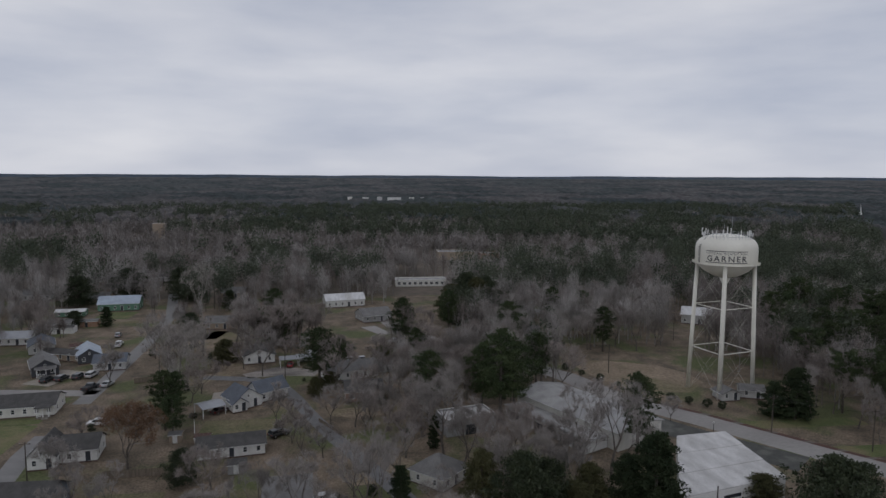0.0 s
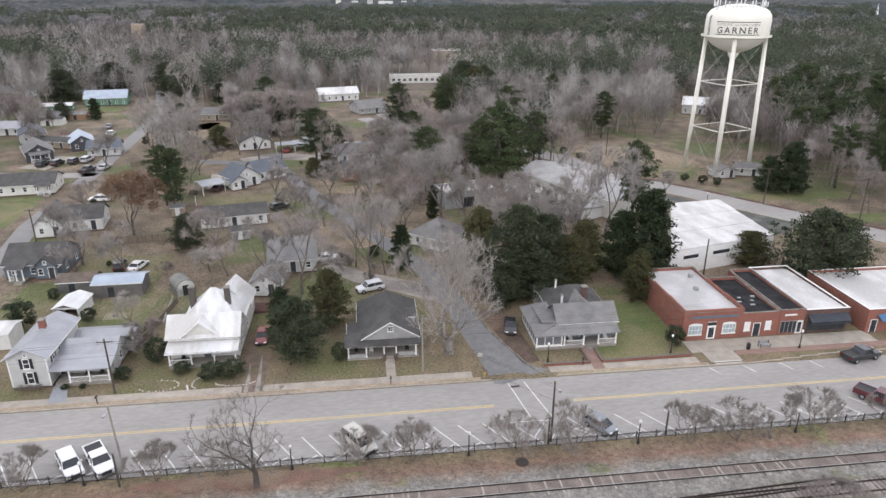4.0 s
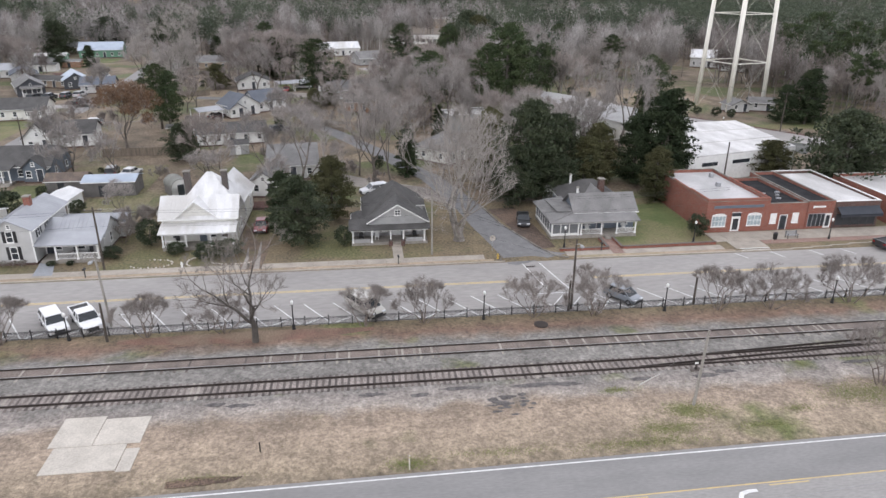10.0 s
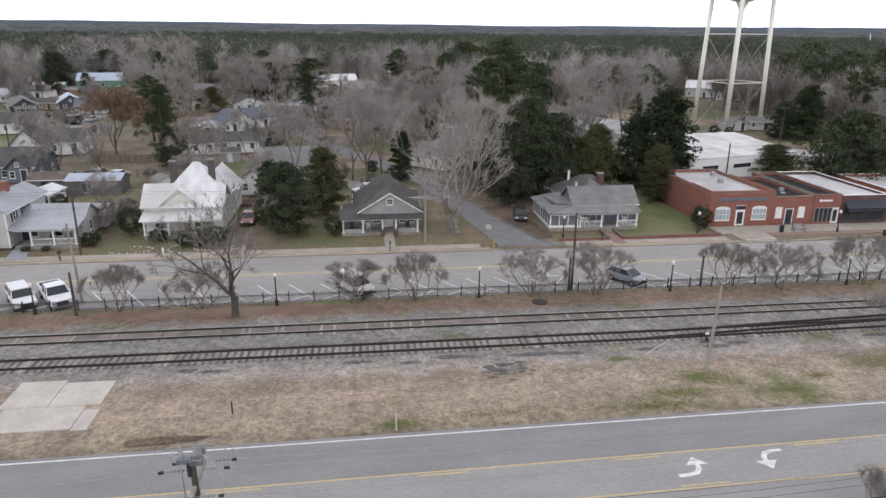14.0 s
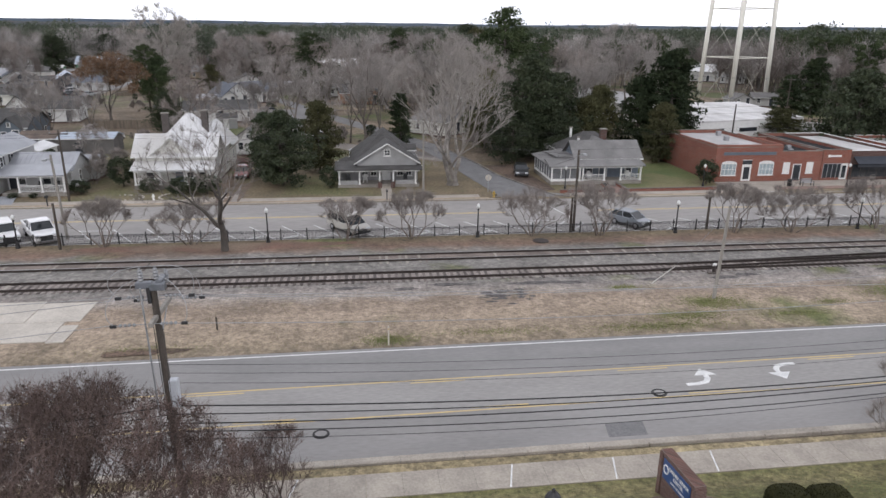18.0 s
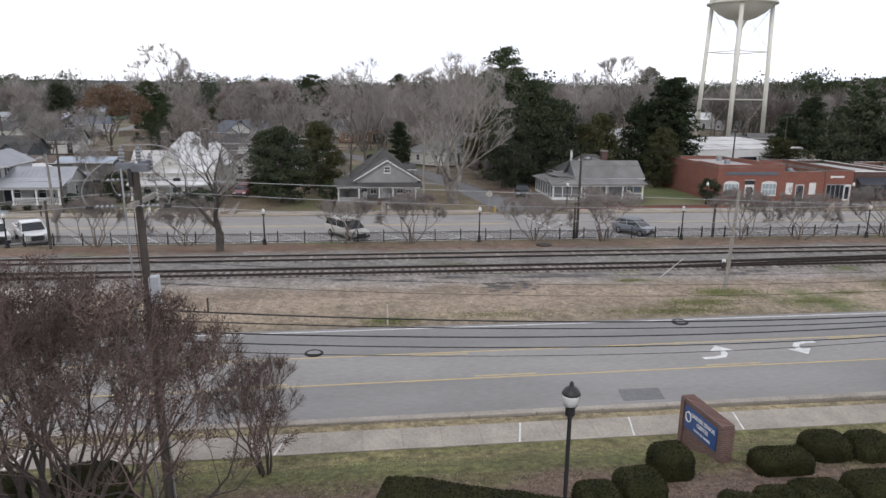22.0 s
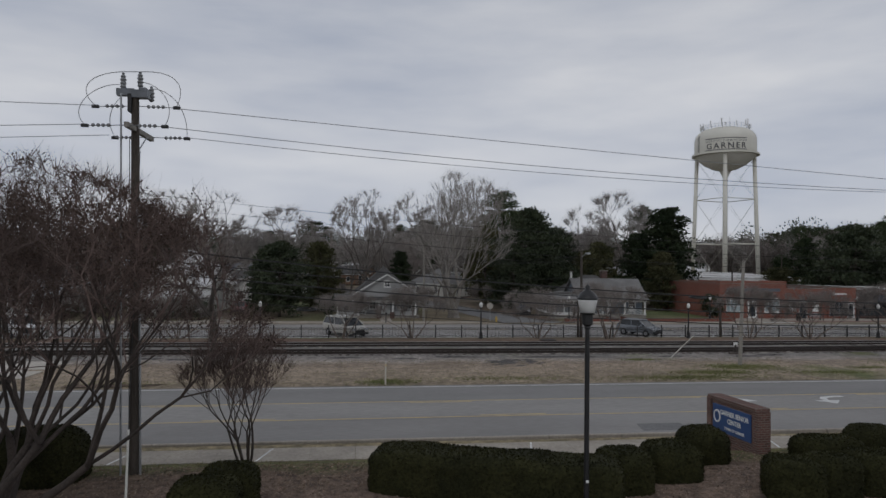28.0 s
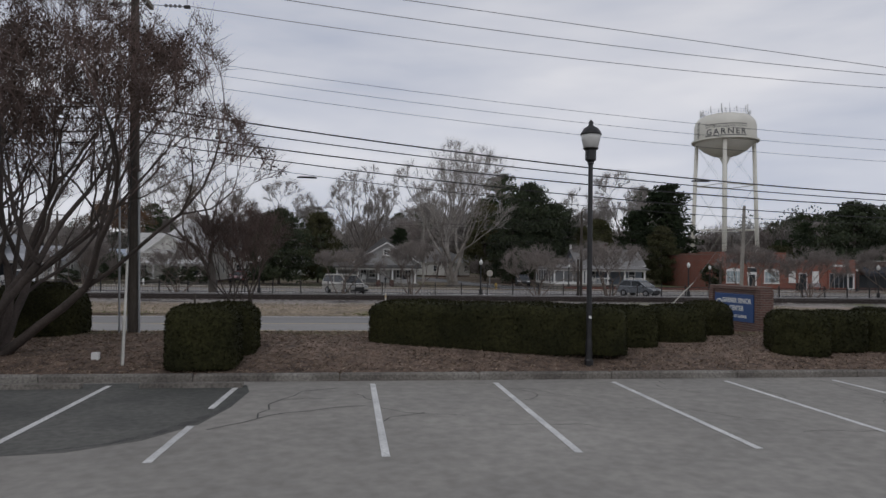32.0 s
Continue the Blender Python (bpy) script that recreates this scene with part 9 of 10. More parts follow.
HOLD = [(-47, 82, 14), (-23, 90, 12), (1, 90, 12), (29, 90, 12), (58, 90, 16), (65, 118, 16), (49, 152, 19), (22, 151, 9), (97, 172, 13), (14, 128, 7), (-16, 119, 9), (-60, 122, 8), (-63, 143, 10), (-83, 173, 12), (-29, 143, 10), (-28, 172, 11), (-34, 215, 8), (-1, 177, 8), (-4, 196, 10), (-10, 304, 12), (-107, 306, 12), (-117, 270, 8), (-121, 246, 8), (-106, 234, 8), (-94, 208, 8), (-86, 221, 8), (-78, 212, 7), (57, 237, 8), (28, 362, 18), (25, 209, 8), (132, 252, 12), (3, 273, 9), (-122, 294, 9), (-101, 288, 11), (-95, 270, 9), (-9, 290, 10), (-8, 276, 8), (26, 341, 13), (24, 322, 10), (-27, 198, 8), (-62, 176, 7), (-90, 195, 8), (-106, 281, 14), (-112, 266, 9), (-98, 262, 10), (-12, 287, 13), (0, 258, 11), (9, 246, 8), (-60, 250, 11), (-72, 288, 9), (126, 240, 10), (120, 228, 8), (-85, 240, 6), (60, 440, 34), (-190, 600, 18), (-150, 345, 14), (-40, 262, 7), (30, 330, 12)]
ROADS = [[(19, 76), (14.8, 98), (9.5, 114), (-8, 150), (-19.5, 178), (-24, 188), (-48, 199)], [(-66, 100), (-72.6, 146), (-74, 186), (-77, 240), (-82, 290), (-96, 345)], [(-240, 196), (-73, 187)], [(170, 60), (97, 131), (67, 167.5), (58, 190), (30, 226), (0, 300)], [(97, 150), (60, 215)], [(112, 122), (90, 170)]]


def clear(x, y, pad=3.5):
    if any((x - a) ** 2 + (y - b) ** 2 < (c + 1) ** 2 for a, b, c in HOLD):
        return False
    for rd in ROADS:
        for (a, b), (c, d) in zip(rd, rd[1:]):
            t = max(0, min(1, ((x - a) * (c - a) + (y - b) * (d - b)) / ((c - a) ** 2 + (d - b) ** 2)))
            if (x - a - t * (c - a)) ** 2 + (y - b - t * (d - b)) ** 2 < (pad + 2.5) ** 2:
                return False
    return True


PINES = [(-61, 437, 1, 362, 17), (-20, 620, 170, 600, 60), (-60, 760, 260, 760, 110), (-100, 1000, 400, 1000, 150), (-420, 800, -280, 740, 60), (-230, 430, -190, 405, 22), (-170, 345, -150, 335, 16), (-380, 500, -300, 470, 30), (120, 300, 190, 330, 25), (150, 360, 260, 420, 45), (260, 500, 330, 600, 70), (-70, 345, -62, 335, 9)]
LEAFLESS = [(-240, 755, -145, 750, 55), (-90, 525, -50, 520, 35), (-130, 420, -90, 400, 30), (100, 350, 112, 372, 18), (60, 470, 120, 480, 30), (380, 640, 480, 760, 45), (-60, 650, 40, 660, 22), (80, 690, 180, 700, 16), (-330, 640, -250, 620, 30), (180, 880, 290, 900, 30)]
SIGHT = [(-107, 303, -72, 190, 12), (-10, 300, -2, 205, 11), (28, 352, 16, 250, 13), (-62, 290, -45, 200, 7)]


def within(x, y, caps):
    for a, b, c, d, r in caps:
        t = max(0, min(1, ((x - a) * (c - a) + (y - b) * (d - b)) / ((c - a) ** 2 + (d - b) ** 2)))
        if (x - a - t * (c - a)) ** 2 + (y - b - t * (d - b)) ** 2 < r * r:
            return True
    return False


rr = random.Random(77)
placed = 0
while placed < 125:
    y = rr.uniform(125, 265)
    x = rr.uniform(-0.78 * y - 5, 0.62 * y + 5)
    if clear(x, y, 3.5) and not within(x, y, SIGHT) and not (58 < x < 118 and 110 < y < 215) and not (x < -15 and y < 200 and rr.random() < 0.75) and not (x < 45 and y < 150):
        plant("mid%d" % rr.randrange(4) if rr.random() < 0.85 else "tall%d" % rr.randrange(3), x, y, rr.uniform(0.6, 1.0), "bare grey tree among the houses", group="trees of the neighbourhood")
        placed += 1
placed = 0
while placed < 20:
    y = rr.uniform(112, 185)
    x = rr.uniform(-0.5 * y, 0.36 * y)
    if clear(x, y, 2.0) and not (58 < x < 118):
        sized(rr.choice(("bare1", "bare3", "mid1", "mid3")) if y < 135 else rr.choice(("mid0", "mid1", "mid3")), x, y, rr.uniform(7, 13), rr.uniform(7, 10), "bare brown-grey tree in a back garden", group="bare garden trees")
        placed += 1
# pines and bare trees beyond the tower and east of the road
placed = 0
while placed < 64:
    x, y = rr.uniform(104, 190), rr.uniform(128, 250)
    if x > 0.5 * y + 30 and clear(x, y, 4):
        if rr.random() < 0.7:
            plant(rr.choice(("pine0", "pine1", "pine2", "tall1")), x, y, rr.uniform(0.8, 1.15), "tall dark pine in a stand beyond the tower", group="pines beyond the tower")
        else:
            plant("mid%d" % rr.randrange(3), x, y, rr.uniform(0.6, 0.95), "bare grey tree beyond the tower", group="trees beyond the tower")
        placed += 1


for k in range(110):
    y = rr.uniform(96, 235)
    x = rr.uniform(-0.62 * y, 0.3 * y + 8)
    if clear(x, y, 2.5):
        if rr.random() < 0.55:
            q = rr.uniform(0.35, 0.8)
            plant("scrub", x, y, q, "leafless brown shrub in a back garden", category="shrub", group="garden shrubs")
        else:
            q = rr.uniform(0.1, 0.32)
            plant("bush", x, y, q, "dark evergreen shrub in a back garden", zs=q * rr.uniform(0.7, 1.1), category="shrub", group="garden shrubs")


# ---- woods: thousands of simple crowns, too many to count ----
def far_bare(R, xs, ys, hs, n, wid):
    """Fans of slender twigs for leafless trees."""
    m = len(xs)
    a = R.uniform(0, 2 * np.pi, (m, n))
    f = R.uniform(0.1, 1.0, (m, n)) ** 0.6
    H = hs[:, None]
    rad = H * 0.31 * np.sqrt(R.uniform(0.01, 1, (m, n)))
    top = np.stack([xs[:, None] + rad * np.cos(a), ys[:, None] + rad * np.sin(a), 1 + H * (0.4 + 0.6 * f * np.sqrt(np.clip(1 - (rad / (H * 0.32)) ** 2, 0.03, 1)))], -1)
    long = R.random((m, n)) < 0.06
    back = np.where(long, 0.1, R.uniform(0.3, 0.75, (m, n)))
    drop = H * np.where(long, 0.38, R.uniform(0.03, 0.2, (m, n)))
    turn = a + R.uniform(-0.9, 0.9, (m, n))
    root = np.stack([xs[:, None] + rad * back * np.cos(turn), ys[:, None] + rad * back * np.sin(turn), np.maximum(top[..., 2] - drop, 1 + H * 0.25)], -1)
    side = np.stack([np.cos(a + 1.57), np.sin(a + 1.57), np.zeros_like(a)], -1) * wid * R.uniform(0.6, 1.4, (m, n))[..., None]
    tri = np.stack([root - side, root + side, top], axis=2).reshape(-1, 3, 3)
    k = np.stack([np.stack([xs - 0.2, ys, np.full(m, 0.6)], -1), np.stack([xs + 0.2, ys, np.full(m, 0.6)], -1), np.stack([xs, ys, hs * 0.85 + 1], -1)], axis=1)
    return np.concatenate([tri, k])


def far_green(R, xs, ys, hs, n, size):
    m = len(xs)
    d = R.normal(size=(m, n, 3))
    d /= np.linalg.norm(d, axis=2)[..., None]
    q = R.random((m, n, 1)) ** 0.4
    c = np.stack([xs, ys, 1 + hs * 0.66], -1)[:, None, :] + d * q * np.stack([hs * 0.24, hs * 0.24, hs * 0.36], -1)[:, None, :]
    a = d * 0.5 + R.normal(size=(m, n, 3)) * 0.5 + np.array([0, 0, 0.4])
    a /= np.linalg.norm(a, axis=2)[..., None]
    b = np.cross(a, R.normal(size=(m, n, 3)))
    b /= np.linalg.norm(b, axis=2)[..., None] + 1e-9
    s = size * R.uniform(0.6, 1.3, (m, n, 1))
    return np.stack([c - b * s * 0.5, c + b * s * 0.5, c + a * s], axis=2).reshape(-1, 3, 3)


def stand(x, y):
    """Where the woods are pine and where leafless: named stands on top of broad patches."""
    g = 0.8 * noise.noise(Vector((x * 0.014, y * 0.008, 3.3))) + 0.55 * noise.noise(Vector((x * 0.035, y * 0.035, 8.1))) + 0.42 * (x / (y + 50)) - 0.06 * (y < 380) - 0.12 * (y < 280)
    return g + 0.27 * within(x, y, PINES) - 0.6 * within(x, y, LEAFLESS)


RW = np.random.default_rng(12)
near_w, far_w = {"b": [], "p": [], "d": [], "g": []}, {"b": [], "p": [], "d": [], "g": []}
rr = random.Random(31)
for k in range(15500):
    t = rr.random()
    y = 150 + 900 * t ** 0.8
    x = rr.uniform(-0.8 * y - 10, 0.73 * y + 45)
    if y < 640 and (not clear(x, y, 3) or (x < -15 and y < 235 and rr.random() < 0.55) or (x < 45 and y < 185) or (58 < x < 112 and y < 222)) and y < 330 or y < 640 and not clear(x, y, 3):
        continue
    if y < 352 and within(x, y, SIGHT):
        continue
    g = stand(x, y) + rr.uniform(-0.26, 0.26) - (0.2 if y < 640 else 0.13)
    h = rr.uniform(13, 19.5) * (1.12 if g > 0.1 else 1) * (0.62 if y < 300 and x < 25 else 1)
    v = rr.random() + 0.35 * noise.noise(Vector((x * 0.02, y * 0.015, 5.5)))
    (near_w if y < 430 else far_w)["g" if g > 0.1 else "p" if v < 0.2 else "d" if v > 0.68 else "b"].append((x, y, h))
for nm, lst, fn, n, sz, m, lb in (
        ("bare_woods", near_w["b"], far_bare, 300, 0.055, WOODSB, "leafless grey woods behind the houses"), ("pale_woods", near_w["p"], far_bare, 300, 0.055, WOODSP, "pale leafless trees scattered through the woods"), ("brown_woods", near_w["d"], far_bare, 300, 0.055, WOODSD, "brown leafless trees in the woods"),
        ("pine_woods", near_w["g"], far_green, 300, 0.68, WOODSG, "dark green pine woods behind the houses"),
        ("far_bare_woods", far_w["b"], far_bare, 48, 0.26, DISTB, "leafless woods in the distance"), ("far_pale_woods", far_w["p"], far_bare, 48, 0.24, WOODSB, "pale leafless trees in the distance"), ("far_brown_woods", far_w["d"], far_bare, 48, 0.26, DISTD, "brown leafless woods in the distance"),
        ("far_pine_woods", far_w["g"], far_green, 95, 1.35, WOODSG, "dark pine woods in the distance")):
    A = np.array(lst)
    tagged(new(nm, cloud_mesh(nm, fn(RW, A[:, 0], A[:, 1], A[:, 2], n, sz), m)), lb, "woods", kind="stuff")
    if fn is far_green:
        tk = np.stack([np.stack([A[:, 0] - 0.2, A[:, 1], A[:, 2] * 0], -1), np.stack([A[:, 0] + 0.2, A[:, 1], A[:, 2] * 0], -1), np.stack([A[:, 0], A[:, 1], A[:, 2] * 0.8], -1)], axis=1)
        tagged(new(nm + "_trunks", cloud_mesh("trunks", tk, BARK)), "slender pine trunks at the woods' edge", "woods", kind="stuff")
# canopy to the horizon
na, nr = 380, 260
ang = np.linspace(radians(-50), radians(46), na)
rad = 760 * (4700 / 760) ** np.linspace(0, 1, nr)
AA, RRr = np.meshgrid(ang, rad)
X, Yy = RRr * np.sin(AA), RRr * np.cos(AA)
Hn = np.zeros_like(X)
bump = RW.random((nr, na))
for i in range(nr):
    for j in range(0, na):
        Hn[i, j] = noise.noise(Vector((X[i, j] * 0.02, Yy[i, j] * 0.012, 1.7)))
Zc = 9 + 7 * bump + 6 * Hn + np.clip((RRr - 2200) / 2500, 0, 1) * 32
Zc[0, :] = 2
V = np.stack([X, Yy, Zc], -1).reshape(-1, 3)
ii, jj = np.meshgrid(np.arange(nr - 1), np.arange(na - 1), indexing="ij")
q0 = (ii * na + jj).ravel()
Fq = np.stack([q0, q0 + na, q0 + na + 1, q0 + 1], -1)
me = bpy.data.meshes.new("distant_canopy")
me.vertices.add(len(V))
me.vertices.foreach_set("co", V.astype(np.float32).ravel())
me.loops.add(4 * len(Fq))
me.loops.foreach_set("vertex_index", Fq[:, ::-1].astype(np.int32).ravel())
me.polygons.add(len(Fq))
me.polygons.foreach_set("loop_start", np.arange(0, 4 * len(Fq), 4, dtype=np.int32))
me.update(calc_edges=True)
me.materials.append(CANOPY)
tagged(new("distant_canopy", me), "wooded plain of mixed treetops, tinted slightly blue for haze, reaching the horizon", "woods", kind="stuff")
# backdrop strip of hills, its haze painted into the colour
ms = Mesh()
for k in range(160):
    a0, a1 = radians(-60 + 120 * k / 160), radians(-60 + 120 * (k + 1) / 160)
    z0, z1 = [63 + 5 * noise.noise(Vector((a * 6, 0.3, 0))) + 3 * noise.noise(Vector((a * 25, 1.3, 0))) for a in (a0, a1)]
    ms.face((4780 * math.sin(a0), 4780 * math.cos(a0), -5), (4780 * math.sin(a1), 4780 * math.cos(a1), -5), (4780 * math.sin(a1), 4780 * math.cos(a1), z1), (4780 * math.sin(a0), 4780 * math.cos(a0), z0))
solid("backdrop_hills", ms, HAZE_HILLS, "low wooded hills on the horizon, painted blue-grey for haze", "backdrop", "structure")


# ---- clipped hedges of the near bed ----
def hedge(x0, y0, x1, y1, z0, h, w, seed, label, rnd=0.52):
    """A clipped shrub body: rounded box with an uneven skin and a coat of small leaves."""
    A, B = Vector((x0, y0, 0)), Vector((x1, y1, 0))
    L, d = (B - A).length, (B - A).normalized()
    s = Vector((-d.y, d.x, 0))
    R = np.random.default_rng(seed)
    bm = bmesh.new()
    bmesh.ops.create_cube(bm, size=1)
    bmesh.ops.subdivide_edges(bm, edges=bm.edges, cuts=15, use_grid_fill=True)
    tot, ax = [], Vector((L + w, w, h))
    for v in bm.verts:
        p = Vector((v.co.x * (L + w), v.co.y * w, v.co.z * h))
        c = Vector((max(-(L + w) / 2 + rnd, min((L + w) / 2 - rnd, p.x)), max(-w / 2 + rnd, min(w / 2 - rnd, p.y)), max(-h / 2 + rnd * 0.4, min(h / 2 - rnd, p.z))))
        o = p - c
        q = c + (o.normalized() * min(rnd, o.length) if o.length > 1e-6 else o)
        nz = noise.noise(Vector((q.x * 1.1, q.y * 1.1, q.z * 1.1 + seed))) * 0.05
        q += Vector((0, math.copysign(nz, q.y), nz))
        v.co = A.lerp(B, 0.5) + d * q.x + s * q.y + Vector((0, 0, z0 + h / 2 + q.z))
    bm.normal_update()
    area = [f.calc_area() for f in bm.faces]
    prob = np.array(area) / sum(area)
    n = int(min(16000, sum(area) * 620))
    fi = R.choice(len(prob), n, p=prob)
    bm.faces.ensure_lookup_table()
    quad = np.array([[v.co[:] for v in f.verts] for f in bm.faces])
    nor = np.array([f.normal[:] for f in bm.faces])
    u, w_ = R.random((n, 1)), R.random((n, 1))
    q4 = quad[fi]
    p = (q4[:, 0] * (1 - u) + q4[:, 1] * u) * (1 - w_) + (q4[:, 3] * (1 - u) + q4[:, 2] * u) * w_
    nor[:, 2] += 1e-6
    a = nor[fi] * 0.5 + R.normal(size=(n, 3)) * 0.6
    a /= np.linalg.norm(a, axis=1)[:, None]
    b = np.cross(a, R.normal(size=(n, 3)))
    b /= np.linalg.norm(b, axis=1)[:, None] + 1e-9
    sz = R.uniform(0.03, 0.055, n)[:, None]
    tri = np.stack([p - b * sz * 0.5, p + b * sz * 0.5, p + a * sz * 1.3], axis=1)
    me = bpy.data.meshes.new("hedge_body")
    bm.to_mesh(me)
    bm.free()
    me.materials.append(HEDGE)
    t = thing("hedge", pose(0, 0, 0), label, "hedge", "clipped shrubs of the bed")
    part("body", me, HEDGE, t)
    part("leaves", cloud_mesh("leaves", tri, HEDGE), None, t)


hedge(-0.4, 19.0, 4.3, 17.35, 0.72, 1.15, 1.45, 1, "long clipped boxwood hedge in the mulch bed", 0.3)
hedge(5.5, 18.45, 5.6, 18.45, 0.74, 1.05, 1.3, 2, "clipped square boxwood beside the long hedge", 0.36)
hedge(7.05, 19.1, 7.3, 19.1, 0.76, 1.02, 1.3, 3, "clipped square boxwood in the mulch bed", 0.38)
hedge(8.85, 20.55, 8.95, 20.55, 0.8, 1.0, 1.3, 4, "clipped rounded boxwood before the sign", 0.42)
hedge(9.7, 17.5, 9.85, 17.45, 0.66, 1.1, 1.25, 5, "clipped square boxwood beside the lot", 0.36)
hedge(11.0, 17.75, 11.15, 17.75, 0.7, 1.05, 1.15, 6, "clipped square boxwood beside the lot", 0.34)
hedge(12.35, 17.9, 12.75, 17.9, 0.7, 1.05, 1.3, 7, "clipped square boxwood beside the lot", 0.34)
hedge(12.4, 20.4, 13.4, 20.4, 0.78, 0.72, 1.1, 8, "low clipped boxwood behind the square ones", 0.34)
hedge(15.0, 21.2, 15.3, 21.2, 0.6, 1.0, 1.4, 9, "clipped rounded boxwood on the lawn edge")
hedge(16.6, 21.0, 16.9, 21.0, 0.6, 1.0, 1.4, 10, "clipped rounded boxwood on the lawn edge")
hedge(14.6, 18.3, 15.2, 18.3, 0.7, 1.0, 1.5, 11, "clipped square boxwood beside the lot")
hedge(-5.0, 16.6, -4.75, 16.6, 0.55, 1.3, 1.25, 12, "clipped square boxwood by the wheel stop", 0.34)
hedge(-4.65, 17.7, -4.5, 17.7, 0.7, 1.15, 1.2, 13, "clipped square boxwood behind another", 0.34)
hedge(-10.1, 20.4, -9.75, 20.4, 0.7, 1.5, 1.9, 14, "dark loose shrub beneath the crape myrtle", 0.75)
hedge(-13.2, 20.4, -12.7, 20.4, 0.7, 1.3, 1.8, 15, "dark loose shrub beneath the crape myrtle", 0.7)
# straw and fallen leaves on the bed
RL = np.random.default_rng(9)
n = 52000
px_, py_ = RL.uniform(-14, 17, n), RL.uniform(15.95, 21.2, n)
pz_ = np.array([gz(v) for v in py_]) + 0.012
a = RL.uniform(0, 6.28, n)
ln, wd = RL.uniform(0.02, 0.085, n), RL.uniform(0.004, 0.02, n)
P0 = np.stack([px_, py_, pz_], -1)
dx = np.stack([np.cos(a) * ln, np.sin(a) * ln, RL.uniform(-0.004, 0.03, n)], -1)
sx = np.stack([-np.sin(a) * wd, np.cos(a) * wd, RL.uniform(0, 0.012, n)], -1)
STRAW = mat("straw_litter", (0.3, 0.215, 0.155), (0.11, 0.078, 0.058), 6, 0.95, fine=0.4)
tagged(new("leaf_litter", cloud_mesh("leaf_litter", np.stack([P0 - sx, P0 + sx, P0 + dx], axis=1), STRAW)), "brown straw and leaf litter on the mulch bed", "leaf litter", kind="stuff")
keep = RL.random(n) < 0.32
P0, dx, sx = P0[keep] + np.array([0.03, 0.02, 0.012]), dx[keep] * 0.55, sx[keep] * 1.5
tagged(new("leaf_litter", cloud_mesh("leaf_litter", np.stack([P0 - sx, P0 + sx, P0 + dx], axis=1), STONEW)), "pale dry leaves scattered on the mulch bed", "leaf litter", kind="stuff")
# grass tufts of the lawn by the sidewalk and the verge
n = 42000
px_ = RL.uniform(-22, 30, n)
py_ = np.where(RL.random(n) < 0.45, RL.uniform(20.8, 24.5, n), RL.uniform(39.2, 48, n))
pz_ = np.array([gz(v) for v in py_]) - 0.01
P0 = np.stack([px_, py_, pz_], -1)
up = np.stack([RL.normal(0, 0.03, n), RL.normal(0, 0.03, n), RL.uniform(0.03, 0.11, n)], -1)
a = RL.uniform(0, 6.28, n)
sx = np.stack([np.cos(a) * 0.012, np.sin(a) * 0.012, np.zeros(n)], -1)
TUFT = mat("dry_grass_blades", (0.24, 0.2, 0.11), (0.16, 0.15, 0.065), 0.4, 0.95, fine=0.3)
tagged(new("grass", cloud_mesh("grass", np.stack([P0 - sx, P0 + sx, P0 + up], axis=1), TUFT)), "short dry grass blades on lawn and verge", "grass", kind="stuff")


GREENB = mat("green_grass_blades", (0.14, 0.17, 0.05), (0.2, 0.2, 0.085), 0.5, 0.95, fine=0.3)
blades = []
for cx, cy, ex, ey, cnt in ((24.0, 43.6, 2.4, 1.1, 3000), (21.0, 41.6, 2.6, 0.8, 2200), (18.5, 40.2, 4.5, 0.6, 2600), (0.2, 39.9, 1.6, 0.6, 1500), (29, 41.2, 2.5, 0.5, 900), (33, 43.0, 1.6, 0.5, 600), (40, 44.5, 4, 1.6, 4000), (46, 43, 5, 2.5, 4000), (18.5, 47.2, 1.2, 0.4, 700), (7, 40.4, 4, 0.5, 900), (-14.5, 39.9, 3, 0.5, 700)):
    q = RL.normal(0, 0.55, (cnt, 2)) * (ex, ey)
    x_, y_ = cx + q[:, 0], np.clip(cy + q[:, 1], 39.15, 48)
    P0 = np.stack([x_, y_, np.array([gz(v) for v in y_]) - 0.005], -1)
    a = RL.uniform(0, 6.28, cnt)
    sx = np.stack([np.cos(a) * 0.035, np.sin(a) * 0.035, np.zeros(cnt)], -1)
    blades.append(np.stack([P0 - sx, P0 + sx, P0 + np.stack([RL.normal(0, 0.08, cnt), RL.normal(0, 0.08, cnt), RL.uniform(0.02, 0.07, cnt)], -1)], axis=1))
tagged(new("grass", cloud_mesh("grass", np.concatenate(blades), GREENB)), "patches of short green winter grass on the verge", "grass", kind="stuff")


# ---- wooden fences in the gardens ----
def plank_fence(a, b, h, m, label, step=0.16):
    A, B = Vector((*a, 0)), Vector((*b, 0))
    n = int((B - A).length / step)
    ang_ = math.degrees(math.atan2(B.y - A.y, B.x - A.x))
    t = thing("garden_fence", pose(a[0], a[1], gz(a[1]), 0, 0, ang_), label, "fence", "garden fences")
    board = Mesh().box(0.01, -0.012, 0, step - 0.01, 0.012, h).data("fence_board", m)
    rl = Mesh()
    for z in (0.3, h - 0.3):
        rl.box(0, 0.014, z, (B - A).length, 0.07, z + 0.09)
    part("fence_rail", rl, m, t)
    for k in range(min(n, 290)):
        part("fence_board", board, m, t).matrix_local = pose(k * step, 0, 0.02 * ((k * 7) % 3))


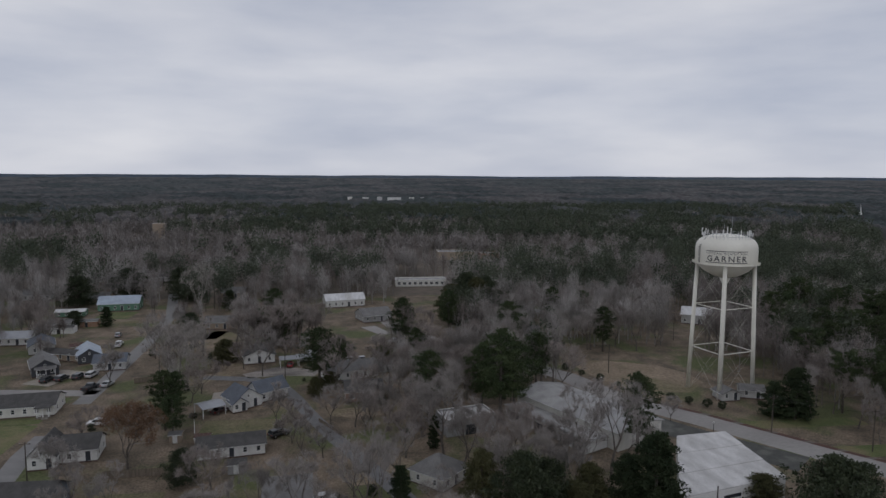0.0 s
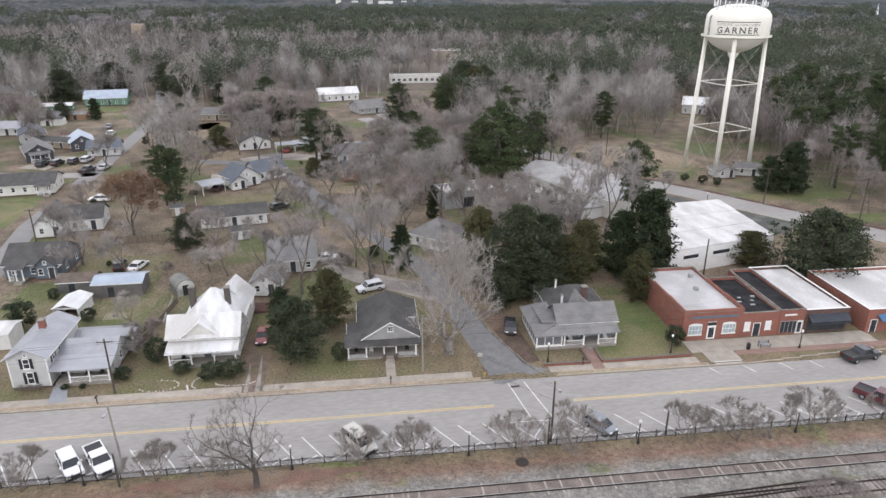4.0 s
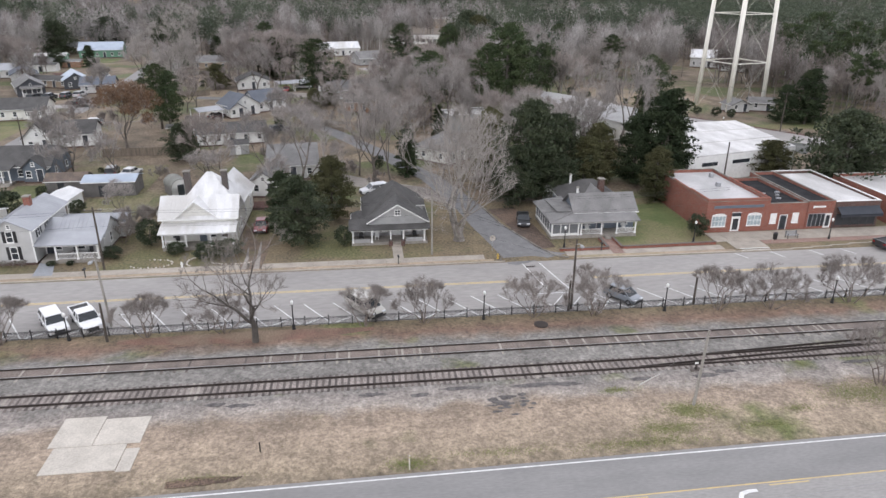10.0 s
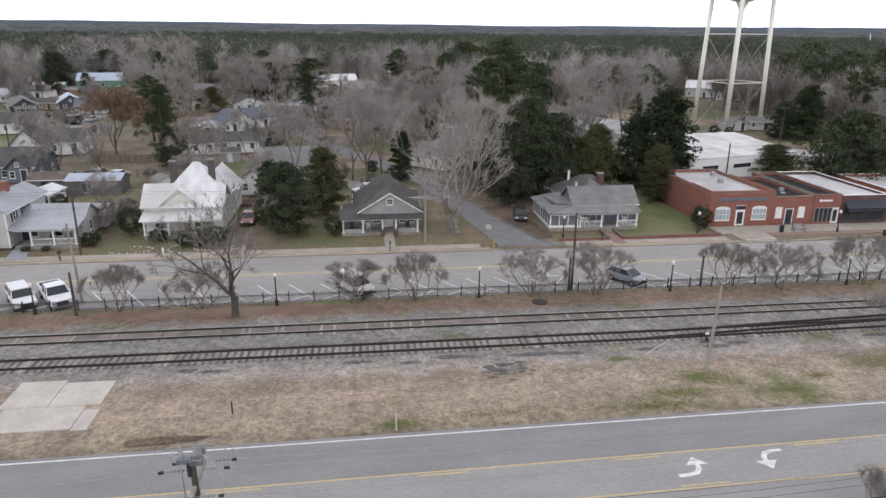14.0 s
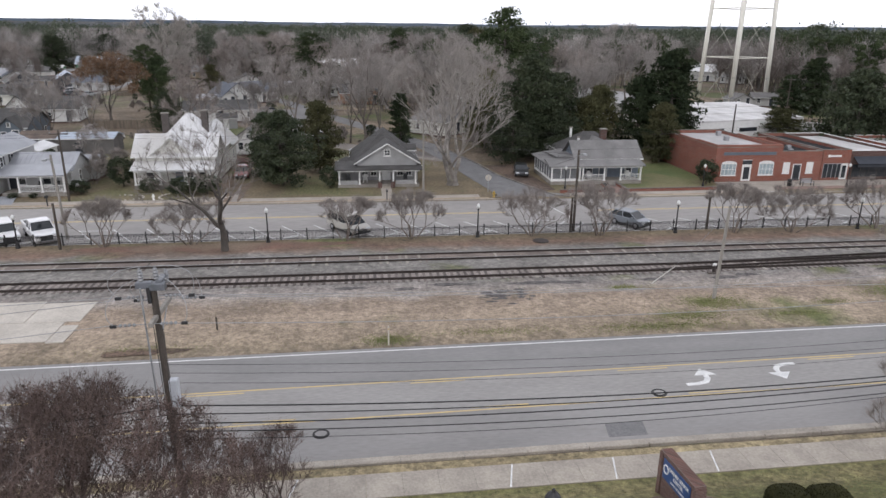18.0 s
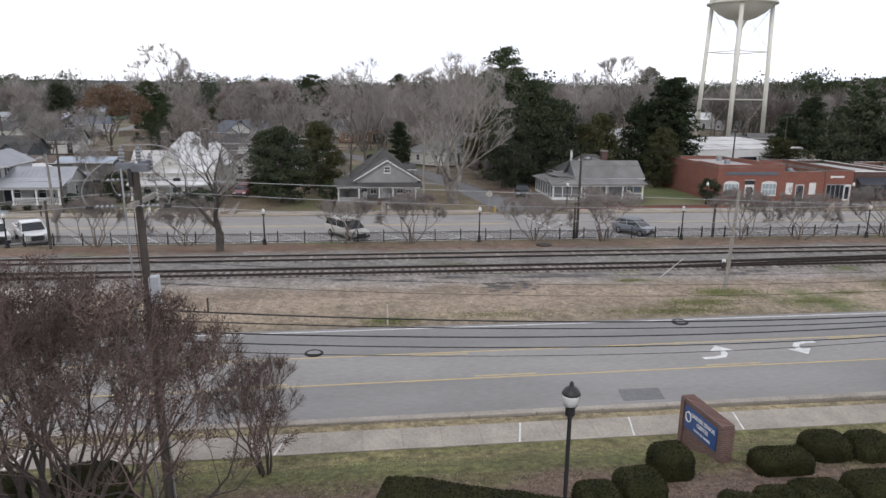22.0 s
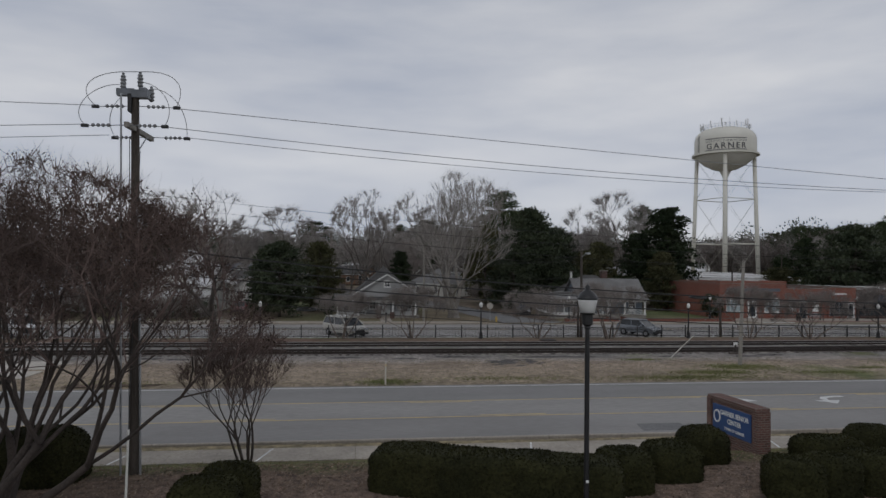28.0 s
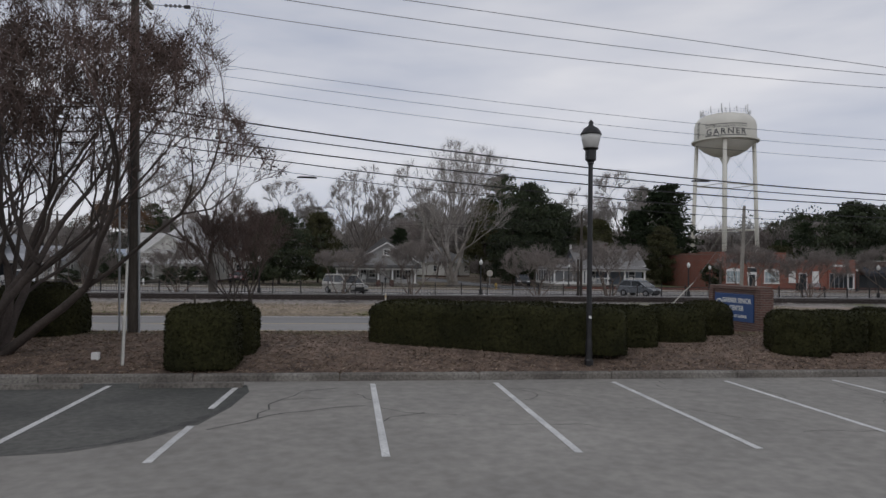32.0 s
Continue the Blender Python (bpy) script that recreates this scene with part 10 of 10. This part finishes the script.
plank_fence((-33.0, 98.4), (-33.6, 107.4), 0.65, CREAM, "low pale board fence beside the white house", 0.3)
plank_fence((-52, 133.5), (-38, 134.5), 1.6, FENCEW, "weathered wooden plank fence behind a garden", 0.3)
plank_fence((-41, 160), (-37.5, 146), 1.7, TRIM, "white panel fence beside the driveway", 0.5)
plank_fence((-34.5, 92), (-32.5, 106), 1.0, FENCEW, "low wooden fence beside the white house", 0.3)
plank_fence((-12, 160), (-6, 150), 0.9, FENCEW, "low fence beside the side street", 0.3)
plank_fence((-66, 195), (-45, 203), 1.5, FENCEW, "wooden fence across the back gardens", 0.4)
# shrubs along the tower field
for k, (x, y, s) in enumerate(((60, 196, 0.3), (63, 190, 0.25), (66.5, 184, 0.3), (70, 178.5, 0.22), (73, 174, 0.3), (76, 170.5, 0.22), (79.5, 166, 0.3), (83, 163, 0.28), (86.5, 160, 0.32), (89.5, 158, 0.3))):
    plant("bush", x, y, s, "dark rounded shrub along the road", zs=s * 0.75, category="shrub", group="shrubs along the road")


# ---- lettering of the brick sign ----
def flat_text(body, size, m, parent, place, weight=0.0):
    cu = bpy.data.curves.new("lettering", "FONT")
    cu.body, cu.size, cu.align_x, cu.align_y, cu.extrude, cu.offset, cu.resolution_u = body, size, "CENTER", "CENTER", 0.004, weight, 3
    ob = bpy.data.objects.new("lettering", cu)
    me = bpy.data.meshes.new_from_object(ob)
    bpy.data.objects.remove(ob)
    me.materials.clear()
    me.materials.append(m)
    part("lettering", me, m, parent).matrix_local = place


BACK = pose(0, 0, 0, 90, 0, 180)
flat_text("GARNER SENIOR", 0.235, TRIM, pn, pose(1.3, 0.26, 1.68) @ BACK, 0.006)
flat_text("CENTER", 0.235, TRIM, pn, pose(1.3, 0.26, 1.42) @ BACK, 0.006)
flat_text("TOWN OF GARNER", 0.14, TRIM, pn, pose(1.3, 0.26, 1.15) @ BACK, 0.003)
ms = Mesh()
ms.tube([(2.4 + 0.2 * math.cos(2 * math.pi * k / 24), 0.262, 1.5 + 0.2 * math.sin(2 * math.pi * k / 24)) for k in range(25)], [0.03] * 25, 6)
part("emblem_ring", ms, TRIM, pn)
